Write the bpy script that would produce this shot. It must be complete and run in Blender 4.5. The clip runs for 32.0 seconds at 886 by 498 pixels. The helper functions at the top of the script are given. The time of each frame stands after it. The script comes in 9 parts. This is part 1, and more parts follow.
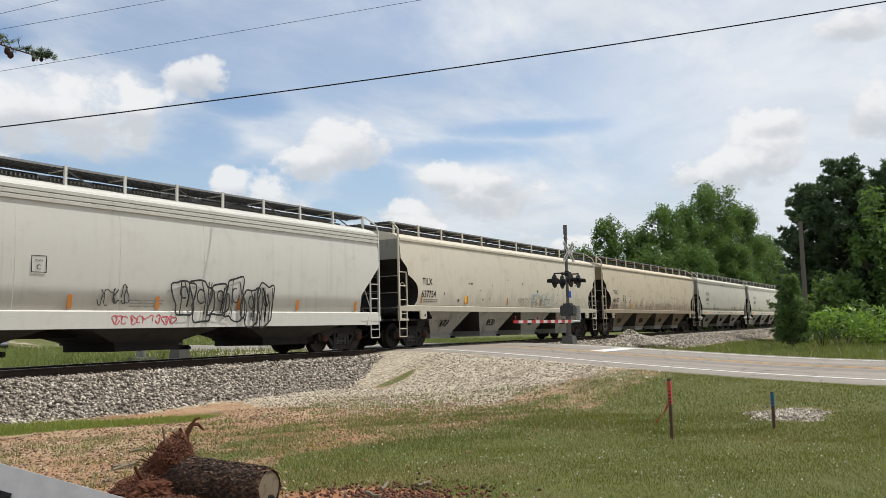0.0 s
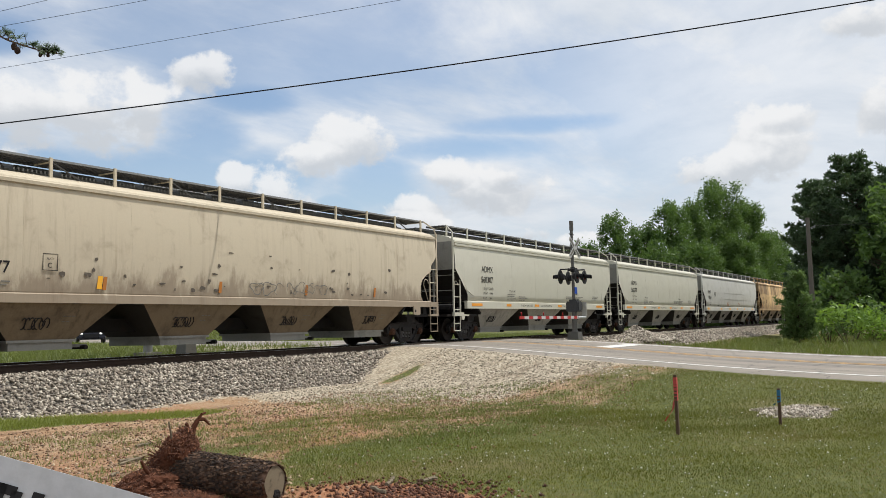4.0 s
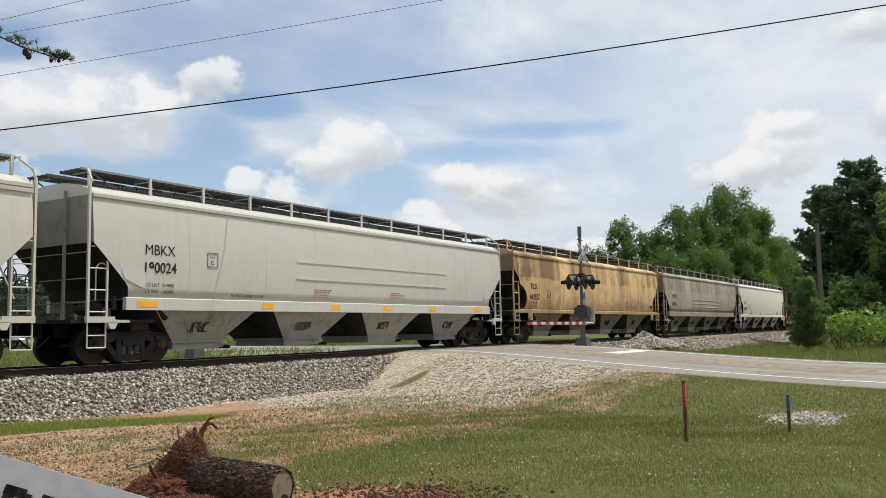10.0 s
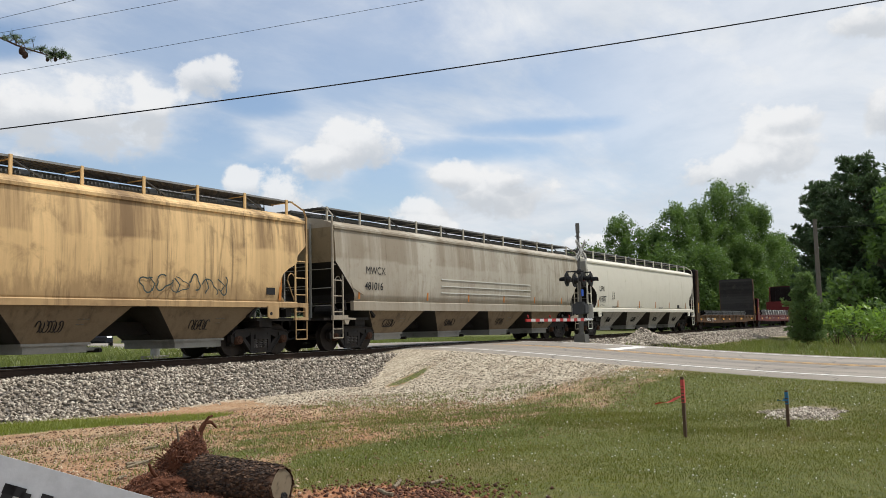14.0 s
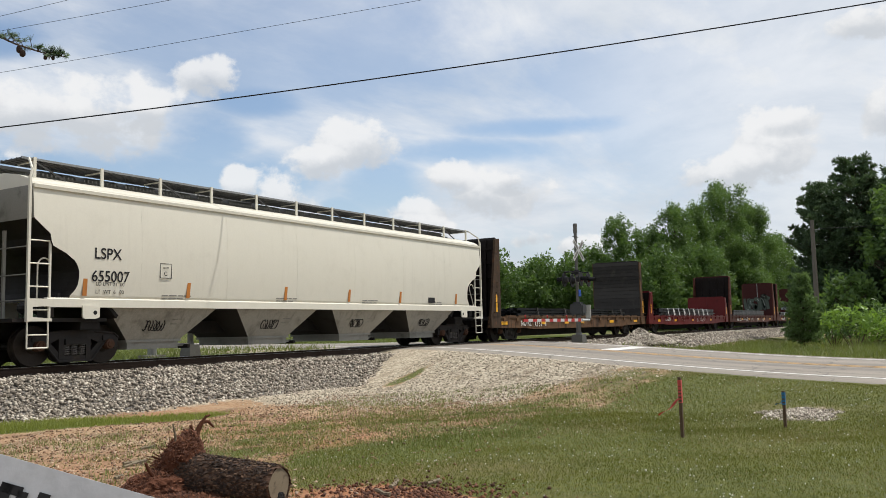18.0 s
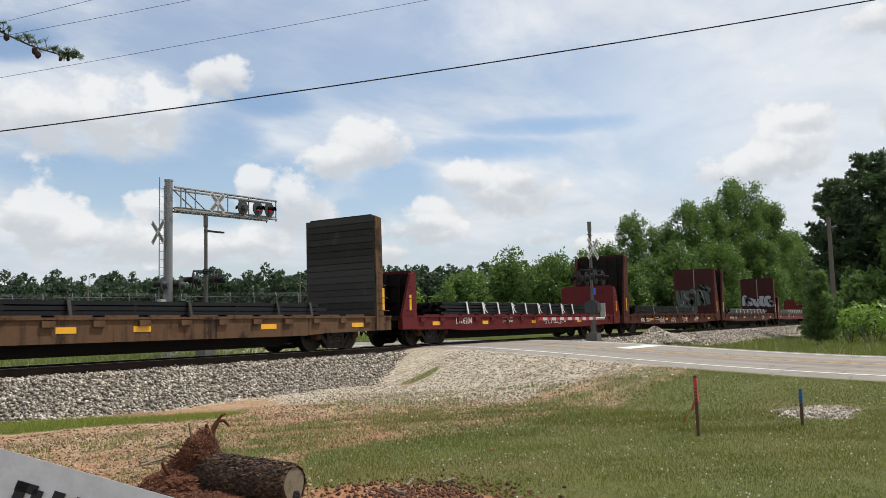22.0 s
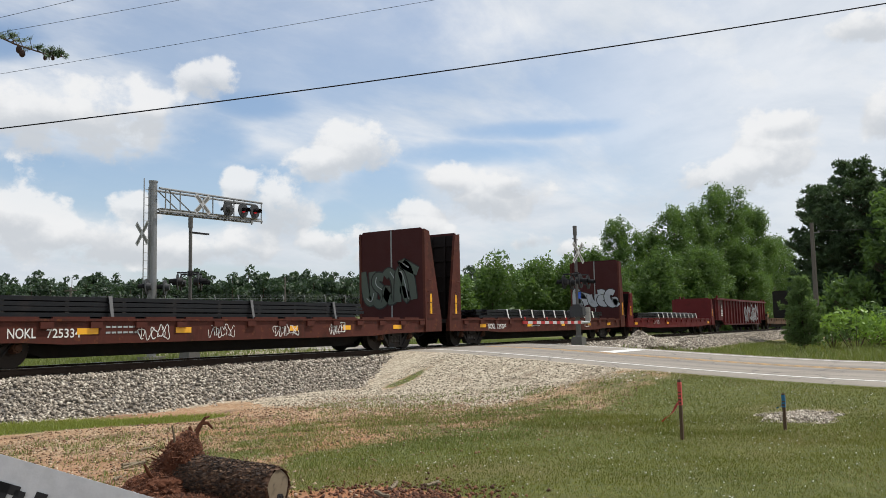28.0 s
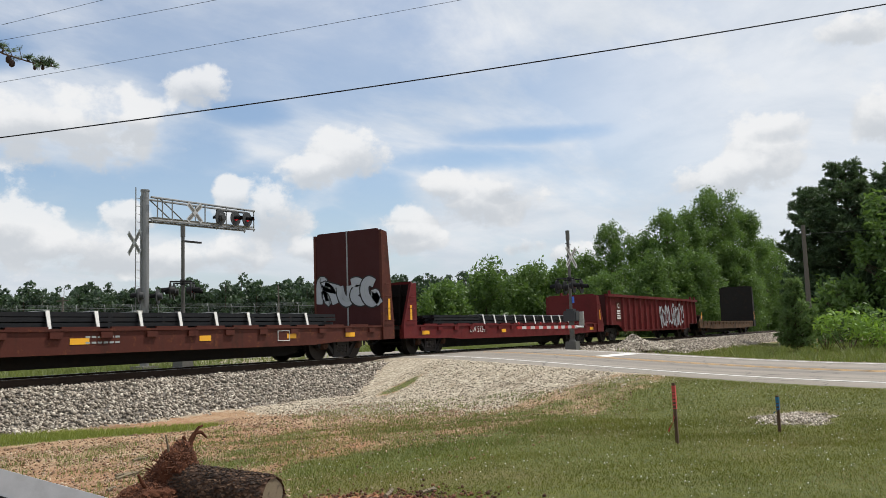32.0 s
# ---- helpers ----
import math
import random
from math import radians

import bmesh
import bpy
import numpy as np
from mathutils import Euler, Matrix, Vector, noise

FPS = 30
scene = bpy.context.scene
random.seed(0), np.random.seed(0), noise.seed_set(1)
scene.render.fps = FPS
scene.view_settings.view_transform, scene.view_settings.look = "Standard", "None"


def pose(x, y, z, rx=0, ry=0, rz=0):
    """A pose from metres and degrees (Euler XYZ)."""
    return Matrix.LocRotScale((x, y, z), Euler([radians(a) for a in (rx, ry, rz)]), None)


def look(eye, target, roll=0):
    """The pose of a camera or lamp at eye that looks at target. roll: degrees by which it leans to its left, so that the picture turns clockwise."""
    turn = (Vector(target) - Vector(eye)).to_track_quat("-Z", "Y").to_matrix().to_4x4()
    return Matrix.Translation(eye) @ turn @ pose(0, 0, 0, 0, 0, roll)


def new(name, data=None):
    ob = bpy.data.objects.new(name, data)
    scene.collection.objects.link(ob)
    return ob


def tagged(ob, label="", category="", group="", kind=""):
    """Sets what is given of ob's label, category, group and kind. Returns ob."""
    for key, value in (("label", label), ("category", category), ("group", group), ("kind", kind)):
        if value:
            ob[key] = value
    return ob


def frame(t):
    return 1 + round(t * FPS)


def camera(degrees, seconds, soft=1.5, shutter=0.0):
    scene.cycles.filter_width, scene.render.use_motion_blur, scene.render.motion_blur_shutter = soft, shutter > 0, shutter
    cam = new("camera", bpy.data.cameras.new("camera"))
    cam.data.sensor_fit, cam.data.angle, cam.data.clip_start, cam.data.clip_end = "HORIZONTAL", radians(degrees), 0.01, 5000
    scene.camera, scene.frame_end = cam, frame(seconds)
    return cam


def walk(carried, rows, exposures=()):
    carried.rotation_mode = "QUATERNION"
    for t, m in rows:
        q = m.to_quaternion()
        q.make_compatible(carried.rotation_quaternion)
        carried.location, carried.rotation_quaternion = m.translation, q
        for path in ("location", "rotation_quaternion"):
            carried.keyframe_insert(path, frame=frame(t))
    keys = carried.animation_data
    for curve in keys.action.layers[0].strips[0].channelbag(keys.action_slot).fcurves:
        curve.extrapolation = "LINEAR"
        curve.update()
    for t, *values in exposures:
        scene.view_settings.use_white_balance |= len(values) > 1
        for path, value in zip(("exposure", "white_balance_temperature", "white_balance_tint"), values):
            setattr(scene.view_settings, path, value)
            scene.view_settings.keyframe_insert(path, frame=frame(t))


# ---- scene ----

# ---------------------------------------------------------------- camera
# x runs along the railway, y across it, z is up from the top of the rails
EYE_HEIGHT = 0.669
TRACK_Y = 18.53
cam = camera(55.18, 32.0, soft=0.8)
# seconds, heading, pitch, roll, and the sway of the eye
SWAY = [
    (0, 30.980, 5.356, 1.39, -0.000, 0.002, 0.003),
    (0.5, 31.067, 5.217, 1.33, -0.000, 0.002, 0.003),
    (1, 31.130, 5.152, 1.33, 0.000, 0.002, 0.003),
    (1.5, 31.192, 5.126, 1.37, 0.000, 0.001, 0.004),
    (2, 31.359, 5.074, 1.43, 0.000, -0.000, 0.003),
    (2.5, 31.472, 5.080, 1.44, 0.000, -0.000, 0.003),
    (3, 31.478, 5.082, 1.34, 0.001, -0.000, 0.003),
    (3.5, 31.424, 5.049, 1.30, 0.002, 0.001, 0.002),
    (5.5, 31.268, 5.276, 1.18, -0.001, -0.002, 0.002),
    (6, 31.249, 5.195, 1.04, -0.002, -0.001, 0.002),
    (6.5, 31.289, 5.227, 0.96, -0.002, -0.001, 0.003),
    (7, 31.303, 5.298, 0.87, -0.002, -0.000, 0.003),
    (7.5, 31.310, 5.316, 0.91, -0.002, 0.000, 0.002),
    (8, 31.526, 5.298, 0.92, -0.001, 0.000, 0.002),
    (8.5, 31.707, 5.372, 0.95, -0.001, 0.000, 0.001),
    (9, 31.870, 5.514, 1.12, 0.000, 0.001, 0.001),
    (9.5, 31.928, 5.532, 1.18, 0.000, 0.000, 0.000),
    (10, 31.926, 5.459, 1.12, 0.000, -0.000, -0.000),
    (10.5, 31.871, 5.341, 1.12, -0.000, -0.001, -0.001),
    (11, 31.882, 5.306, 1.24, 0.000, -0.001, -0.001),
    (11.5, 31.831, 5.243, 1.29, 0.001, -0.000, -0.001),
    (12, 31.929, 5.152, 1.35, 0.002, 0.001, -0.000),
    (12.5, 32.032, 5.142, 1.44, 0.003, 0.003, 0.000),
    (13, 32.019, 5.205, 1.50, 0.003, 0.003, 0.001),
    (13.5, 31.919, 5.273, 1.40, 0.002, 0.002, 0.000),
    (14, 31.805, 5.284, 1.42, 0.001, 0.001, -0.001),
    (14.5, 31.711, 5.218, 1.37, 0.000, 0.000, -0.002),
    (16.5, 31.618, 5.221, 1.43, 0.000, 0.002, -0.002),
    (17, 31.599, 5.221, 1.47, 0.000, 0.003, -0.002),
    (17.5, 31.627, 5.248, 1.37, 0.000, 0.004, -0.002),
    (18, 31.637, 5.281, 1.30, 0.002, 0.005, -0.003),
    (18.5, 31.701, 5.362, 1.38, 0.004, 0.006, -0.004),
    (19, 31.974, 5.403, 1.49, 0.006, 0.006, -0.004),
    (19.5, 32.088, 5.357, 1.56, 0.007, 0.006, -0.004),
    (20, 32.145, 5.391, 1.63, 0.008, 0.005, -0.004),
    (20.5, 32.205, 5.434, 1.55, 0.009, 0.005, -0.004),
    (21, 32.245, 5.428, 1.46, 0.009, 0.006, -0.004),
    (21.5, 32.403, 5.365, 1.49, 0.010, 0.007, -0.005),
    (22, 32.586, 5.229, 1.47, 0.011, 0.009, -0.005),
    (22.5, 32.592, 5.275, 1.46, 0.013, 0.010, -0.006),
    (23, 32.376, 5.449, 1.42, 0.014, 0.010, -0.006),
    (23.5, 32.053, 5.531, 1.43, 0.013, 0.010, -0.007),
    (24, 31.739, 5.500, 1.46, 0.013, 0.010, -0.008),
    (24.5, 31.531, 5.464, 1.42, 0.012, 0.010, -0.008),
    (25, 31.470, 5.479, 1.42, 0.013, 0.010, -0.009),
    (25.5, 31.474, 5.557, 1.29, 0.013, 0.011, -0.009),
    (27.5, 31.504, 5.463, 1.09, 0.010, 0.013, -0.009),
    (28, 31.611, 5.429, 1.20, 0.010, 0.012, -0.009),
    (28.5, 31.664, 5.466, 1.37, 0.010, 0.010, -0.009),
    (29, 31.552, 5.514, 1.41, 0.010, 0.009, -0.009),
    (29.5, 31.452, 5.579, 1.52, 0.009, 0.008, -0.008),
    (30, 31.332, 5.743, 1.65, 0.009, 0.008, -0.008),
    (30.5, 31.321, 5.823, 1.70, 0.009, 0.007, -0.007),
    (31, 31.361, 5.804, 1.81, 0.009, 0.008, -0.008),
    (31.5, 31.303, 5.821, 1.83, 0.011, 0.009, -0.008),
    (32, 31.134, 5.823, 1.85, 0.013, 0.012, -0.009),
]


def held(yaw, pitch, roll, dx, dy, dz):
    a, p = radians(yaw), radians(pitch)
    eye = Vector((dx, dy, EYE_HEIGHT + dz))
    return look(eye, eye + 10 * Vector((math.cos(p) * math.cos(a), math.cos(p) * math.sin(a), math.sin(p))), -roll)


walk(cam, [(row[0], held(*row[1:])) for row in SWAY])

# ---------------------------------------------------------------- sky, sun, exposure
SUN_ELEVATION, SUN_AZIMUTH = radians(62), radians(-38)   # azimuth from +x towards +y
SUN_WAY = Vector((math.cos(SUN_ELEVATION) * math.cos(SUN_AZIMUTH), math.cos(SUN_ELEVATION) * math.sin(SUN_AZIMUTH), math.sin(SUN_ELEVATION)))
scene.view_settings.exposure = 0.0


class Nodes:
    """Short hand for building a node tree."""

    def __init__(self, tree):
        self.tree = tree
        tree.nodes.clear()

    def add(self, kind):
        return self.tree.nodes.new(kind)

    def put(self, socket, value):
        if hasattr(value, "is_output"):
            self.tree.links.new(value, socket)
        else:
            socket.default_value = value

    def math(self, op, a, b=0.0, clamp=False):
        node = self.add("ShaderNodeMath")
        node.operation, node.use_clamp = op, clamp
        self.put(node.inputs[0], a)
        self.put(node.inputs[1], b)
        return node.outputs[0]

    def vmath(self, op, a, b=(0, 0, 0), out=0):
        node = self.add("ShaderNodeVectorMath")
        node.operation = op
        self.put(node.inputs[0], a)
        self.put(node.inputs[1], b)
        return node.outputs[out]

    def mix(self, fac, a, b, blend="MIX"):
        node = self.add("ShaderNodeMix")
        node.data_type, node.blend_type = "RGBA", blend
        self.put(node.inputs[0], fac)
        self.put(node.inputs[6], a)
        self.put(node.inputs[7], b)
        return node.outputs[2]

    def noise(self, vector, scale, detail=4.0, rough=0.55, distort=0.0):
        node = self.add("ShaderNodeTexNoise")
        self.put(node.inputs["Vector"], vector)
        self.put(node.inputs["Scale"], scale)
        self.put(node.inputs["Detail"], detail)
        self.put(node.inputs["Roughness"], rough)
        self.put(node.inputs["Distortion"], distort)
        return node.outputs[0]

    def ramp(self, value, low, high, a=0.0, b=1.0):
        node = self.add("ShaderNodeMapRange")
        node.interpolation_type = "SMOOTHSTEP"
        for k, v in enumerate((value, low, high, a, b)):
            self.put(node.inputs[k], v)
        return node.outputs[0]

    def scaled(self, vector, s):
        return self.vmath("MULTIPLY", vector, s)


def rgb(r, g, b):
    return (r, g, b, 1.0)


world = bpy.data.worlds.new("world")
scene.world = world
world.use_nodes = True
wn = Nodes(world.node_tree)
sky = wn.add("ShaderNodeTexSky")
sky.sky_type, sky.sun_disc = "NISHITA", False
sky.sun_elevation, sky.sun_rotation = SUN_ELEVATION, math.pi / 2 - SUN_AZIMUTH
way = wn.add("ShaderNodeTexCoord").outputs["Generated"]
axes = wn.add("ShaderNodeSeparateXYZ")
wn.put(axes.inputs[0], way)
height = wn.math("MAXIMUM", axes.outputs[2], 0.02)
# the cloud layer seen as a flat sheet overhead
sheet = wn.add("ShaderNodeCombineXYZ")
lift = wn.math("ADD", height, 0.16)
wn.put(sheet.inputs[0], wn.math("DIVIDE", axes.outputs[0], lift))
wn.put(sheet.inputs[1], wn.math("DIVIDE", axes.outputs[1], lift))
flat = sheet.outputs[0]
veil = wn.noise(wn.vmath("MULTIPLY", flat, (0.75, 1.15, 1.0)), 0.95, 8.0, 0.60, 0.35)
veil_amount = wn.ramp(veil, 0.34, 0.58, 0.28, 0.97)
wisps = wn.noise(wn.vmath("MULTIPLY", flat, (0.8, 1.7, 1.0)), 2.4, 8.0, 0.64, 0.5)
veil_amount = wn.math("MULTIPLY", veil_amount, wn.ramp(wisps, 0.25, 0.60, 0.70, 1.0))
# thicker towards the far end of the line, where the haze is white
veil_amount = wn.math("MAXIMUM", veil_amount, wn.ramp(axes.outputs[1], 0.62, 0.10, 0.0, 0.90))
shade = wn.noise(flat, 1.5, 7.0, 0.60, 0.3)
veil_color = wn.mix(wn.ramp(shade, 0.34, 0.64), rgb(8.9, 9.6, 10.5), rgb(11.2, 11.5, 11.9))
# heaps of cumulus near the horizon: heading, elevation, half width, half height (degrees)
CUMULUS = [(54.2, 13.4, 6.2, 2.7), (50.9, 14.3, 1.9, 1.4), (57.8, 14.0, 4.4, 2.2), (37.4, 12.3, 2.9, 2.0), (40.2, 11.0, 2.2, 1.2), (42.9, 8.4, 3.2, 2.3), (45.1, 9.8, 1.3, 1.0),
           (57.6, 6.8, 2.9, 2.0), (58.9, 7.7, 1.9, 1.5), (53.1, 6.0, 3.4, 1.6), (45.4, 5.6, 3.1, 1.3), (39.5, 5.8, 2.3, 1.1), (49.2, 5.4, 3.0, 1.2), (51.6, 8.0, 1.8, 1.0),
           (28.3, 9.0, 4.2, 1.8), (31.0, 10.2, 1.7, 1.1), (27.0, 9.9, 1.6, 1.0), (33.4, 7.6, 2.1, 1.1), (34.2, 6.5, 3.6, 1.0), (36.3, 5.0, 1.5, 0.9), (25.4, 5.8, 1.6, 0.7), (22.0, 5.2, 2.4, 0.8),
           (10.0, 11.0, 2.7, 2.3), (12.6, 9.4, 3.2, 1.5), (8.9, 12.5, 2.0, 1.0), (3.4, 12.6, 1.6, 1.9), (47.3, 16.5, 2.0, 1.3), (4.0, 17.6, 2.3, 1.1),
           (70.0, 6.0, 8.0, 3.0), (-6.0, 7.0, 7.0, 3.0), (85.0, 8.0, 9.0, 3.0), (105.0, 6.0, 8.0, 3.0), (140.0, 8.0, 11.0, 3.4), (200.0, 7.0, 12.0, 3.4), (260.0, 8.0, 11.0, 3.4), (310.0, 7.0, 10.0, 3.2)]
# openings in the veil where blue shows: the same four numbers
OPENINGS = [(50.0, 9.6, 12.0, 2.4), (47.5, 12.4, 3.2, 2.2), (57.0, 10.2, 4.5, 1.3), (35.6, 9.8, 3.2, 2.2), (30.0, 11.7, 6.5, 1.0), (24.5, 13.2, 6.0, 0.7), (38.6, 7.6, 2.2, 1.4), (60.0, 17.8, 3.0, 1.4), (44.5, 15.0, 3.0, 1.0)]
heading = wn.math("MULTIPLY", wn.math("ARCTAN2", axes.outputs[1], axes.outputs[0]), 180 / math.pi)
elevation = wn.math("MULTIPLY", wn.math("ARCSINE", axes.outputs[2]), 180 / math.pi)
ragged = wn.noise(wn.vmath("MULTIPLY", way, (1, 1, 1.2)), 34.0, 9.0, 0.62)
ragged = wn.math("MULTIPLY", wn.math("SUBTRACT", ragged, 0.5), 3.2)
lumps = wn.noise(wn.vmath("MULTIPLY", way, (1, 1, 1.5)), 15.0, 3.0, 0.5)
ragged = wn.math("ADD", ragged, wn.math("MULTIPLY", wn.math("SUBTRACT", lumps, 0.5), 3.6))


def blob(h, e, w, t):
    """1 in the middle of an oval patch of the sky, 0 at its rim; and the height within it."""
    turn = wn.math("WRAP", wn.math("SUBTRACT", heading, h), 180.0)
    turn.node.inputs[2].default_value = -180.0
    across = wn.math("DIVIDE", turn, w)
    up = wn.math("DIVIDE", wn.math("SUBTRACT", elevation, e), t)
    far = wn.math("ADD", wn.math("MULTIPLY", across, across), wn.math("MULTIPLY", up, up))
    return wn.math("SUBTRACT", 1.0, far), up


heaps, base_shade, gaps = None, None, None
for patch in CUMULUS:
    one, up = blob(*patch)
    heaps = one if heaps is None else wn.math("SMOOTH_MAX", heaps, one)
    weight = wn.math("MULTIPLY", wn.math("MAXIMUM", wn.math("ADD", one, 0.6), 0.0), up)
    base_shade = weight if base_shade is None else wn.math("ADD", base_shade, weight)
for patch in OPENINGS:
    one, up = blob(*patch)
    gaps = one if gaps is None else wn.math("MAXIMUM", gaps, one)
soft = wn.noise(wn.vmath("MULTIPLY", way, (1, 1, 2.2)), 5.0, 7.0, 0.6)
gaps = wn.ramp(wn.math("ADD", gaps, wn.math("MULTIPLY", wn.math("SUBTRACT", soft, 0.5), 3.0)), -0.5, 0.9)
veil_amount = wn.math("MULTIPLY", veil_amount, wn.math("SUBTRACT", 1.0, wn.math("MULTIPLY", gaps, 0.88)))
heap_amount = wn.ramp(wn.math("ADD", heaps, ragged), -0.18, 0.72)
heap_lit = wn.ramp(wn.math("ADD", base_shade, wn.math("MULTIPLY", ragged, 0.55)), -0.65, 0.75)
heap_color = wn.mix(heap_lit, rgb(7.9, 8.3, 8.8), rgb(12.0, 12.0, 12.0))
clear = wn.mix(1.0, sky.outputs[0], rgb(1.72, 1.76, 1.78), "MULTIPLY")
sky_color = wn.mix(veil_amount, clear, veil_color)
haze = wn.ramp(elevation, -1.0, 12.0, 0.62, 0.0)
sky_color = wn.mix(haze, sky_color, rgb(7.3, 8.1, 9.1))
sky_color = wn.mix(wn.math("MULTIPLY", heap_amount, 0.84), sky_color, heap_color)
back = wn.add("ShaderNodeBackground")
wn.put(back.inputs[0], sky_color)
back.inputs[1].default_value = 0.075
wn.put(wn.add("ShaderNodeOutputWorld").inputs[0], back.outputs[0])

sun_data = bpy.data.lights.new("sun", "SUN")
sun_data.energy, sun_data.angle, sun_data.color = 4.1, radians(0.6), (1.0, 0.95, 0.87)
sun = new("sun", sun_data)
sun.matrix_basis = look(SUN_WAY * 100, (0, 0, 0))

# ---------------------------------------------------------------- materials
def surface(name, color, rough=0.7, metal=0.0, dirt=0.25, dirt_color=(0.09, 0.07, 0.05), scale=1.0, bump=0.15, streak=0.0, streak_color=None, rust=0.0, bands=0.0, soot=0.0, vary=0.0):
    """Painted or bare surface: base colour with grain, blotches of dirt, run-down streaks and rust."""
    mat = bpy.data.materials.new(name)
    mat.use_nodes = True
    n = Nodes(mat.node_tree)
    shader = n.add("ShaderNodeBsdfPrincipled")
    spot = n.add("ShaderNodeTexCoord").outputs["Object"]


    grain = n.noise(spot, 26.0 * scale, 5.0, 0.6)
    blotch = n.noise(spot, 1.7 * scale, 6.0, 0.62, 0.4)
    c = rgb(*color)
    dark = rgb(*(v * (0.86 if bump > 0.031 else 0.965) for v in color))
    out = n.mix(n.ramp(grain, 0.3, 0.7), dark, c)
    out = n.mix(n.math("MULTIPLY", n.ramp(blotch, 0.50, 0.78), dirt), out, rgb(*dirt_color))
    if streak:
        runs = n.noise(n.vmath("MULTIPLY", spot, (5.0 * scale, 5.0 * scale, 0.22 * scale)), 1.6, 5.0, 0.65)
        wide = n.noise(n.vmath("MULTIPLY", spot, (0.55, 0.55, 0.35)), 1.0, 4.0, 0.6)
        amount = n.math("MULTIPLY", n.ramp(runs, 0.46, 0.74), n.ramp(wide, 0.36, 0.66))
        out = n.mix(n.math("MULTIPLY", amount, streak), out, rgb(*(streak_color or dirt_color)))
    if bands:
        # broad stained columns that ran down from the roof, broken by a washed strip
        cols = n.noise(n.vmath("MULTIPLY", spot, (1.0, 0.2, 0.05)), 0.40, 8.0, 0.68)
        fade = n.noise(n.vmath("MULTIPLY", spot, (0.35, 0.3, 0.6)), 1.0, 4.0, 0.6)
        tall = n.add("ShaderNodeSeparateXYZ")
        n.put(tall.inputs[0], spot)
        washed = n.ramp(n.math("ADD", tall.outputs[2], n.math("MULTIPLY", n.math("SUBTRACT", fade, 0.5), 0.5)), 2.90, 3.02, 0.42, 1.0)
        amount = n.math("MULTIPLY", n.ramp(cols, 0.42, 0.58), washed)
        out = n.mix(n.math("MULTIPLY", amount, bands), out, rgb(*dirt_color))
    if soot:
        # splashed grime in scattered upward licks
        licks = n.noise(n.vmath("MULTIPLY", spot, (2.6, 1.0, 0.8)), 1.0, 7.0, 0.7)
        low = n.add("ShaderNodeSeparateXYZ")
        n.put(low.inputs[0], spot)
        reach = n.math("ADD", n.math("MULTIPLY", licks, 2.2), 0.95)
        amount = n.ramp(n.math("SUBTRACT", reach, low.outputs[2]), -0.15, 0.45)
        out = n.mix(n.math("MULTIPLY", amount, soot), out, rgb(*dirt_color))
    if vary:
        pick = n.add("ShaderNodeObjectInfo").outputs["Random"]
        out = n.mix(n.math("MULTIPLY", n.ramp(pick, 0.0, 1.0), vary), out, rgb(*(v * 2.6 for v in color)))
    if rust:
        spots = n.noise(spot, 4.5 * scale, 8.0, 0.7)
        out = n.mix(n.math("MULTIPLY", n.ramp(spots, 0.56, 0.64), rust), out, rgb(0.16, 0.055, 0.02))
    n.put(shader.inputs["Base Color"], out)
    n.put(shader.inputs["Roughness"], n.ramp(blotch, 0.3, 0.8, max(0.05, rough - 0.08), min(1.0, rough + 0.15)))
    shader.inputs["Metallic"].default_value = metal
    shader.inputs["Specular IOR Level"].default_value = 0.5 if rough < 0.5 else 0.2
    if bump:
        b = n.add("ShaderNodeBump")
        b.inputs["Strength"].default_value = bump
        b.inputs["Distance"].default_value = 0.02 / scale
        n.put(b.inputs["Height"], grain)
        n.put(shader.inputs["Normal"], b.outputs[0])
    n.put(n.add("ShaderNodeOutputMaterial").inputs[0], shader.outputs[0])
    return mat


def leafy(name, dark, light, rough=0.55, thin=0.25):
    mat = bpy.data.materials.new(name)
    mat.use_nodes = True
    n = Nodes(mat.node_tree)
    shader = n.add("ShaderNodeBsdfPrincipled")
    spot = n.add("ShaderNodeTexCoord").outputs["Object"]
    tone = n.noise(spot, 0.5, 3.0, 0.6)
    pick = n.add("ShaderNodeNewGeometry").outputs["Random Per Island"]
    mixed = n.math("ADD", n.math("MULTIPLY", n.ramp(tone, 0.3, 0.7), 0.5), n.math("MULTIPLY", pick, 0.5))
    color = n.mix(mixed, rgb(*dark), rgb(*light))
    n.put(shader.inputs["Base Color"], color)
    shader.inputs["Roughness"].default_value = rough
    out = n.add("ShaderNodeOutputMaterial")
    if thin:
        pale = n.add("ShaderNodeBsdfTranslucent")
        n.put(pale.inputs[0], n.mix(0.5, color, rgb(light[0] * 1.5, light[1] * 1.6, light[2] * 0.8)))
        both = n.add("ShaderNodeMixShader")
        both.inputs[0].default_value = thin
        n.put(both.inputs[1], shader.outputs[0])
        n.put(both.inputs[2], pale.outputs[0])
        n.put(out.inputs[0], both.outputs[0])
    else:
        n.put(out.inputs[0], shader.outputs[0])
    return mat


def lamp_glow(name, color, strength):
    mat = bpy.data.materials.new(name)
    mat.use_nodes = True
    n = Nodes(mat.node_tree)
    shader = n.add("ShaderNodeBsdfPrincipled")
    shader.inputs["Base Color"].default_value = rgb(*color)
    shader.inputs["Emission Color"].default_value = rgb(*color)
    shader.inputs["Emission Strength"].default_value = strength
    shader.inputs["Roughness"].default_value = 0.3
    n.put(n.add("ShaderNodeOutputMaterial").inputs[0], shader.outputs[0])
    return mat


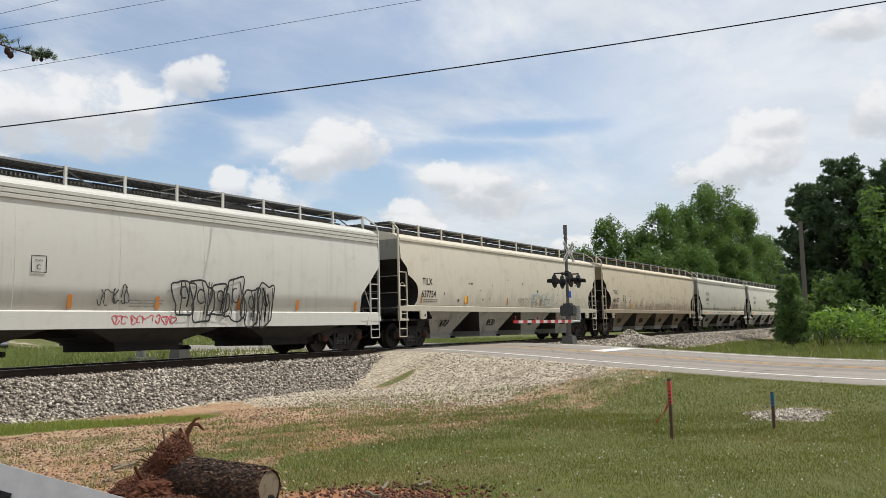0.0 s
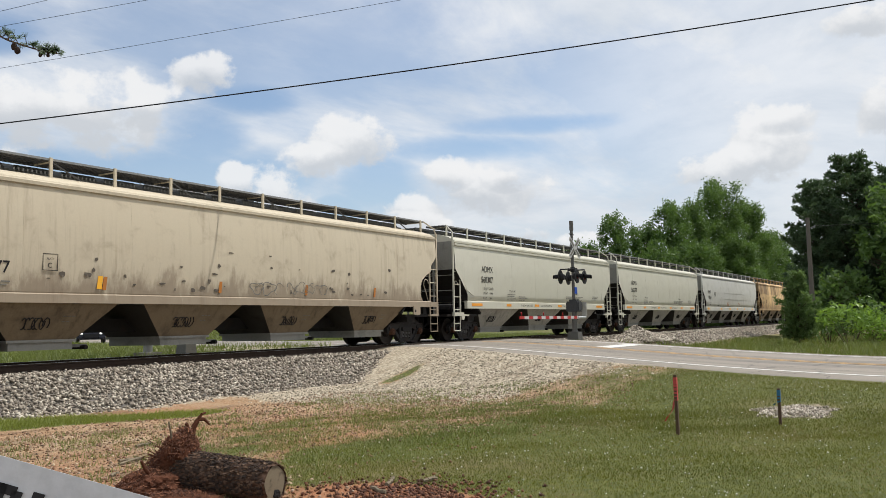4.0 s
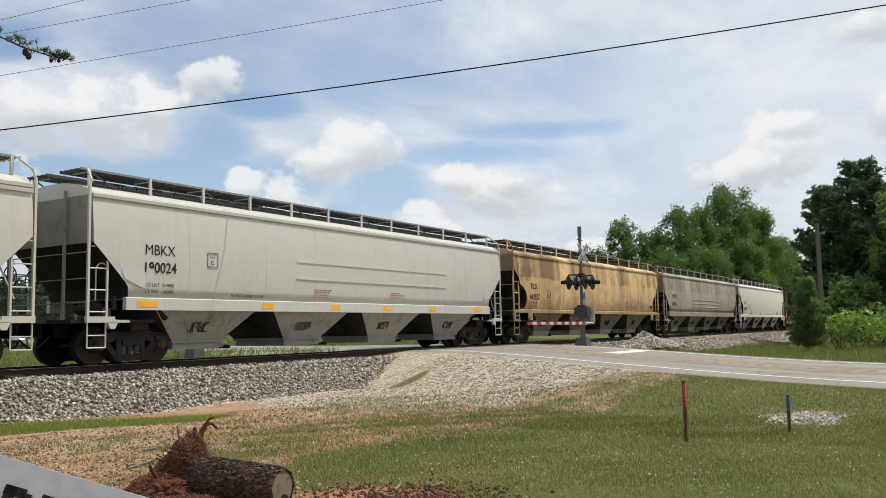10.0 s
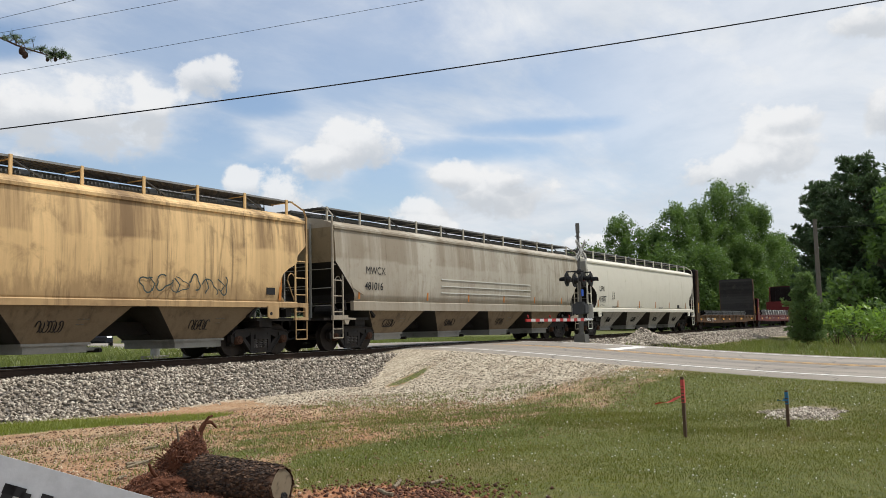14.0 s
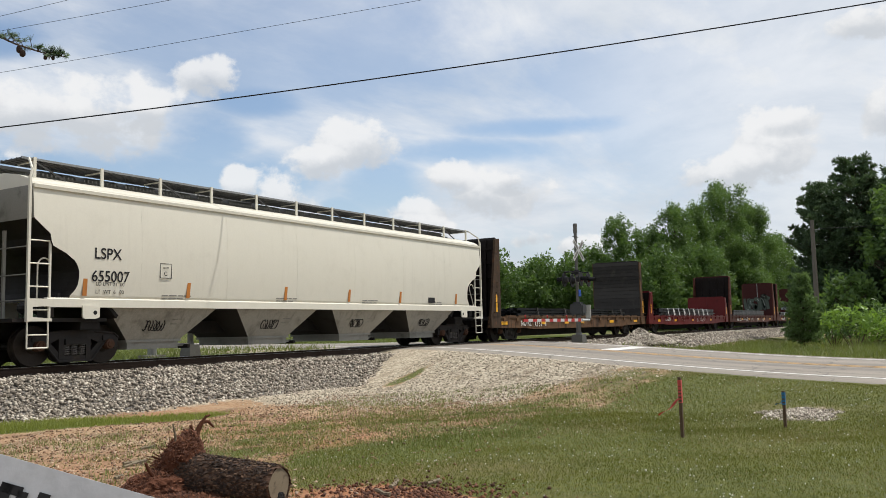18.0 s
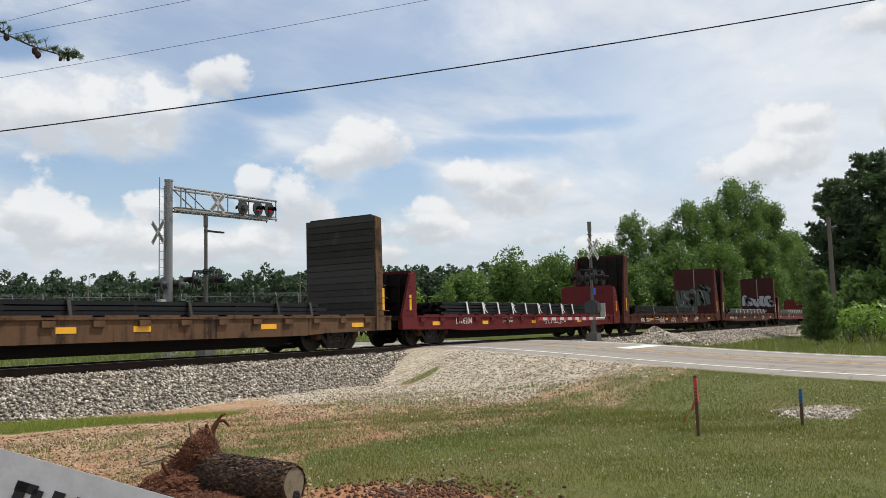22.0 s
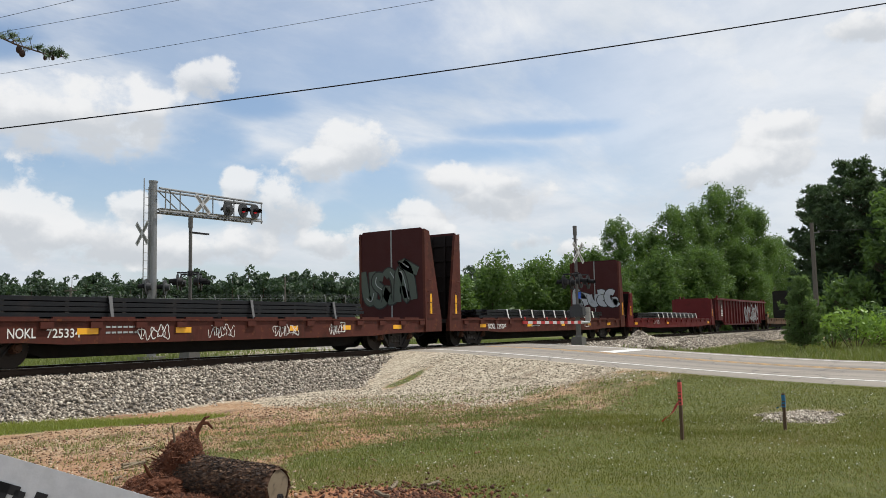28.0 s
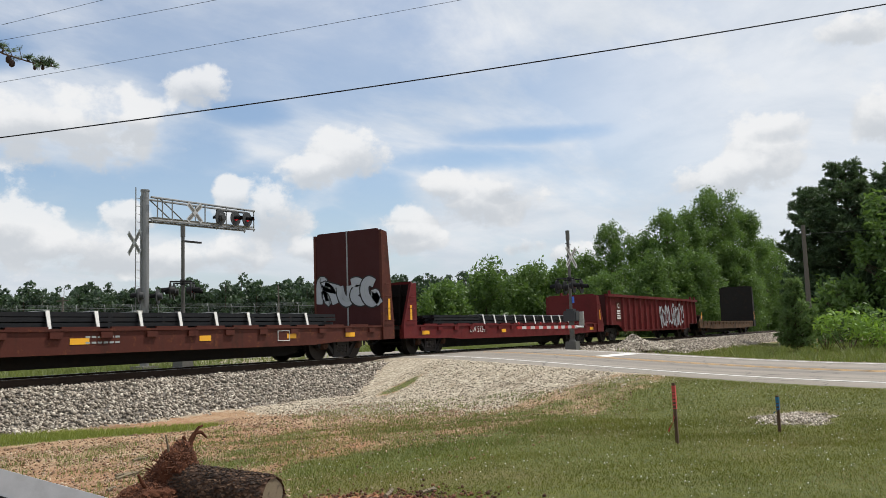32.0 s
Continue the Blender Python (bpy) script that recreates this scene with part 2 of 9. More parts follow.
M = {}
M["cream"] = surface("cream_paint", (0.581, 0.537, 0.44), 0.5, dirt=0.25, dirt_color=(0.24, 0.21, 0.17), soot=0.35, streak=0.28, streak_color=(0.26, 0.22, 0.17), bump=0.03)
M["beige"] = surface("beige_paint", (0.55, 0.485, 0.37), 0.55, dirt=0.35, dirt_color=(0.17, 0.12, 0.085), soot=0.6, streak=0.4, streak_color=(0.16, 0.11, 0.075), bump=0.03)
M["grey_green"] = surface("grey_green_paint", (0.543, 0.529, 0.442), 0.45, dirt=0.15, dirt_color=(0.30, 0.29, 0.25), streak=0.12, streak_color=(0.22, 0.21, 0.18), bump=0.03)
M["light_grey"] = surface("light_grey_paint", (0.522, 0.517, 0.468), 0.45, dirt=0.22, dirt_color=(0.3, 0.29, 0.26), streak=0.2, streak_color=(0.2, 0.19, 0.17), bump=0.03)
M["pale_grey"] = surface("pale_grey_paint", (0.558, 0.549, 0.504), 0.45, dirt=0.25, dirt_color=(0.30, 0.28, 0.25), streak=0.22, streak_color=(0.2, 0.18, 0.16), bump=0.03)
M["tan"] = surface("tan_paint", (0.72, 0.50, 0.25), 0.6, dirt=0.55, dirt_color=(0.16, 0.10, 0.055), bands=0.88, soot=0.5, streak=0.85, streak_color=(0.075, 0.052, 0.035), bump=0.03)
M["dirty_grey"] = surface("dirty_grey_paint", (0.43, 0.40, 0.335), 0.6, bands=0.8, soot=0.4, dirt=0.5, dirt_color=(0.22, 0.18, 0.13), streak=0.6, streak_color=(0.13, 0.095, 0.065), bump=0.03, rust=0.15)
M["white"] = surface("white_paint", (0.651, 0.625, 0.537), 0.45, dirt=0.12, dirt_color=(0.36, 0.33, 0.28), streak=0.12, streak_color=(0.3, 0.27, 0.22), bump=0.03)
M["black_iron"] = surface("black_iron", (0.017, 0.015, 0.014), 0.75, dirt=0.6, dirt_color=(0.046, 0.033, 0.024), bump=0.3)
M["truck_iron"] = surface("dusty_cast_iron", (0.030, 0.027, 0.026), 0.6, 0.2, dirt=0.8, dirt_color=(0.062, 0.046, 0.036), scale=2.0, bump=0.25)
M["journal_rust"] = surface("rusty_bearing_cap", (0.085, 0.042, 0.026), 0.75, dirt=0.6, dirt_color=(0.03, 0.022, 0.018), scale=4.0, bump=0.2)
M["spring_steel"] = surface("dusty_spring_steel", (0.11, 0.10, 0.092), 0.6, 0.3, dirt=0.4, bump=0.1)
M["lamp_back"] = surface("dark_grey_lamp_target", (0.055, 0.058, 0.062), 0.6, dirt=0.3, bump=0.05)
M["clover"] = surface("white_clover_bloom", (0.62, 0.62, 0.55), 0.8, dirt=0.0, bump=0.0)
M["thin_marker"] = surface("brown_marker_line", (0.16, 0.10, 0.065), 0.7, dirt=0.2, bump=0.0)
M["wheel_steel"] = surface("wheel_steel", (0.036, 0.029, 0.025), 0.55, 0.4, dirt=0.5, bump=0.2)
# near-black bay slopes: shade and grime put into one colour
M["bay_slope"] = surface("shaded_slope_paint", (0.05, 0.046, 0.04), 0.75, dirt=0.6, dirt_color=(0.02, 0.018, 0.016), bump=0.05)
# hatches and trough coloured dark for the shade between the walkways
M["hatch_shade"] = surface("shaded_hatch_paint", (0.10, 0.098, 0.09), 0.65, dirt=0.5, dirt_color=(0.04, 0.038, 0.035), bump=0.05)
M["walk_grate"] = surface("dark_walkway_grating", (0.075, 0.075, 0.075), 0.6, 0.3, dirt=0.4, bump=0.1)
M["mast_steel"] = surface("weathered_mast_steel", (0.135, 0.13, 0.122), 0.6, 0.3, dirt=0.4, dirt_color=(0.07, 0.06, 0.05), bump=0.1)
# bay paint toned down for the shade under the sill, mixed with grime
M["bay_grime"] = surface("shaded_bay_paint", (0.34, 0.32, 0.275), 0.65, dirt=0.6, dirt_color=(0.07, 0.06, 0.05), streak=0.4, streak_color=(0.06, 0.05, 0.04), bump=0.05)
M["bay_brown"] = surface("brown_bay_paint", (0.20, 0.15, 0.095), 0.65, dirt=0.7, dirt_color=(0.06, 0.045, 0.035), streak=0.6, streak_color=(0.05, 0.04, 0.03), bump=0.05)
# darkened copies of the car paints: shade on the ends, plus grime
M["end_grey"] = surface("shaded_end_paint", (0.27, 0.265, 0.24), 0.7, dirt=0.5, dirt_color=(0.05, 0.046, 0.04), bump=0.05)
M["end_brown"] = surface("shaded_brown_end_paint", (0.24, 0.185, 0.11), 0.7, dirt=0.6, dirt_color=(0.05, 0.04, 0.03), bump=0.05)
M["rail"] = surface("rail_steel", (0.055, 0.036, 0.026), 0.7, 0.2, dirt=0.5, dirt_color=(0.035, 0.022, 0.015), bump=0.3)
M["rail_head"] = surface("rail_head_steel", (0.45, 0.44, 0.43), 0.3, 0.9, dirt=0.2, bump=0.05)
M["galvanised"] = surface("galvanised_steel", (0.27, 0.275, 0.275), 0.5, 0.5, dirt=0.3, dirt_color=(0.2, 0.2, 0.2), bump=0.1)
M["red_brown"] = surface("red_brown_paint", (0.080, 0.022, 0.015), 0.65, dirt=0.9, dirt_color=(0.040, 0.018, 0.013), streak=0.6, streak_color=(0.030, 0.015, 0.011), rust=0.5, bump=0.08)
M["deep_red"] = surface("deep_red_paint", (0.050, 0.0115, 0.0115), 0.7, dirt=0.35, dirt_color=(0.05, 0.018, 0.015), streak=0.3, streak_color=(0.04, 0.015, 0.012), bump=0.06)
M["red"] = surface("red_paint", (0.118, 0.013, 0.014), 0.55, dirt=0.7, dirt_color=(0.055, 0.014, 0.013), streak=0.25, streak_color=(0.08, 0.02, 0.018), rust=0.15, bump=0.06)
M["rusty"] = surface("rusty_flat_car_paint", (0.125, 0.070, 0.038), 0.75, dirt=1.6, dirt_color=(0.03, 0.021, 0.016), streak=1.8, streak_color=(0.03, 0.02, 0.015), rust=0.6, bump=0.15)
M["rust_dark"] = surface("sooty_rusty_paint", (0.060, 0.038, 0.024), 0.75, dirt=0.9, dirt_color=(0.02, 0.015, 0.012), streak=0.8, streak_color=(0.015, 0.012, 0.01), rust=0.4, bump=0.15)
M["plank"] = surface("weathered_plank", (0.028, 0.026, 0.025), 0.85, dirt=0.8, dirt_color=(0.070, 0.062, 0.054), bump=0.4, vary=0.55)
M["pipe"] = surface("black_steel_bar", (0.012, 0.013, 0.016), 0.42, 0.5, dirt=0.3, dirt_color=(0.04, 0.03, 0.025), bump=0.1)
M["strap"] = surface("white_strap", (0.72, 0.72, 0.70), 0.6, dirt=0.2, bump=0.05)
M["letter_black"] = surface("black_lettering", (0.018, 0.018, 0.02), 0.6, dirt=0.1, bump=0.0)
M["letter_white"] = surface("white_lettering", (0.7, 0.7, 0.68), 0.6, dirt=0.3, bump=0.0)
M["letter_faint"] = surface("faint_lettering", (0.17, 0.165, 0.15), 0.6, dirt=0.1, bump=0.0)
M["orange_mark"] = surface("orange_reflector", (0.75, 0.30, 0.03), 0.45, dirt=0.25, bump=0.0)
M["yellow_mark"] = surface("yellow_reflector", (0.85, 0.42, 0.02), 0.4, dirt=0.15, bump=0.0)
M["brown_mark"] = surface("brown_reflector", (0.42, 0.16, 0.035), 0.55, dirt=0.25, bump=0.0)
M["spray_black"] = surface("black_spray", (0.03, 0.03, 0.03), 0.6, dirt=0.1, bump=0.0)
M["dark_teal"] = surface("dark_teal_spray", (0.045, 0.065, 0.062), 0.6, dirt=0.3, dirt_color=(0.2, 0.15, 0.1), bump=0.0)
M["spray_red"] = surface("pink_red_spray", (0.55, 0.06, 0.08), 0.6, dirt=0.1, bump=0.0)
M["strip_grass"] = leafy("strip_grass_blade", (0.13, 0.165, 0.025), (0.30, 0.33, 0.07), thin=0.3)
M["old_concrete"] = surface("old_concrete", (0.19, 0.18, 0.16), 0.9, dirt=0.5, dirt_color=(0.09, 0.08, 0.065), bump=0.2)
M["spray_teal"] = surface("faded_teal_spray", (0.36, 0.43, 0.42), 0.6, dirt=0.5, dirt_color=(0.5, 0.47, 0.4), bump=0.0)
M["scuff"] = surface("dark_scuff", (0.10, 0.085, 0.07), 0.8, dirt=0.5, dirt_color=(0.3, 0.26, 0.2), scale=4.0, bump=0.0)
M["spray_pale"] = surface("pale_grey_spray", (0.33, 0.36, 0.36), 0.6, dirt=0.4, bump=0.0)
M["dull_strap"] = surface("dull_steel_strap", (0.16, 0.16, 0.165), 0.6, 0.3, dirt=0.3, bump=0.05)
M["spray_silver"] = surface("silver_spray", (0.36, 0.38, 0.41), 0.5, dirt=0.4, dirt_color=(0.2, 0.2, 0.22), bump=0.0)
M["spray_green"] = surface("grey_green_spray", (0.075, 0.095, 0.080), 0.6, dirt=0.4, bump=0.0)
M["spray_white"] = surface("white_spray", (0.7, 0.7, 0.68), 0.6, dirt=0.2, bump=0.0)
M["road_white"] = surface("white_road_paint", (0.66, 0.66, 0.63), 0.75, dirt=0.35, dirt_color=(0.32, 0.31, 0.29), bump=0.2)
M["road_yellow"] = surface("yellow_road_paint", (0.52, 0.33, 0.15), 0.8, dirt=1.2, dirt_color=(0.27, 0.235, 0.19), scale=3.0, bump=0.2)
M["tie"] = surface("creosoted_tie", (0.055, 0.042, 0.033), 0.9, dirt=0.5, bump=0.4)
M["concrete"] = surface("concrete", (0.44, 0.43, 0.40), 0.85, dirt=0.3, dirt_color=(0.25, 0.24, 0.22), bump=0.2)
M["white_sign"] = surface("white_sign_sheet", (0.50, 0.51, 0.53), 0.5, dirt=0.15, dirt_color=(0.5, 0.5, 0.5), bump=0.05)
M["sign_red"] = surface("red_reflective", (0.36, 0.03, 0.03), 0.5, dirt=0.3, bump=0.0)
M["arm_white"] = surface("dulled_white_arm", (0.46, 0.46, 0.46), 0.6, dirt=0.4, dirt_color=(0.25, 0.25, 0.25), bump=0.0)
M["sign_blue"] = surface("blue_sign_sheet", (0.02, 0.11, 0.62), 0.45, dirt=0.1, bump=0.0)
M["black_lamp"] = surface("black_lamp_housing", (0.02, 0.02, 0.022), 0.5, dirt=0.15, bump=0.05)
M["wood_pole"] = surface("weathered_pole", (0.135, 0.12, 0.105), 0.9, dirt=0.4, dirt_color=(0.09, 0.075, 0.06), streak=0.4, bump=0.3)
M["stake"] = surface("brown_stake", (0.10, 0.065, 0.045), 0.85, dirt=0.3, bump=0.3)
M["pink"] = surface("pink_flagging_tape", (0.50, 0.075, 0.07), 0.5, dirt=0.05, bump=0.0)
M["blue_tape"] = surface("blue_flagging_tape", (0.03, 0.14, 0.27), 0.5, dirt=0.05, bump=0.0)
M["bark"] = surface("bark", (0.10, 0.075, 0.055), 0.95, dirt=0.6, dirt_color=(0.03, 0.022, 0.018), scale=2.0, bump=0.8)
M["log_bark"] = surface("log_bark", (0.115, 0.068, 0.046), 0.95, dirt=1.0, dirt_color=(0.014, 0.011, 0.010), scale=8.0, bump=1.0)
M["cut_wood"] = surface("cut_wood", (0.20, 0.165, 0.115), 0.9, dirt=0.95, dirt_color=(0.055, 0.042, 0.030), scale=7.0, bump=0.8)
M["root_soil"] = surface("red_soil", (0.095, 0.036, 0.019), 0.95, dirt=0.95, dirt_color=(0.035, 0.018, 0.012), scale=5.0, bump=0.9)
M["wire"] = surface("black_wire", (0.012, 0.012, 0.013), 0.6, dirt=0.0, bump=0.0)
M["fence_wire"] = surface("fence_steel", (0.28, 0.29, 0.29), 0.5, 0.5, dirt=0.2, bump=0.0)
M["leaf"] = leafy("broad_leaf", (0.050, 0.100, 0.026), (0.125, 0.205, 0.052), thin=0.38)
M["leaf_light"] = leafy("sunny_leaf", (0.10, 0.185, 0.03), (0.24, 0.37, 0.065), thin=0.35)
M["leaf_far"] = leafy("far_leaf", (0.030, 0.056, 0.036), (0.064, 0.106, 0.055), thin=0.25)
M["needle"] = leafy("pine_needle", (0.036, 0.070, 0.038), (0.095, 0.150, 0.066), thin=0.2)
M["needle_light"] = leafy("young_pine_needle", (0.072, 0.130, 0.044), (0.165, 0.245, 0.088), thin=0.3)
M["weed"] = leafy("weed_leaf", (0.075, 0.11, 0.022), (0.20, 0.23, 0.06))
M["grass"] = leafy("grass_blade", (0.059, 0.079, 0.007), (0.172, 0.180, 0.019), thin=0.2)
M["dry_grass"] = leafy("dry_grass_blade", (0.20, 0.16, 0.07), (0.36, 0.30, 0.16), thin=0.2)
M["cone"] = surface("pine_cone", (0.045, 0.030, 0.025), 0.9, dirt=0.3, scale=8.0, bump=0.8)

# ---------------------------------------------------------------- mesh tools
def bm_new():
    return bmesh.new()


def box(bm, x0, x1, y0, y1, z0, z1):
    v = [bm.verts.new(p) for p in ((x0, y0, z0), (x1, y0, z0), (x1, y1, z0), (x0, y1, z0), (x0, y0, z1), (x1, y0, z1), (x1, y1, z1), (x0, y1, z1))]
    for f in ((3, 2, 1, 0), (4, 5, 6, 7), (0, 1, 5, 4), (1, 2, 6, 5), (2, 3, 7, 6), (3, 0, 4, 7)):
        bm.faces.new([v[i] for i in f])
    return v


def frustum(bm, low, high):
    """A solid between two quads, each four points in the same order."""
    a = [bm.verts.new(p) for p in low]
    b = [bm.verts.new(p) for p in high]
    bm.faces.new(a[::-1])
    bm.faces.new(b)
    for i in range(len(a)):
        j = (i + 1) % len(a)
        bm.faces.new((a[i], a[j], b[j], b[i]))


def tube(bm, p0, p1, r0, r1=None, seg=8, caps=True):
    p0, p1 = Vector(p0), Vector(p1)
    r1 = r0 if r1 is None else r1
    axis = (p1 - p0).normalized()
    side = axis.orthogonal().normalized()
    other = axis.cross(side)
    rings = []
    for p, r in ((p0, r0), (p1, r1)):
        rings.append([bm.verts.new(p + (side * math.cos(a) + other * math.sin(a)) * r) for a in (2 * math.pi * k / seg for k in range(seg))])
    for k in range(seg):
        j = (k + 1) % seg
        bm.faces.new((rings[0][k], rings[0][j], rings[1][j], rings[1][k]))
    if caps:
        bm.faces.new(rings[0][::-1])
        bm.faces.new(rings[1])


def rod(bm, points, r, seg=6):
    for a, b in zip(points, points[1:]):
        tube(bm, a, b, r, seg=seg)


def bent_tube(bm, points, r, seg=6):
    """One continuous round tube along a bent line."""
    points = [Vector(p) for p in points]
    rings = []
    for k, p in enumerate(points):
        d = (points[min(k + 1, len(points) - 1)] - points[max(k - 1, 0)]).normalized()
        side = d.cross(Vector((0.31, 0.87, 0.38))).normalized()
        other = d.cross(side)
        rings.append([bm.verts.new(p + (side * math.cos(a) + other * math.sin(a)) * r) for a in (2 * math.pi * q / seg for q in range(seg))])
    for one, two in zip(rings, rings[1:]):
        for q in range(seg):
            bm.faces.new((one[q], one[(q + 1) % seg], two[(q + 1) % seg], two[q]))
    bm.faces.new(rings[0][::-1])
    bm.faces.new(rings[-1])


def prism(bm, outline, y0, y1):
    """An outline of (x, z) points, pushed from y0 to y1."""
    a = [bm.verts.new((x, y0, z)) for x, z in outline]
    b = [bm.verts.new((x, y1, z)) for x, z in outline]
    bm.faces.new(a)
    bm.faces.new(b[::-1])
    for i in range(len(a)):
        j = (i + 1) % len(a)
        bm.faces.new((a[j], a[i], b[i], b[j]))


def mesh_of(name, bm, mat, smooth=False):
    bmesh.ops.recalc_face_normals(bm, faces=bm.faces)
    data = bpy.data.meshes.new(name)
    bm.to_mesh(data)
    bm.free()
    for m in (mat if isinstance(mat, (list, tuple)) else [mat]):
        data.materials.append(m)
    if smooth:
        data.polygons.foreach_set("use_smooth", [True] * len(data.polygons))
    return data


def part(name, bm, mat, parent, label="", smooth=False):
    ob = new(name, mesh_of(name, bm, mat, smooth))
    ob.parent = parent
    return tagged(ob, label)


def share(name, data, parent, m=None, label=""):
    """Another part on a mesh that is already there."""
    ob = new(name, data)
    ob.parent = parent
    if m is not None:
        ob.matrix_basis = m
    return tagged(ob, label)


def thing(name, m, label, category, group="", kind=""):
    ob = new(name)
    ob.empty_display_size = 0.3
    ob.matrix_basis = m
    return tagged(ob, label, category, group, kind)


def mesh_from(name, verts, faces, mat, smooth=False):
    data = bpy.data.meshes.new(name)
    data.from_pydata(verts, [], faces)
    for m in (mat if isinstance(mat, (list, tuple)) else [mat]):
        data.materials.append(m)
    if smooth:
        data.polygons.foreach_set("use_smooth", [True] * len(data.polygons))
    return data


def polys(name, verts, sides, mat):
    """Many separate faces of one number of sides, from a flat array of corners."""
    verts = np.asarray(verts, dtype=np.float32).reshape(-1, 3)
    count = len(verts) // sides
    data = bpy.data.meshes.new(name)
    data.vertices.add(len(verts))
    data.vertices.foreach_set("co", verts.ravel())
    data.loops.add(len(verts))
    data.loops.foreach_set("vertex_index", np.arange(len(verts), dtype=np.int32))
    data.polygons.add(count)
    data.polygons.foreach_set("loop_start", np.arange(0, len(verts), sides, dtype=np.int32))
    data.update(calc_edges=True)
    data.materials.append(mat)
    return data


def words(name, text, size, at, parent, mat, wide=1.0, label="", face="near", align="LEFT", tilt=0.0):
    """Lettering that stands 4 mm proud of a car's near side."""
    curve = bpy.data.curves.new(name, "FONT")
    curve.body, curve.size, curve.align_x = text, size, align
    curve.offset = 0.0 if "M" in text or "W" in text else size * 0.010
    holder = bpy.data.objects.new(name, curve)
    scene.collection.objects.link(holder)
    data = bpy.data.meshes.new_from_object(holder)
    bpy.data.objects.remove(holder)
    bpy.data.curves.remove(curve)
    data.materials.clear()
    data.materials.append(mat)
    ob = new(name, data)
    ob.parent = parent
    turn = {"near": pose(0, 0, 0, 90 + tilt, 0, 0), "front": pose(0, 0, 0, 90, 0, -90)}[face]
    ob.matrix_basis = Matrix.Translation(at) @ turn @ Matrix.Diagonal((wide, 1, 1, 1))
    return tagged(ob, label)


def ribbon(bm, points, width, y):
    """A flat brush stroke in the plane y through (x, z) points."""
    last = None
    for k, (x, z) in enumerate(points):
        a = points[max(0, k - 1)]
        b = points[min(len(points) - 1, k + 1)]
        d = Vector((b[0] - a[0], b[1] - a[1]))
        d = d.normalized() if d.length > 1e-6 else Vector((1, 0))
        n = Vector((-d.y, d.x)) * width / 2
        pair = (bm.verts.new((x + n.x, y, z + n.y)), bm.verts.new((x - n.x, y, z - n.y)))
        if last:
            bm.faces.new((last[0], last[1], pair[1], pair[0]))
        last = pair


def smooth_step(a, b, x):
    t = np.clip((x - a) / (b - a), 0, 1)
    return t * t * (3 - 2 * t)


# ---------------------------------------------------------------- the lie of the land
ROAD_DIR = Vector((0.447, 0.894))
ROAD_SIDE = Vector((0.894, -0.447))
ROAD_HALF = 3.75


def road_mid(y):
    return 21.15 + 0.5 * y - 5.0 * smooth_step(19.5, 31.0, np.asarray(y, dtype=float))


def road_off(x, y):
    """Signed distance from the road's middle."""
    return (x - road_mid(y)) * 0.894


def road_z(y):
    near = -0.02 - 0.46 * smooth_step(16.8, 1.0, y) - 0.25 * smooth_step(0, -40, y)
    far = -0.02 - 0.10 * smooth_step(20.5, 45, y)
    return np.where(y < 18.5, near, far)


def rough(x, y, s):
    """Cheap smooth unevenness from a few waves."""
    return (np.sin(x * s + 1.3 * np.sin(y * s * 0.7)) * np.cos(y * s * 1.13 + 0.8 * np.sin(x * s * 0.6)) + 0.5 * np.sin(x * s * 2.3 + y * s * 1.7))


def ground_z(x, y):
    x, y = np.asarray(x, dtype=float), np.asarray(y, dtype=float)
    base = -0.9 + 0.03 * rough(x, y, 0.35) + 0.012 * rough(x, y, 1.9)
    base = base - 0.10 * smooth_step(6, 11, y) * smooth_step(16, 12, y)
    bed = np.where(y < TRACK_Y, smooth_step(12.5, 16.5, y), smooth_step(27, 21.5, y))
    base = base + bed * 0.12
    far_side = smooth_step(20, 26, y)
    base = base + far_side * 0.60
    # the land falls a little behind the railway, then rises to the woods
    base = base + smooth_step(58, 112, np.hypot(x, y)) * smooth_step(30, 62, y) * 2.9
    # the shoulder up to the road
    off = np.abs(road_off(x, y))
    run = np.where(road_off(x, y) < 0, 4.5, 3.0)
    near_road = 1 - smooth_step(0, 1, (off - ROAD_HALF - 0.35) / run)
    z = base * (1 - near_road) + (road_z(y) - 0.05) * near_road
    # under the pavement the ground stays below
    return np.where(off < ROAD_HALF + 0.1, np.minimum(z, road_z(y) - 0.06), z)


def spaced(lo, hi, fine_lo, fine_hi, step, grow=1.22):
    mid = list(np.arange(fine_lo, fine_hi + step / 2, step))
    out, d = [], step
    p = fine_lo
    while p > lo:
        d *= grow
        p -= d
        out.append(p)
    up, d = [], step
    p = fine_hi
    while p < hi:
        d *= grow
        p += d
        up.append(p)
    return np.array(out[::-1] + mid + up)


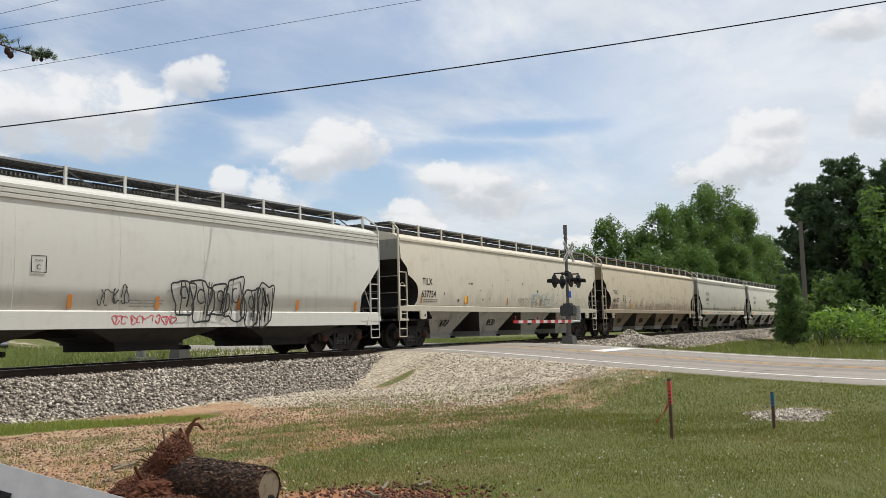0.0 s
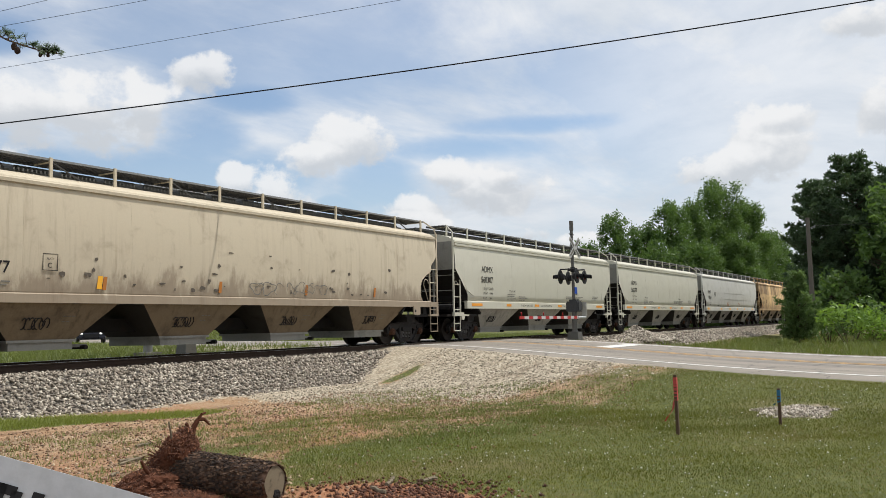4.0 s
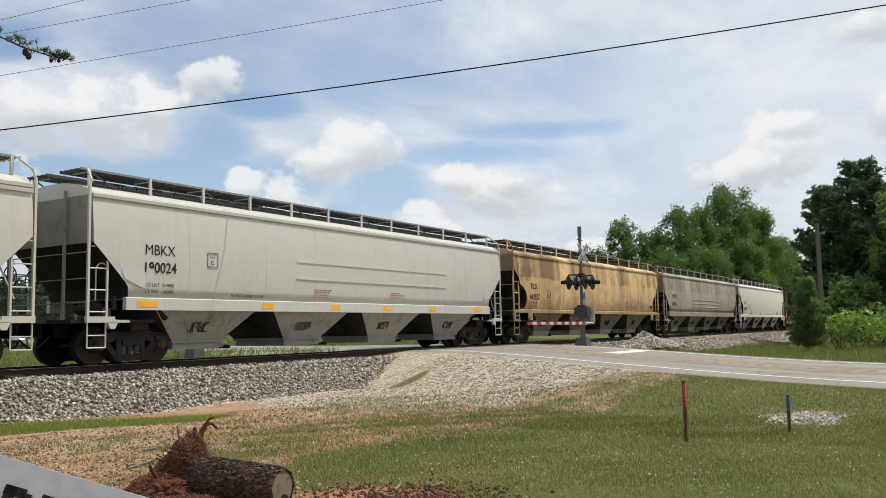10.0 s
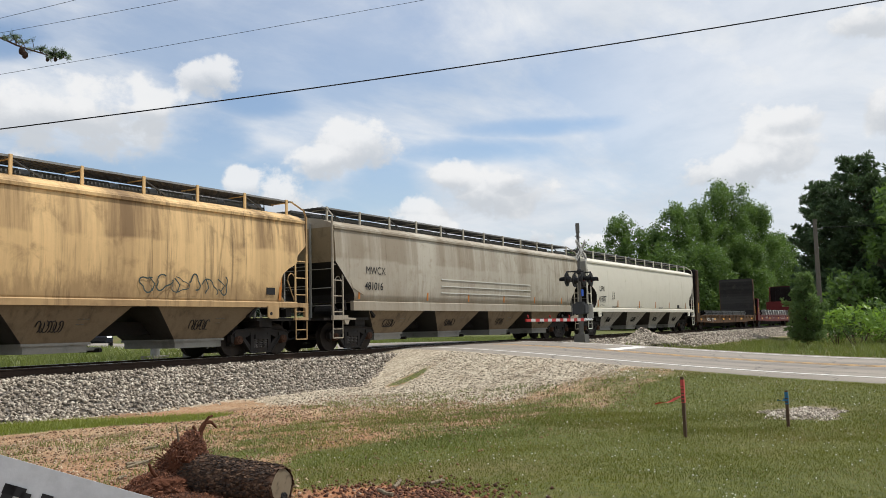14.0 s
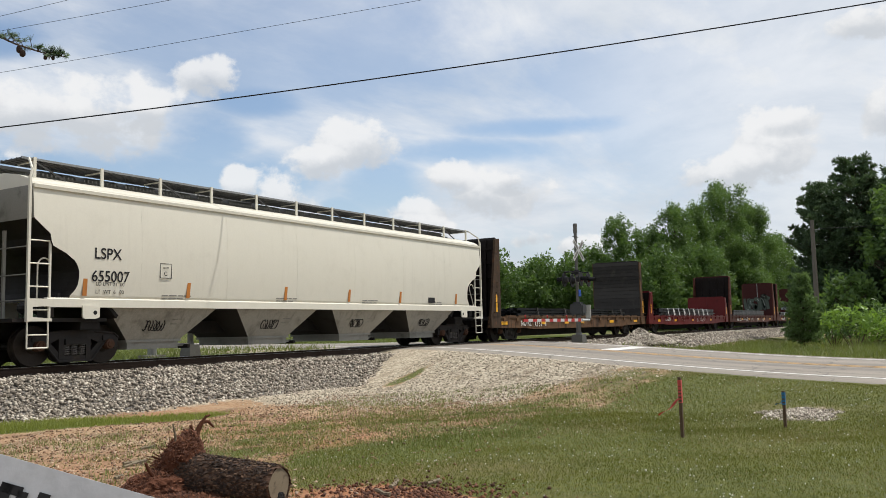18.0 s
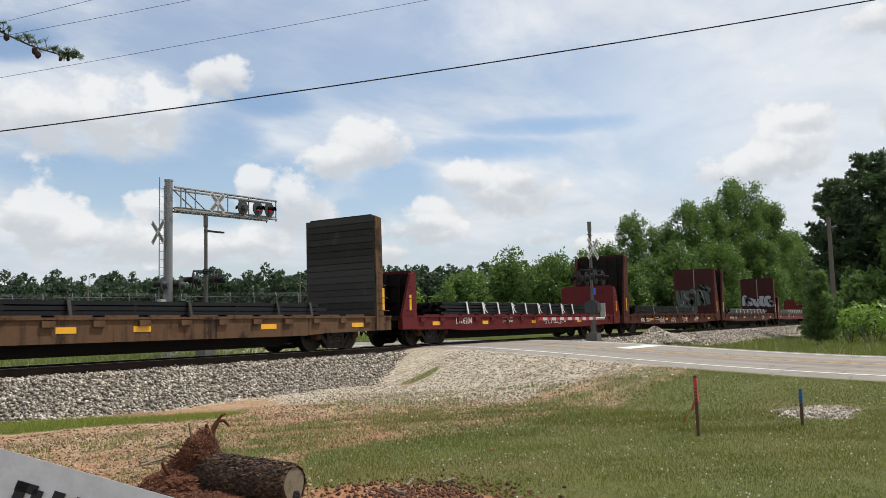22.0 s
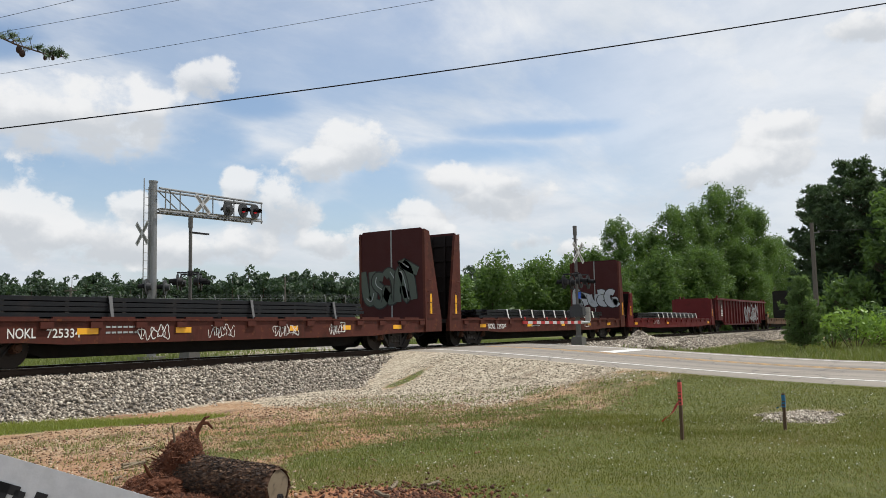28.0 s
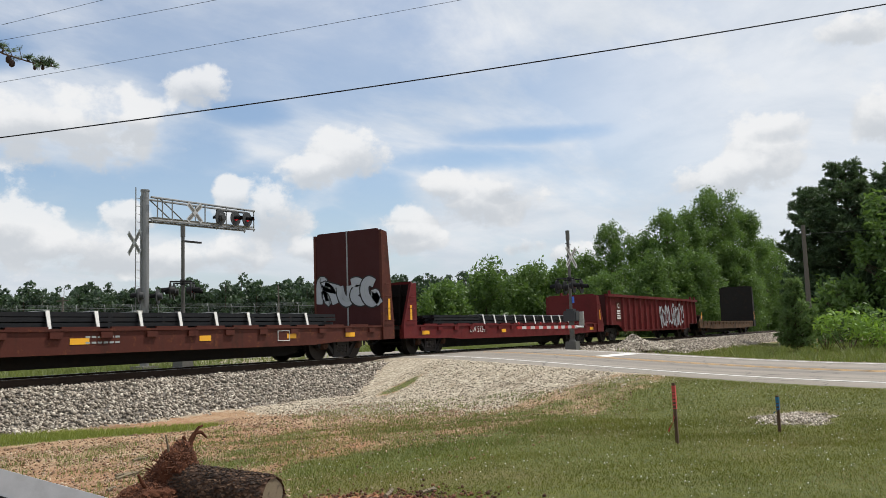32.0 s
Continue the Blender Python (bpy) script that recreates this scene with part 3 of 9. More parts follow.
def ground_material():
    mat = bpy.data.materials.new("ground")
    mat.use_nodes = True
    n = Nodes(mat.node_tree)
    shader = n.add("ShaderNodeBsdfPrincipled")
    spot = n.add("ShaderNodeTexCoord").outputs["Object"]
    cover = n.add("ShaderNodeAttribute")
    cover.attribute_name = "cover"
    parts = n.add("ShaderNodeSeparateColor")
    n.put(parts.inputs[0], cover.outputs["Color"])
    fine = n.noise(spot, 9.0, 8.0, 0.7)
    mid = n.noise(spot, 1.6, 6.0, 0.65)
    wide = n.noise(spot, 0.28, 4.0, 0.6)
    grit = n.noise(spot, 42.0, 4.0, 0.7)
    edge = n.math("MULTIPLY", n.math("SUBTRACT", n.math("ADD", mid, n.math("MULTIPLY", fine, 0.6)), 0.8), 1.5)
    green = n.mix(n.ramp(fine, 0.3, 0.72), rgb(0.042, 0.056, 0.008), rgb(0.122, 0.128, 0.020))
    green = n.mix(n.math("MULTIPLY", n.ramp(wide, 0.50, 0.72), 0.50), green, rgb(0.17, 0.115, 0.048))
    clay = n.mix(n.ramp(fine, 0.3, 0.7), rgb(0.205, 0.115, 0.056), rgb(0.375, 0.262, 0.155))
    clay = n.mix(n.ramp(mid, 0.42, 0.66), clay, rgb(0.385, 0.290, 0.180))
    clay = n.mix(n.math("MULTIPLY", n.ramp(n.math("ADD", wide, n.math("MULTIPLY", fine, 0.3)), 0.5, 0.75), parts.outputs[2]), clay, rgb(0.29, 0.125, 0.055))
    # dark damp dirt and litter drawn out along the wheel tracks
    tracks = n.noise(n.scaled(spot, (0.35, 1.25, 1.0)), 1.0, 7.0, 0.68)
    clay = n.mix(n.math("MULTIPLY", n.ramp(tracks, 0.49, 0.63), 0.72), clay, rgb(0.115, 0.072, 0.042))
    litter = n.noise(n.scaled(spot, (16.0, 24.0, 16.0)), 1.0, 3.0, 0.6)
    clay = n.mix(n.math("MULTIPLY", n.ramp(litter, 0.58, 0.70), 0.6), clay, rgb(0.50, 0.43, 0.32))
    clay = n.mix(n.math("MULTIPLY", n.ramp(litter, 0.42, 0.32), 0.5), clay, rgb(0.085, 0.052, 0.032))
    cells = n.add("ShaderNodeTexVoronoi")
    n.put(cells.inputs["Vector"], spot)
    cells.inputs["Scale"].default_value = 17.0
    tone = n.add("ShaderNodeSeparateColor")
    n.put(tone.inputs[0], cells.outputs["Color"])
    pebble = n.mix(tone.outputs[0], rgb(0.20, 0.165, 0.115), rgb(0.52, 0.455, 0.35))
    pebble = n.mix(n.ramp(mid, 0.52, 0.75), pebble, rgb(0.24, 0.19, 0.125))
    pebble = n.mix(n.math("MULTIPLY", n.ramp(tracks, 0.50, 0.64), 0.66), pebble, rgb(0.15, 0.105, 0.062))
    color = n.mix(n.ramp(n.math("ADD", parts.outputs[0], edge), 0.30, 0.70), clay, green)
    color = n.mix(n.ramp(n.math("ADD", parts.outputs[1], edge), 0.30, 0.70), color, pebble)
    n.put(shader.inputs["Base Color"], color)
    shader.inputs["Roughness"].default_value = 0.95
    b = n.add("ShaderNodeBump")
    b.inputs["Strength"].default_value = 0.7
    b.inputs["Distance"].default_value = 0.04
    n.put(b.inputs["Height"], n.math("ADD", fine, n.math("MULTIPLY", grit, 0.5)))
    n.put(shader.inputs["Normal"], b.outputs[0])
    n.put(n.add("ShaderNodeOutputMaterial").inputs[0], shader.outputs[0])
    return mat


def strip_mid(x):
    """The middle of the grass strip that runs along the foot of the ballast."""
    return 14.20 - 0.25 * (x - 8.3)


def cover_of(x, y):
    """How much of the ground is grass, and how much is pale gravel, from 0 to 1."""
    wob = 0.9 * rough(x, y, 0.55)
    fine = rough(x + 3.1, y - 1.7, 1.7)
    # the lawn begins beyond the log and ends in a ragged line before the bare ground
    ahead = np.interp(x, (5.0, 8.3, 9.7, 11.1, 13.4, 16.8, 19.0, 22.0), (8.3, 7.55, 6.93, 6.38, 6.04, 6.0, 5.7, 3.5))
    lawn = smooth_step(0.75, -0.55, y - ahead + 0.22 * wob + 0.18 * fine) * smooth_step(-0.35, 0.5, (x - 6.05) - (y - 5.4) * 0.95 + 0.15 * wob)
    # bare red clay before the log
    lawn = lawn * smooth_step(0.75, 1.15, np.hypot((x - 6.35) / 0.72, (y - 4.5) / 1.25) + 0.10 * wob + 0.06 * fine)
    # thin weeds between the lawn and the bare track, in patches
    upper = np.interp(x, (6.5, 8.2, 11.2, 12.8, 14.6, 18.0), (8.6, 9.5, 11.0, 10.9, 8.9, 7.6))
    weedy = (0.44 + 0.20 * fine) * smooth_step(0.7, -0.5, y - upper + 0.35 * wob) * smooth_step(6.8, 8.2, x)
    weedy = np.maximum(weedy, 0.55 * smooth_step(14.5, 16.5, x) * smooth_step(7.4, 6.0, y))
    lawn = np.maximum(lawn, np.clip(weedy, 0, 1))
    half = np.interp(x, (5.0, 9.0, 12.0, 12.9), (0.62, 0.52, 0.30, 0.05))
    strip = smooth_step(1.25, 0.7, np.abs(y - strip_mid(x) - 0.08 * wob) / half) * smooth_step(13.0, 12.4, x)
    tuft = smooth_step(1.1, 0.5, np.hypot((x - 20.2) / 1.5, (y - 13.65) / 0.36) + 0.15 * fine)
    grass = np.maximum(np.maximum(lawn, strip), 0.8 * tuft)
    grass = np.where(y > 20.8, 1.0, grass)
    grass = np.where((x > road_mid(y) + ROAD_HALF + 0.5) & (y < 15.5), 0.62, grass)
    grass = np.where(x < -3, np.maximum(grass, smooth_step(-3, -8, x)), grass)
    # pale gravel in a fan from the crossing down along the road
    fan = smooth_step(-0.7, 0.9, y - (9.0 - 0.45 * (x - 14.6)) + 0.5 * wob + 0.2 * fine) * smooth_step(13.8, 16.8, x + 0.35 * (y - 11) + 0.5 * wob) * (road_off(x, y) < 0) * (y < 18)
    fan = fan * (1 - 0.75 * smooth_step(0.9, 0.3, np.hypot((x - 14.9) / 2.2, (y - 9.9) / 0.55) + 0.2 * fine))
    along = smooth_step(1.9, 0.3, np.abs(road_off(x, y) + ROAD_HALF + 1.2)) * smooth_step(5, 9, y)
    bed = smooth_step(4.6, 3.6, np.abs(y - TRACK_Y)) * (1 - 0.9 * strip)
    heap = smooth_step(1.3, 0.6, np.hypot((x - 14.35) / 0.55, (y - 2.32) / 0.72))
    return grass, np.maximum(np.maximum(0.95 * fan, 0.85 * along), np.maximum(bed, 0.6 * heap)) * (1 - 0.85 * tuft)


def build_ground():
    xs = spaced(-2600, 2600, 2.0, 42.0, 0.22)
    ys = spaced(-2600, 2600, -1.0, 22.0, 0.22)
    gx, gy = np.meshgrid(xs, ys, indexing="xy")
    gz = ground_z(gx, gy)
    nx, ny = len(xs), len(ys)
    verts = np.stack([gx.ravel(), gy.ravel(), gz.ravel()], 1)
    k = (np.arange(ny - 1)[:, None] * nx + np.arange(nx - 1)[None, :]).ravel()
    quads = np.stack([k, k + 1, k + 1 + nx, k + nx], 1)
    data = bpy.data.meshes.new("ground")
    data.from_pydata(verts.tolist(), [], quads.tolist())
    data.polygons.foreach_set("use_smooth", [True] * len(data.polygons))
    grass, gravel = cover_of(gx.ravel(), gy.ravel())
    layer = data.color_attributes.new("cover", "FLOAT_COLOR", "POINT")
    layer.data.foreach_set("color", np.stack([grass, gravel, np.maximum(0.80 * smooth_step(16.5, 8.5, gx.ravel()), smooth_step(1.7, 0.9, np.hypot(gx.ravel() - 6.3, gy.ravel() - 4.6))), np.ones_like(grass)], 1).astype(np.float32).ravel())
    data.materials.append(ground_material())
    tagged(new("ground", data), "mown grass, red clay and pale gravel ground", "ground", kind="structure")


build_ground()


def strip_along(name, offsets, y0, y1, lift, mat, label, step=0.8, thick=0.0):
    """A strip of road between two offsets from its middle, laid over the road's profile."""
    ys = np.arange(y0, y1 + step / 2, step)
    verts, faces = [], []
    for y in ys:
        for off in offsets:
            z = float(road_z(y)) + lift - 0.012 * abs(off) / 3.75
            if off < -4.3:
                flare = 0.25 * float(smooth_step(8.5, 13.0, y) * smooth_step(19.5, 16.5, y))
                off, z = off - flare + 0.09 * math.sin(y * 2.3) * math.sin(y * 0.9 + 1) + 0.05 * math.sin(y * 7.1), z - 0.06 - 0.09 * flare
            verts.append((road_mid(y) + off / 0.894, y, z))
    w = len(offsets)
    for i in range(len(ys) - 1):
        for j in range(w - 1):
            a = i * w + j
            faces.append((a, a + 1, a + 1 + w, a + w))
    data = mesh_from(name, verts, faces, mat)
    ob = new(name, data)
    if thick:
        solid = ob.modifiers.new("thickness", "SOLIDIFY")
        solid.thickness, solid.offset = thick, -1
    return tagged(ob, label, name.split("_")[0], kind="structure")


def road_material():
    """Old asphalt: bands worn by wheels along the road, patches, and thin dark cracks."""
    mat = bpy.data.materials.new("old_asphalt")
    mat.use_nodes = True
    n = Nodes(mat.node_tree)
    shader = n.add("ShaderNodeBsdfPrincipled")
    spot = n.add("ShaderNodeTexCoord").outputs["Object"]
    axes_ = n.add("ShaderNodeSeparateXYZ")
    n.put(axes_.inputs[0], spot)
    across = n.math("SUBTRACT", n.math("MULTIPLY", axes_.outputs[0], ROAD_SIDE.x), n.math("MULTIPLY", axes_.outputs[1], -ROAD_SIDE.y))
    along = n.math("ADD", n.math("MULTIPLY", axes_.outputs[0], ROAD_DIR.x), n.math("MULTIPLY", axes_.outputs[1], ROAD_DIR.y))
    both = n.add("ShaderNodeCombineXYZ")
    n.put(both.inputs[0], n.math("MULTIPLY", across, 1.1))
    n.put(both.inputs[1], n.math("MULTIPLY", along, 0.05))
    bands = n.noise(both.outputs[0], 1.0, 5.0, 0.6)
    patch = n.noise(spot, 0.45, 5.0, 0.6, 0.6)
    grain = n.noise(spot, 60.0, 4.0, 0.7)
    color = n.mix(n.ramp(bands, 0.36, 0.62), rgb(0.180, 0.162, 0.140), rgb(0.290, 0.255, 0.212))
    color = n.mix(n.math("MULTIPLY", n.ramp(patch, 0.52, 0.62), 0.5), color, rgb(0.215, 0.185, 0.155))
    color = n.mix(n.ramp(grain, 0.3, 0.7, 0.0, 0.35), color, rgb(0.10, 0.095, 0.09))
    crack = n.add("ShaderNodeTexVoronoi")
    crack.feature = "DISTANCE_TO_EDGE"
    crack.inputs["Scale"].default_value = 0.55
    wander = n.noise(spot, 1.6, 4.0, 0.6)
    bent = n.vmath("ADD", spot, n.vmath("MULTIPLY", n.vmath("SUBTRACT", wander, (0.5, 0.5, 0.5)), (0.9, 0.9, 0.0)))
    n.put(crack.inputs["Vector"], bent)
    color = n.mix(n.ramp(crack.outputs["Distance"], 0.014, 0.004, 0.0, 0.55), color, rgb(0.045, 0.042, 0.04))
    n.put(shader.inputs["Base Color"], color)
    shader.inputs["Roughness"].default_value = 0.88
    b = n.add("ShaderNodeBump")
    b.inputs["Strength"].default_value = 0.4
    b.inputs["Distance"].default_value = 0.01
    n.put(b.inputs["Height"], grain)
    n.put(shader.inputs["Normal"], b.outputs[0])
    n.put(n.add("ShaderNodeOutputMaterial").inputs[0], shader.outputs[0])
    return mat


M["asphalt"] = road_material()
strip_along("road", (-4.35, -3.75, -1.8, 0.0, 1.8, 3.75, 4.1), -60, 90, 0.0, M["asphalt"], "worn grey asphalt road over the level crossing", step=0.3, thick=0.07)
for name, offs, y0, y1, mat, label in (
        ("edge_line", (-3.42, -3.25), -60, 16.6, "road_white", "thin white edge line"), ("edge_line", (3.25, 3.42), -60, 16.6, "road_white", "thin white edge line"),
        ("edge_line", (-3.42, -3.25), 20.6, 90, "road_white", "thin white edge line"), ("edge_line", (3.25, 3.42), 20.6, 90, "road_white", "thin white edge line"),
        ("centre_line", (-0.24, -0.09), -60, 16.2, "road_yellow", "faded yellow centre line"), ("centre_line", (0.09, 0.24), -60, 16.2, "road_yellow", "faded yellow centre line"),
        ("stop_line", (0.35, 3.2), 9.85, 10.5, "road_white", "broad white stop line")):
    strip_along(name, offs, y0, y1, 0.006, M[mat], label, step=0.65 if name == "stop_line" else 0.8)

# ---------------------------------------------------------------- railway
TRACK_FROM, TRACK_TO = -60.0, 420.0


def stone_field(name, places, sizes, mat, seed):
    """Many small angular stones as one mesh."""
    rng = np.random.default_rng(seed)
    base = np.array([(1, 0, 0), (-1, 0, 0), (0, 1, 0), (0, -1, 0), (0, 0, 1), (0, 0, -1)], dtype=float)
    tris = np.array([(0, 2, 4), (2, 1, 4), (1, 3, 4), (3, 0, 4), (2, 0, 5), (1, 2, 5), (3, 1, 5), (0, 3, 5)])
    n = len(places)
    shape = base[None] * rng.uniform(0.6, 1.25, (n, 6, 1)) + rng.normal(0, 0.16, (n, 6, 3))
    shape[:, :, 2] *= rng.uniform(0.55, 0.95, (n, 1))
    a = rng.uniform(0, 2 * np.pi, n)
    b = rng.normal(0, 0.5, n)
    ca, sa, cb, sb = np.cos(a), np.sin(a), np.cos(b), np.sin(b)
    x, y, z = shape[:, :, 0], shape[:, :, 1], shape[:, :, 2]
    y, z = y * cb[:, None] - z * sb[:, None], y * sb[:, None] + z * cb[:, None]
    x, y = x * ca[:, None] - y * sa[:, None], x * sa[:, None] + y * ca[:, None]
    v = np.stack([x, y, z], 2) * sizes[:, None, None] + places[:, None, :]
    f = tris[None] + (np.arange(n) * 6)[:, None, None]
    data = bpy.data.meshes.new(name)
    data.vertices.add(n * 6)
    data.vertices.foreach_set("co", v.astype(np.float32).ravel())
    data.loops.add(n * 24)
    data.loops.foreach_set("vertex_index", f.astype(np.int32).ravel())
    data.polygons.add(n * 8)
    data.polygons.foreach_set("loop_start", np.arange(0, n * 24, 3, dtype=np.int32))
    data.update(calc_edges=True)
    data.materials.append(mat)
    return data


def stone_material(name, low, high, warm):
    mat = bpy.data.materials.new(name)
    mat.use_nodes = True
    n = Nodes(mat.node_tree)
    shader = n.add("ShaderNodeBsdfPrincipled")
    pick = n.add("ShaderNodeNewGeometry").outputs["Random Per Island"]
    spot = n.add("ShaderNodeTexCoord").outputs["Object"]
    grain = n.noise(spot, 30.0, 4.0, 0.6)
    ramp = n.add("ShaderNodeValToRGB")
    els = ramp.color_ramp.elements
    els[0].color, els[1].color = rgb(*low), rgb(*high)
    third = els.new(0.6)
    third.color = rgb(*warm)
    n.put(ramp.inputs[0], pick)
    n.put(shader.inputs["Base Color"], n.mix(n.ramp(grain, 0.3, 0.7, 0.0, 0.35), ramp.outputs[0], rgb(*(v * 0.6 for v in warm))))
    shader.inputs["Roughness"].default_value = 0.9
    n.put(n.add("ShaderNodeOutputMaterial").inputs[0], shader.outputs[0])
    return mat


M["ballast"] = stone_material("ballast_stone", (0.11, 0.093, 0.074), (0.62, 0.57, 0.48), (0.32, 0.275, 0.222))
M["pale_stone"] = stone_material("pale_gravel_stone", (0.20, 0.17, 0.125), (0.62, 0.56, 0.455), (0.41, 0.355, 0.27))


def bed_z(d):
    """Height of the ballast at the distance d from the middle of the track."""
    return np.where(d < 2.1, -0.20, -0.20 - (d - 2.1) * 0.36)


def build_bed():
    # the packed body of the bed
    verts, faces = [], []
    profile = [-4.6, -3.4, -2.1, -1.3, 0, 1.3, 2.1, 3.4, 4.6]
    xs = np.concatenate([np.arange(-60, 60, 1.5), np.arange(60, 425, 8)])
    for x in xs:
        for d in profile:
            verts.append((x, TRACK_Y + d, float(bed_z(abs(d))) - 0.05))
    w = len(profile)
    for i in range(len(xs) - 1):
        for j in range(w - 1):
            a = i * w + j
            faces.append((a, a + 1, a + 1 + w, a + w))
    tagged(new("ballast_bed", mesh_from("ballast_bed", verts, faces, M["ballast_flat"], True)), "grey crushed stone railway bed", "track bed", kind="structure")
    rng = np.random.default_rng(5)
    fields = []
    for x0, x1, per, s0, s1 in ((2, 20, 430, 0.026, 0.060), (20, 42, 260, 0.032, 0.070), (42, 130, 60, 0.055, 0.11)):
        n = int((x1 - x0) * 3.2 * per)
        x = rng.uniform(x0, x1, n)
        d = rng.uniform(1.0, 4.75, n)
        keep = (np.abs(road_off(x, TRACK_Y - d)) > 4.3) & ((x > 12.4) | (TRACK_Y - d > strip_mid(x) + 0.28))
        x, d = x[keep], d[keep]
        z = bed_z(d) + rng.normal(0, 0.022, len(x)) - 0.02
        fields.append((np.stack([x, TRACK_Y - d, z], 1), rng.uniform(s0, s1, len(x))))
    places = np.concatenate([f[0] for f in fields])
    sizes = np.concatenate([f[1] for f in fields])
    tagged(new("ballast_stones", stone_field("ballast_stones", places, sizes, M["ballast"], 6)), "loose grey crushed ballast stones", "ballast", kind="stuff")
    # a dumped heap of stone beside the road
    n = 2600
    r, a = np.sqrt(rng.uniform(0, 1, n)), rng.uniform(0, 2 * np.pi, n)
    hx, hy = 5.2 * r * np.cos(a), 1.3 * r * np.sin(a)
    hz = 0.66 * (1 - r) ** 0.9
    tagged(new("stone_heap", stone_field("stone_heap", np.stack([44.6 + hx + 0.8 * r, 15.1 + hy, -0.52 + hz], 1), rng.uniform(0.06, 0.12, n), M["ballast"], 8)), "low heap of grey crushed stone beside the road", "gravel heap", kind="stuff")


M["ballast_flat"] = surface("packed_ballast", (0.17, 0.155, 0.14), 0.95, dirt=0.6, dirt_color=(0.12, 0.11, 0.1), scale=1.0, bump=0.8)
build_bed()


def build_rails():
    section = [(-0.075, -0.172), (0.075, -0.172), (0.075, -0.16), (0.012, -0.14), (0.010, -0.045), (0.036, -0.035), (0.036, -0.004), (-0.036, -0.004), (-0.036, -0.035), (-0.010, -0.045), (-0.012, -0.14), (-0.075, -0.16)]
    for side in (-1, 1):
        bm = bm_new()
        y = TRACK_Y + side * 0.755
        a = [bm.verts.new((TRACK_FROM, y + dy, z)) for dy, z in section]
        b = [bm.verts.new((TRACK_TO, y + dy, z)) for dy, z in section]
        for i in range(len(a)):
            j = (i + 1) % len(a)
            bm.faces.new((a[i], a[j], b[j], b[i]))
        bm.faces.new(a[::-1])
        bm.faces.new(b)
        rail = tagged(new("rail", mesh_of("rail", bm, M["rail"])), "rust-dark steel rail with a worn bright head", "rail", "rails of the track")
        head = bm_new()
        box(head, TRACK_FROM, TRACK_TO, y - 0.026, y + 0.026, -0.004, 0.0)
        part("running_surface", head, M["rail_head"], rail, "bright worn running surface")
    bm = bm_new()
    box(bm, -0.12, 0.12, -1.3, 1.3, -0.36, -0.175)
    data = mesh_of("tie", bm, M["tie"])
    ties = thing("sleepers", pose(0, 0, 0), "dark creosoted wooden sleepers in the ballast", "sleepers")
    for k in range(150):
        x = -4 + 0.53 * k
        if abs(road_off(x, TRACK_Y)) > 4.2:
            share("sleeper", data, ties, pose(x, TRACK_Y, 0))
    # the level crossing's panels between and beside the rails
    crossing = thing("level_crossing", pose(0, 0, 0), "dark rubber panels of the level crossing", "crossing", kind="structure")
    mid = road_mid(TRACK_Y)
    for y0, y1 in ((-1.6, -0.84), (-0.64, 0.64), (0.84, 1.6)):
        for k in range(4):
            bm = bm_new()
            x = mid - 4.8 + 2.4 * k
            box(bm, x + 0.01, x + 2.39, TRACK_Y + y0, TRACK_Y + y1, -0.17, -0.012)
            part("panel", bm, M["tie"], crossing)


build_rails()

# ---------------------------------------------------------------- the train
# local x runs from a car's leading coupler to its trailing one, y = 0 is the middle of the track, z = 0 the top of the rails
TRAIN = []      # (car, place of its leading coupler at the start)
AXLES = []      # (wheelset, its rest place)
WHEEL_R = 0.457


def wheelset_mesh():
    bm = bm_new()
    for side in (-1, 1):
        y = side * 0.76
        out = y + side * 0.065
        # tread, flange, raised rim, dished plate and hub
        for r0, r1, ya, yb in ((0.457, 0.457, y - side * 0.065, out), (0.485, 0.470, y - side * 0.105, y - side * 0.065), (0.457, 0.445, out, out + side * 0.014)):
            tube(bm, (0, ya, 0), (0, yb, 0), r0, r1, 28)
        rings = []
        for r, dy in ((0.445, 0.014), (0.385, 0.010), (0.375, -0.030), (0.21, -0.012), (0.15, 0.045), (0.12, 0.050)):
            rings.append([bm.verts.new((r * math.cos(a), out + side * dy, r * math.sin(a))) for a in (2 * math.pi * k / 28 for k in range(28))])
        for a, b in zip(rings, rings[1:]):
            for k in range(28):
                bm.faces.new((a[k], a[(k + 1) % 28], b[(k + 1) % 28], b[k]))
        # casting marks on the plate, so that the turning shows
        for k in range(4):
            a = k * math.pi / 2 + 0.3
            c = Vector((math.cos(a) * 0.415, out + side * 0.012, math.sin(a) * 0.415))
            tube(bm, c, c + Vector((0, side * 0.006, 0)), 0.018, seg=6)
    tube(bm, (0, -1.05, 0), (0, 1.05, 0), 0.085, seg=10)
    return mesh_of("wheelset", bm, M["wheel_steel"])


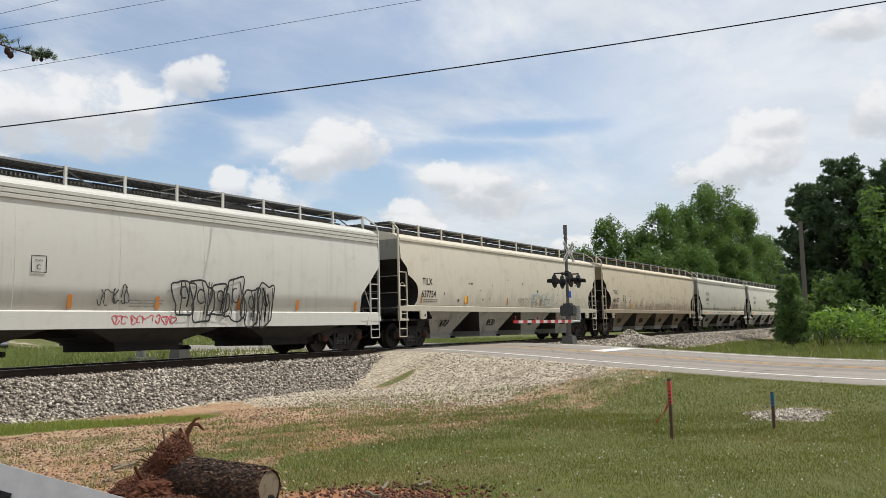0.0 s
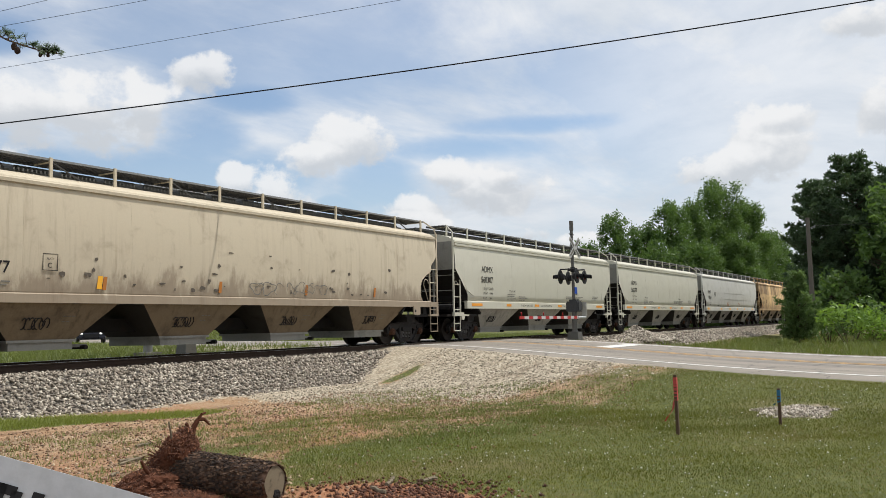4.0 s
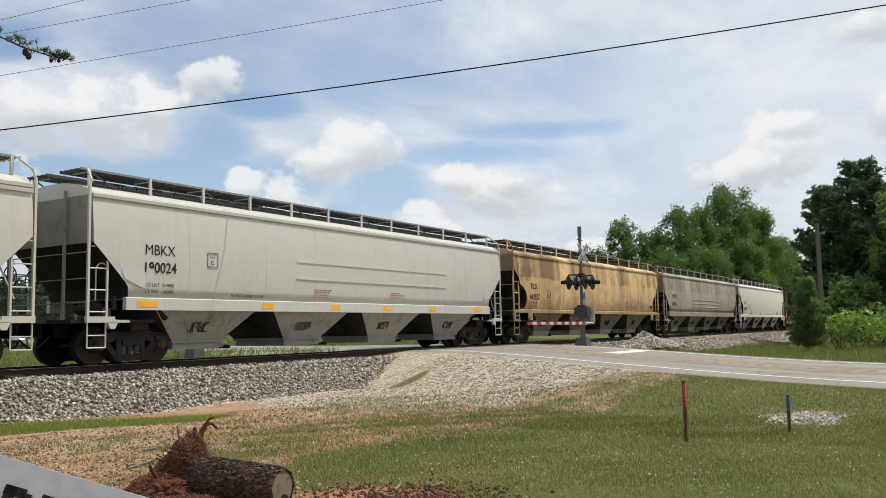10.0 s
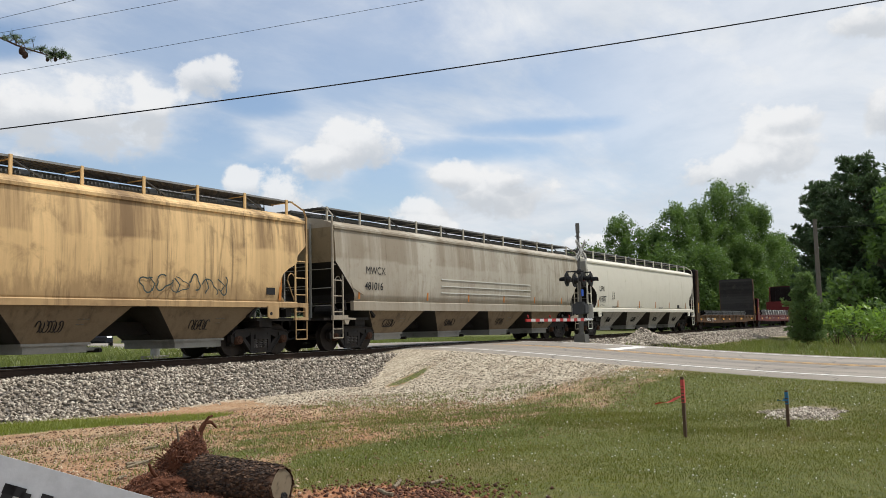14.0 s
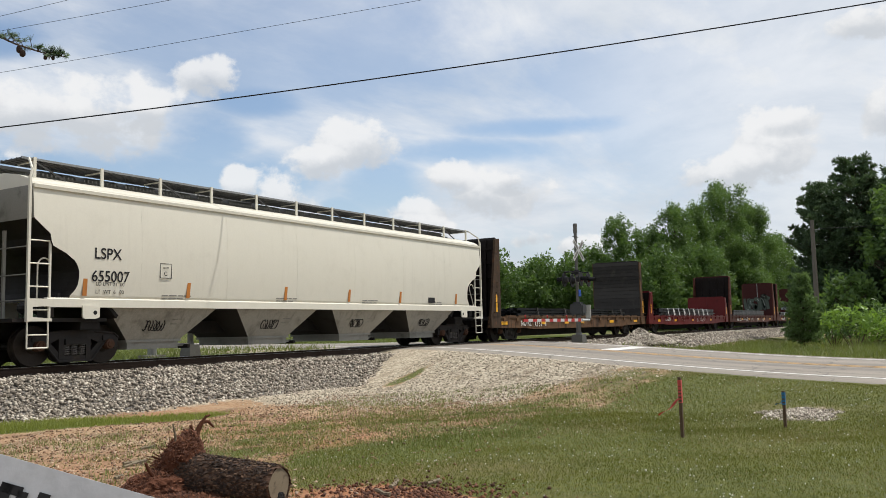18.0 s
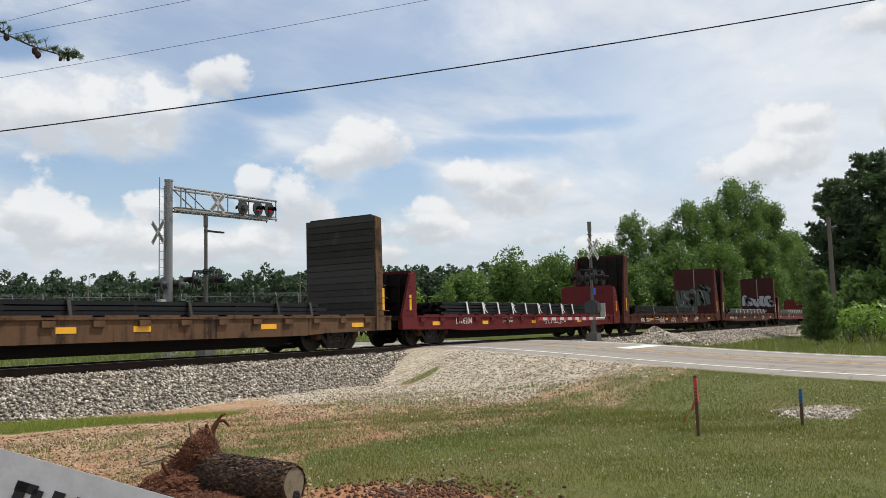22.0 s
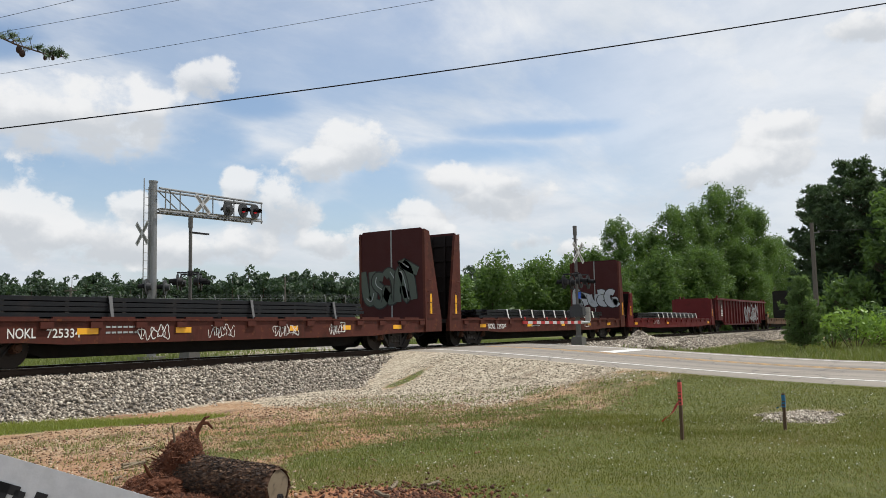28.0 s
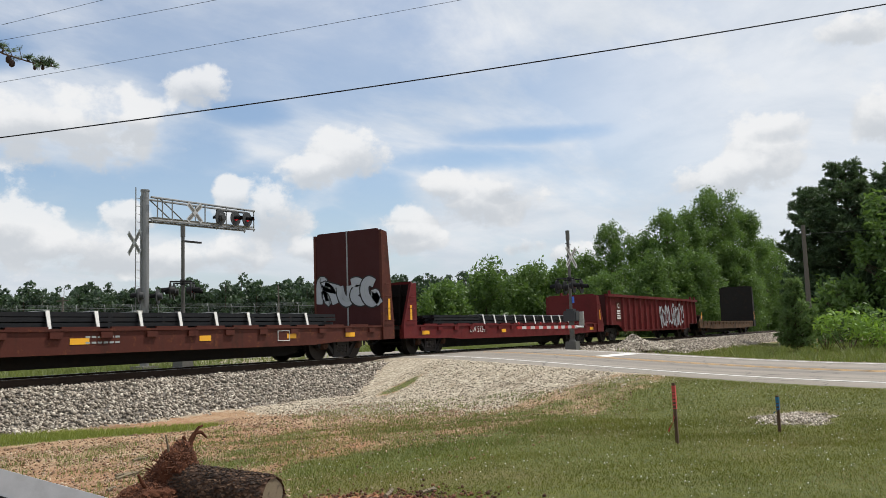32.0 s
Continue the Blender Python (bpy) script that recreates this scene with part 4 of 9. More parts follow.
def truck_meshes():
    """A cast three-piece truck: two side frames with open windows, a bolster, springs and bearing caps."""
    frame_bm = bm_new()
    for side in (-1, 1):
        y0, y1 = sorted((side * 0.90, side * 1.06))
        # arched top member with its drop over each journal
        prism(frame_bm, [(-1.14, 0.40), (-1.06, 0.36), (-1.00, 0.52), (-0.78, 0.56), (-0.62, 0.50), (-0.40, 0.60), (0.40, 0.60), (0.62, 0.50), (0.78, 0.56), (1.00, 0.52), (1.06, 0.36), (1.14, 0.40),
                         (1.16, 0.60), (1.02, 0.71), (0.74, 0.73), (0.46, 0.76), (-0.46, 0.76), (-0.74, 0.73), (-1.02, 0.71), (-1.16, 0.60)], y0, y1)
        # bottom member: slanting legs and the spring seat
        prism(frame_bm, [(-0.80, 0.55), (-0.42, 0.10), (0.42, 0.10), (0.80, 0.55), (0.62, 0.52), (0.33, 0.215), (-0.33, 0.215), (-0.62, 0.52)], y0, y1)
        for cx in (-0.345, 0.345):
            box(frame_bm, cx - 0.06, cx + 0.06, y0 - 0.012, y1 + 0.012, 0.15, 0.66)
        # flanges that stand proud along the outer edges
        for za, zb in (((-0.46, 0.765), (0.46, 0.765)), ((-0.42, 0.095), (0.42, 0.095))):
            box(frame_bm, za[0], zb[0], side * 1.06 - 0.05, side * 1.06 + 0.05, za[1] - 0.02, za[1] + 0.02)
        for s in (-1, 1):
            rod(frame_bm, [(s * 0.46, side * 1.08, 0.765), (s * 0.74, side * 1.08, 0.735), (s * 1.02, side * 1.08, 0.715), (s * 1.15, side * 1.08, 0.61)], 0.026, 5)
            rod(frame_bm, [(s * 0.42, side * 1.08, 0.10), (s * 0.81, side * 1.08, 0.55)], 0.024, 5)
            box(frame_bm, s * 0.89 - 0.17, s * 0.89 + 0.17, side * 1.0 - 0.10, side * 1.0 + 0.10, 0.55, 0.66)
        # bolster end in the window
        box(frame_bm, -0.26, 0.26, side * 1.0 - 0.12, side * 1.0 + 0.12, 0.47, 0.60)
    box(frame_bm, -0.2, 0.2, -1.02, 1.02, 0.44, 0.64)
    box(frame_bm, -0.16, 0.16, -0.4, 0.4, 0.6, 0.80)
    for cx in (-0.36, 0.36):
        tube(frame_bm, (cx, -0.8, 0.34), (cx, 0.8, 0.34), 0.05, seg=6)
    spring_bm = bm_new()
    for cx in (-0.20, 0, 0.20):
        turns = [(cx + 0.075 * math.cos(a), -1.02 + 0.06 * math.sin(a), 0.22 + 0.25 * a / (10 * math.pi)) for a in np.linspace(0, 10 * math.pi, 50)]
        bent_tube(spring_bm, turns, 0.019, 4)
    cap_bm = bm_new()
    tube(cap_bm, (0, 0, 0), (0, -0.16, 0), 0.135, 0.115, 16)
    tube(cap_bm, (0, -0.16, 0), (0, -0.185, 0), 0.085, 0.07, 14)
    for k in range(3):
        a = 2 * math.pi * k / 3 + 0.5
        tube(cap_bm, (0.06 * math.cos(a), -0.18, 0.06 * math.sin(a)), (0.06 * math.cos(a), -0.205, 0.06 * math.sin(a)), 0.018, seg=6)
    return mesh_of("truck", frame_bm, M["truck_iron"]), mesh_of("spring_nest", spring_bm, M["spring_steel"]), mesh_of("bearing_cap", cap_bm, M["journal_rust"])


WHEELSET = wheelset_mesh()
TRUCK, SPRINGS, BEARING = truck_meshes()


def add_trucks(car, places):
    for x in places:
        truck = share("truck", TRUCK, car, pose(x, 0, 0), "black cast-iron two-axle truck")
        for turned in (0, 180):
            share("spring_nest", SPRINGS, truck, pose(0, 0, 0, 0, 0, turned), "coil springs")
            for dx in (-0.89, 0.89):
                at = pose(0, 0, 0, 0, 0, turned) @ pose(dx, -0.99, WHEEL_R)
                share("bearing_cap", BEARING, truck, at, "rusty bearing end cap")
        for dx in (-0.89, 0.89):
            axle = share("wheelset", WHEELSET, truck, pose(dx, 0, WHEEL_R), "steel wheels on an axle")
            AXLES.append((axle, Vector((dx, 0, WHEEL_R))))


def add_couplers(car, length, z=0.86):
    for end, s in ((0.0, 1), (length, -1)):
        bm = bm_new()
        box(bm, min(end - 0.05 * s, end + 0.8 * s), max(end - 0.05 * s, end + 0.8 * s), -0.08, 0.08, z - 0.09, z + 0.09)
        prism(bm, [(end - 0.16 * s, z - 0.16), (end + 0.16 * s, z - 0.18), (end + 0.20 * s, z + 0.14), (end - 0.12 * s, z + 0.16)], -0.17, 0.17)
        box(bm, end + 0.5 * s - 0.14, end + 0.5 * s + 0.14, -0.3, 0.3, z - 0.2, z + 0.22)
        part("coupler", bm, M["black_iron"], car, "black iron knuckle coupler")
        hose = bm_new()
        pts = [(end + s * (0.55 - 0.55 * k / 8), -0.32 + 0.04 * k, z - 0.14 - 0.30 * math.sin(math.pi * min(1, k / 8 * 0.9))) for k in range(9)]
        bent_tube(hose, pts, 0.028, 6)
        part("brake_hose", hose, M["black_lamp"], car, "hanging rubber brake hose")


def hopper_profile(z, bulge):
    """Half width of the curved side at the height z."""
    t = (z - 1.3) / 2.7
    return 1.50 + bulge * math.sin(math.pi * max(0.0, min(1.0, t))) ** 0.8


def hopper_car(place, length, paint, label, sill=(1.29, 1.57), ribs=1, bays=3, marks=(), drop=0.0, rounded_end=False, lower=None, dark_end=True, grate="walk_grate", flanged=False, post_gap=1.65, cut=1.15, brown_bays=False):
    car = thing("hopper_car", pose(place, TRACK_Y, 0), label, "hopper car", "cars of the train")
    TRAIN.append((car, place))
    paint = M[paint]
    lower = M[lower] if lower else paint
    z0, z1 = sill
    e = 0.74                       # end sheet
    se = e + cut                   # where the side sill begins
    top = 3.95
    # side outline: the end of the body is cut away under the slope sheets
    if rounded_end:
        e = 0.66
        knee = 3.22
        outline = ((z1, 1.58, 1.68, 1.80, 1.95, 2.10, 2.22, 2.34, 2.50, 2.64, 2.74, 2.90, knee), (0.88, 0.93, 1.03, 1.09, 1.11, 1.11, 1.07, 0.99, 0.76, 0.45, 0.41, 0.38, 0.0))
    else:
        knee = 2.83
        outline = ((z1, 1.83, 1.95, 2.45, knee), (0.99, 0.97, 0.88, 0.38, 0.0))
    zs = sorted(set(outline[0]) | {3.0, 3.3, 3.6, 3.8, top})

    def start(z):
        return e + float(np.interp(z, *outline))
    bm = bm_new()
    rows = {}
    for side in (-1, 1):
        grid = []
        for z in zs:
            a, b = start(z), length - start(z)
            w = hopper_profile(z, 0.10)
            grid.append([bm.verts.new((a + (b - a) * k / 10, side * w, z)) for k in range(11)])
        for i in range(len(zs) - 1):
            for k in range(10):
                bm.faces.new((grid[i][k], grid[i][k + 1], grid[i + 1][k + 1], grid[i + 1][k]))
        rows[side] = grid
    for k in range(10):
        bm.faces.new((rows[-1][0][k], rows[-1][0][k + 1], rows[1][0][k + 1], rows[1][0][k]))
        bm.faces.new((rows[-1][-1][k], rows[-1][-1][k + 1], rows[1][-1][k + 1], rows[1][-1][k]))
    part("body", bm, paint, car, smooth=True)
    # below the knee, black stands in for the shade of the cut-away end
    for flip in (0, 1):
        for low_part in (0, 1):
            bm = bm_new()
            for za, zb in zip(zs, zs[1:]):
                if (za >= knee) == bool(low_part):
                    continue
                q = []
                for z, side in ((za, -1), (za, 1), (zb, 1), (zb, -1)):
                    u = start(z) - 0.004
                    q.append(bm.verts.new((length - u if flip else u, side * hopper_profile(z, 0.10), z)))
                bm.faces.new(q)
            part("slope_end" if low_part else "end_sheet", bm, M["black_iron"] if low_part else M["end_brown" if brown_bays else "end_grey"], car, "slope end in black for the shaded recess" if low_part else "end wall with shade and grime in its paint")
    # faint weld seams down the side sheets
    bm = bm_new()
    for k in range(1, 7):
        x = e + (length - 2 * e) * k / 7
        prev = None
        for z in [z1 + 0.02, 1.9, 2.3, 2.7, 3.1, 3.5, 3.9]:
            p = (x, -hopper_profile(z, 0.10) + 0.002, z)
            if prev:
                tube(bm, prev, p, 0.007, seg=4)
            prev = p
    tagged(part("weld_seams", bm, paint, car), kind="stuff")
    # roof and its rolled edge
    bm = bm_new()
    roof = [(-1.50, 3.95), (-1.47, 4.03), (-1.30, 4.12), (-0.9, 4.24), (-0.4, 4.32), (0.4, 4.32), (0.9, 4.24), (1.30, 4.12), (1.47, 4.03), (1.50, 3.95)]
    a = [bm.verts.new((e, y, z)) for y, z in roof]
    b = [bm.verts.new((length - e, y, z)) for y, z in roof]
    for i in range(len(a) - 1):
        bm.faces.new((a[i], a[i + 1], b[i + 1], b[i]))
    bm.faces.new(a)
    bm.faces.new(b[::-1])
    part("roof", bm, paint, car)
    for side in (-1, 1):
        for k in range(ribs if side < 0 else 1):
            bm = bm_new()
            z = 3.93 - 0.115 * k
            y = side * (hopper_profile(z, 0.10) + 0.01)
            prism_y(bm, [(y - side * 0.02, z - 0.05), (y + side * 0.045, z - 0.04), (y + side * 0.05, z + 0.035), (y - side * 0.02, z + 0.06)], e, length - e)
            part("top_chord", bm, paint, car, "rolled steel edge below the roof")
    bm = bm_new()
    box(bm, e + 0.5, length - e - 0.5, -0.34, 0.34, 4.30, 4.40)
    k = 0
    trough = part("hatch_trough", bm, M["hatch_shade"], car, "raised rim round the roof hatches")
    bm = bm_new()
    frustum(bm, [(0, -0.30, 4.40), (1.0, -0.30, 4.40), (1.0, 0.30, 4.40), (0, 0.30, 4.40)], [(0.05, -0.24, 4.53), (0.95, -0.24, 4.53), (0.95, 0.24, 4.53), (0.05, 0.24, 4.53)])
    hatch = mesh_of("roof_hatch", bm, M["hatch_shade"])
    while e + 1.2 + 1.2 * k < length - e - 0.9:
        share("roof_hatch", hatch, trough, pose(e + 0.9 + 1.2 * k, 0, 0))
        k += 1
    # running boards on posts
    for side in (-1, 1):
        board = bm_new()
        y_out, y_in = side * 1.06, side * 0.27
        box(board, e, length - e, y_in - 0.02, y_in + 0.02, 4.555, 4.625)
        step = 0.11
        for k in range(int((length - 2 * e) / step)):
            x = e + 0.01 + step * k
            box(board, x, x + 0.062, min(y_out, y_in), max(y_out, y_in), 4.575, 4.61)
        for y in (side * 0.46, side * 0.66, side * 0.86):
            box(board, e, length - e, y - 0.012, y + 0.012, 4.585, 4.62)
        part("running_board", board, M[grate], car, "see-through steel roof walkway")
        edge = bm_new()
        box(edge, e, length - e, y_out - 0.02, y_out + 0.02, 4.575, 4.625)
        part("walkway_edge", edge, M["galvanised"], car, "pale angle along the walkway")
        if side < 0:
            post_bm = bm_new()
            box(post_bm, -0.035, 0.035, -0.025, 0.025, 4.14, 4.64)
            box(post_bm, -0.02, 0.02, 0.0, 0.62, 4.53, 4.555)
            data = mesh_of("post", post_bm, paint)
        n = int((length - 1.8) / post_gap)
        for k in range(n + 1):
            x = 0.95 + (length - 1.9) * k / n
            share("post", data, car, pose(x, side * 1.09, 0, 0, 0, 0 if side < 0 else 180))
        brace = bm_new()
        for k in range(0, n, 2):
            x = 0.95 + (length - 1.9) * k / n
            rod(brace, [(x, side * 1.06, 4.56), (x + 0.75, side * 1.12, 4.20)], 0.022, 4)
        tagged(part("walkway_bracing", brace, M[grate], car, "slanting walkway bracing"), kind="stuff")
    # side sills
    for side in (-1, 1):
        bm = bm_new()
        y = side * 1.53
        x0, x1 = (0.75, length - 0.75) if drop else ((e + 0.36, length - e - 0.36) if rounded_end else (se - 0.22, length - se + 0.22))
        section = [(y - side * 0.10, z0), (y + side * 0.035, z0), (y + side * 0.035, z1), (y + side * 0.0, z1 + 0.03), (y - side * 0.10, z1 + 0.03)]
        prism_y(bm, section, x0, x1)
        part("side_sill", bm, paint, car, "pale side sill")
    # slope sheets, black for the shade under the car's end, and bays
    for s, x in ((1, e), (-1, length - e)):
        bm = bm_new()
        frustum(bm, [(x, -1.46, knee + 0.02), (x, 1.46, knee + 0.02), (x + 2.2 * s, 1.46, 1.05), (x + 2.2 * s, -1.46, 1.05)],
                [(x + 0.05 * s, -1.46, knee + 0.07), (x + 0.05 * s, 1.46, knee + 0.07), (x + 2.25 * s, 1.46, 1.12), (x + 2.25 * s, -1.46, 1.12)])
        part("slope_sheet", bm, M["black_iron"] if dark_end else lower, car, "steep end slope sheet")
    span0, span1 = se + 0.35, length - se - 0.35
    each = (span1 - span0) / bays
    for k in range(bays):
        bm = bm_new()
        a, b = span0 + each * k, span0 + each * (k + 1)
        mid = (a + b) / 2
        half = 0.20 * each
        rim = 0.085 * each
        low = [(mid - half, -1.02, 0.52), (mid + half, -1.02, 0.52), (mid + half, 1.02, 0.52), (mid - half, 1.02, 0.52)]
        high = [(a + rim, -1.47, z0 + 0.02), (b - rim, -1.47, z0 + 0.02), (b - rim, 1.47, z0 + 0.02), (a + rim, 1.47, z0 + 0.02)]
        # slopes are split off to carry their shade as darker paint
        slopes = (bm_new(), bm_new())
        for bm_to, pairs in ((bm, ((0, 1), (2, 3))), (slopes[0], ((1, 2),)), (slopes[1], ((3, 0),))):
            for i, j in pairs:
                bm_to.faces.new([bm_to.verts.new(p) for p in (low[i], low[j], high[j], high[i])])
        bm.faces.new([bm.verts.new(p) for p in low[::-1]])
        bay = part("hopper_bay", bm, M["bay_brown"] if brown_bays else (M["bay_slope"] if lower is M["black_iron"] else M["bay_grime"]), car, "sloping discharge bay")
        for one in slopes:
            part("bay_slope", one, M["bay_slope"], bay, "slope of the bay, shade and grime in its paint")
        if lower is not M["black_iron"]:
            rnd = random.Random(int(place * 10) + k)
            smudge = bm_new()

            def on_bay(u, z):
                return (u, -1.02 - 0.45 * (z - 0.52) / (z0 - 0.50) - 0.012, z)
            cx, cz = mid - 0.12 * each + rnd.uniform(-0.1, 0.1), 0.52 + (z0 - 0.52) * 0.45
            for q in range(7):
                c0, w0, t0 = cx + 0.09 * q, rnd.uniform(0.05, 0.10), rnd.uniform(0, 6)
                rod(smudge, [on_bay(c0 + w0 * math.cos(t0 + v * 0.9), cz + 0.13 * math.sin(t0 + v * 0.9)) for v in range(6)], 0.013, 3)
            tagged(part("stencil", smudge, M["letter_black"], bay, "smudged black stencil"), kind="stuff")
            bars = bm_new()
            for q in range(5):
                u = mid + 0.08 * each + 0.11 * (q % 3)
                z = cz + 0.16 - 0.12 * (q // 3)
                rod(bars, [on_bay(u, z), on_bay(u + 0.08, z)], 0.010, 3)
            tagged(part("small_print", bars, M["letter_faint"], bay, "tiny stencilled print"), kind="stuff")
        gate = bm_new()
        box(gate, mid - half - 0.03, mid + half + 0.03, -1.05, 1.05, 0.47, 0.53)
        box(gate, mid - half + 0.04, mid + half - 0.04, -1.0, 1.0, 0.30, 0.47)
        box(gate, mid + half + 0.02, mid + half + 0.50, -0.8, 0.8, 0.33, 0.40)
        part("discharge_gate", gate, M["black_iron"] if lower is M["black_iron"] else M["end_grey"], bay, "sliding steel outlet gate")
        tube_bm = bm_new()
        tube(tube_bm, (mid + half + 0.35, -0.98, 0.33), (mid + half + 0.35, 0.98, 0.33), 0.05, seg=8)
        part("gate_shaft", tube_bm, M["black_iron"], bay)
    bm = bm_new()
    box(bm, 0.35, length - 0.35, -0.30, 0.30, 0.66, 1.0)
    box(bm, 0.30, 2.6, -1.45, 1.45, 0.98, 1.06)
    box(bm, length - 2.6, length - 0.30, -1.45, 1.45, 0.98, 1.06)
    for x in (2.2, length - 2.2):
        box(bm, x - 0.25, x + 0.25, -1.40, 1.40, 0.80, 1.05)
    part("underframe", bm, M["black_iron"], car, "dark steel underframe")
    # corners: ladders, end beams, grab irons and brake gear
    for s, x in ((1, e - 0.08), (-1, length - e + 0.08)):
        for side in (-1, 1):
            y = side * 1.53
            lad = bm_new()
            box(lad, x - 0.028, x + 0.028, y - 0.03, y + 0.03, 0.98, 4.12)
            box(lad, x + 0.50 * s - 0.022, x + 0.50 * s + 0.022, y - 0.022, y + 0.022, 1.02, 2.76)
            for k in range(4):
                z = 1.24 + 0.50 * k
                rod(lad, [(x, y, z), (x + 0.50 * s, y, z)], 0.017, 5)
            rod(lad, [(x, y, 4.08), (x + 0.06 * s, side * 1.50, 4.30), (x + 0.22 * s, side * 1.12, 4.60)], 0.028, 5)
            part("ladder", lad, paint, car, "corner ladder with thin rungs")
            step = bm_new()
            rod(step, [(x, y, 1.0), (x, y, 0.42), (x + 0.48 * s, y, 0.42), (x + 0.48 * s, y, 1.0)], 0.02, 5)
            rod(step, [(x, y, 0.70), (x + 0.48 * s, y, 0.70)], 0.016, 5)
            part("sill_step", step, paint, car, "hanging foot step")
            beam = bm_new()
            if rounded_end:
                prism(beam, [(x - 0.03 * s, 0.99), (x + 0.55 * s, 0.99), (x + 0.55 * s, 1.05), (x + 0.10 * s, 1.08), (x + 0.10 * s, z0), (x + 0.52 * s, z0 + 0.02), (x + 0.52 * s, z1), (x - 0.03 * s, z1)], y - 0.04, y + 0.05)
                pad = bm_new()
                u = (1.86 if s > 0 else length - 1.86)
                prism(pad, [(u, z0 + 0.04), (u + 0.44 * s, z0 + 0.04), (u + 0.44 * s, 1.08), (u + 0.34 * s, 1.04), (u + 0.06 * s, 1.04), (u, 1.08)], side * 1.585 - 0.02, side * 1.585 + 0.02)
                pad = part("jacking_pad", pad, paint, car, "square plate with a round lifting hole")
                hole = bm_new()
                tube(hole, (u + 0.32 * s, side * 1.590, 1.18), (u + 0.32 * s, side * 1.609, 1.18), 0.05, seg=12)
                part("lifting_hole", hole, M["wire"], pad)
            else:
                prism(beam, [(x - 0.04 * s, 0.99), (x + 1.10 * s, 0.99), (x + 1.10 * s, 1.04), (x + 0.70 * s, 1.06), (x + 0.70 * s, 1.13), (x - 0.04 * s, 1.13)], y - 0.05, y + 0.05)
                prism(beam, [(x + 0.50 * s, 1.0), (x + 0.78 * s, 1.0), (x + 0.70 * s, 0.84), (x + 0.58 * s, 0.84)], y - 0.05, y + 0.05)
                gus = bm_new()
                w = side * (hopper_profile(2.0, 0.10) + 0.004)
                prism(gus, [(e + 0.86 * s if s > 0 else length - e - 0.86, 2.02), (e + 1.42 if s > 0 else length - e - 1.42, 1.80), (e + 1.42 if s > 0 else length - e - 1.42, 2.30), (e + 0.72 if s > 0 else length - e - 0.72, 2.34)], w - 0.012, w + 0.012)
                if not drop:
                    part("gusset", gus, paint, car, "welded corner gusset plate")
                else:
                    gus.free()
            part("end_beam", beam, paint, car, "corner beam with a jacking eye")
        for y in (-0.62, 0.62):
            rib = bm_new()
            box(rib, x - 0.03, x + 0.03, y - 0.03, y + 0.03, 1.0, 3.0 if rounded_end else 4.1)
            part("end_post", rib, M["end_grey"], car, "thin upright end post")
        for z in (1.45, 2.0, 2.6):
            grab = bm_new()
            rod(grab, [(x - 0.02 * s, -1.5, z), (x - 0.02 * s, 1.5, z)], 0.014, 5)
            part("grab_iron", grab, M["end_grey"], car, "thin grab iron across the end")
        gear = bm_new()
        c = x + 0.62 * s
        tube(gear, (c, -1.05, 1.32), (c, -0.35, 1.32), 0.16, 0.14, 12)
        tube(gear, (c + 0.25 * s, -1.30, 1.30), (c + 0.25 * s, -1.30, 1.62), 0.07, 0.05, 8)
        box(gear, c - 0.12, c + 0.10, -1.38, -1.10, 1.08, 1.34)
        part("brake_gear", gear, M["truck_iron"], car, "dark brake cylinder and valve")
        pipe = bm_new()
        bent_tube(pipe, [(c - 0.14 * s + 0.16 * math.cos(a), -1.36, 2.18 + 0.20 * math.sin(a)) for a in np.linspace(0.2, 3.3, 9)] + [(c - 0.30 * s, -1.36, 1.5)], 0.018, 5)
        part("bent_pipe", pipe, paint, car, "pale bent air pipe")
        wheel = bm_new()
        cy = 0.55 * s
        pts = [(x - 0.06 * s, cy + 0.26 * math.cos(a), 2.0 + 0.26 * math.sin(a)) for a in np.linspace(0, 2 * math.pi, 17)]
        rod(wheel, pts, 0.015, 5)
        for k in range(3):
            rod(wheel, [(x - 0.06 * s, cy, 2.0), pts[k * 5 + 1]], 0.012, 4)
        rod(wheel, [(x - 0.06 * s, cy, 2.0), (x + 0.2 * s, cy, 2.0)], 0.02, 5)
        part("hand_brake_wheel", wheel, M["black_iron"], car, "thin hand brake wheel")
    add_couplers(car, length)
    add_trucks(car, (2.05, length - 2.05) if rounded_end else (2.2, length - 2.2))
    return car


def prism_y(bm, section, x0, x1):
    """A section of (y, z) points, drawn out from x0 to x1."""
    a = [bm.verts.new((x0, y, z)) for y, z in section]
    b = [bm.verts.new((x1, y, z)) for y, z in section]
    bm.faces.new(a)
    bm.faces.new(b[::-1])
    for i in range(len(a)):
        j = (i + 1) % len(a)
        bm.faces.new((a[i], a[j], b[j], b[i]))


def side_y(z, extra=0.008):
    return -(hopper_profile(z, 0.10) + extra)


def plate(name, car, x0, x1, z0, z1, mat, y, label="", lean=0.0):
    bm = bm_new()
    frustum(bm, [(x0, y, z0), (x1, y, z0), (x1, y + 0.006, z0), (x0, y + 0.006, z0)], [(x0 + lean, y, z1), (x1 + lean, y, z1), (x1 + lean, y + 0.006, z1), (x0 + lean, y + 0.006, z1)])
    return part(name, bm, mat, car, label)


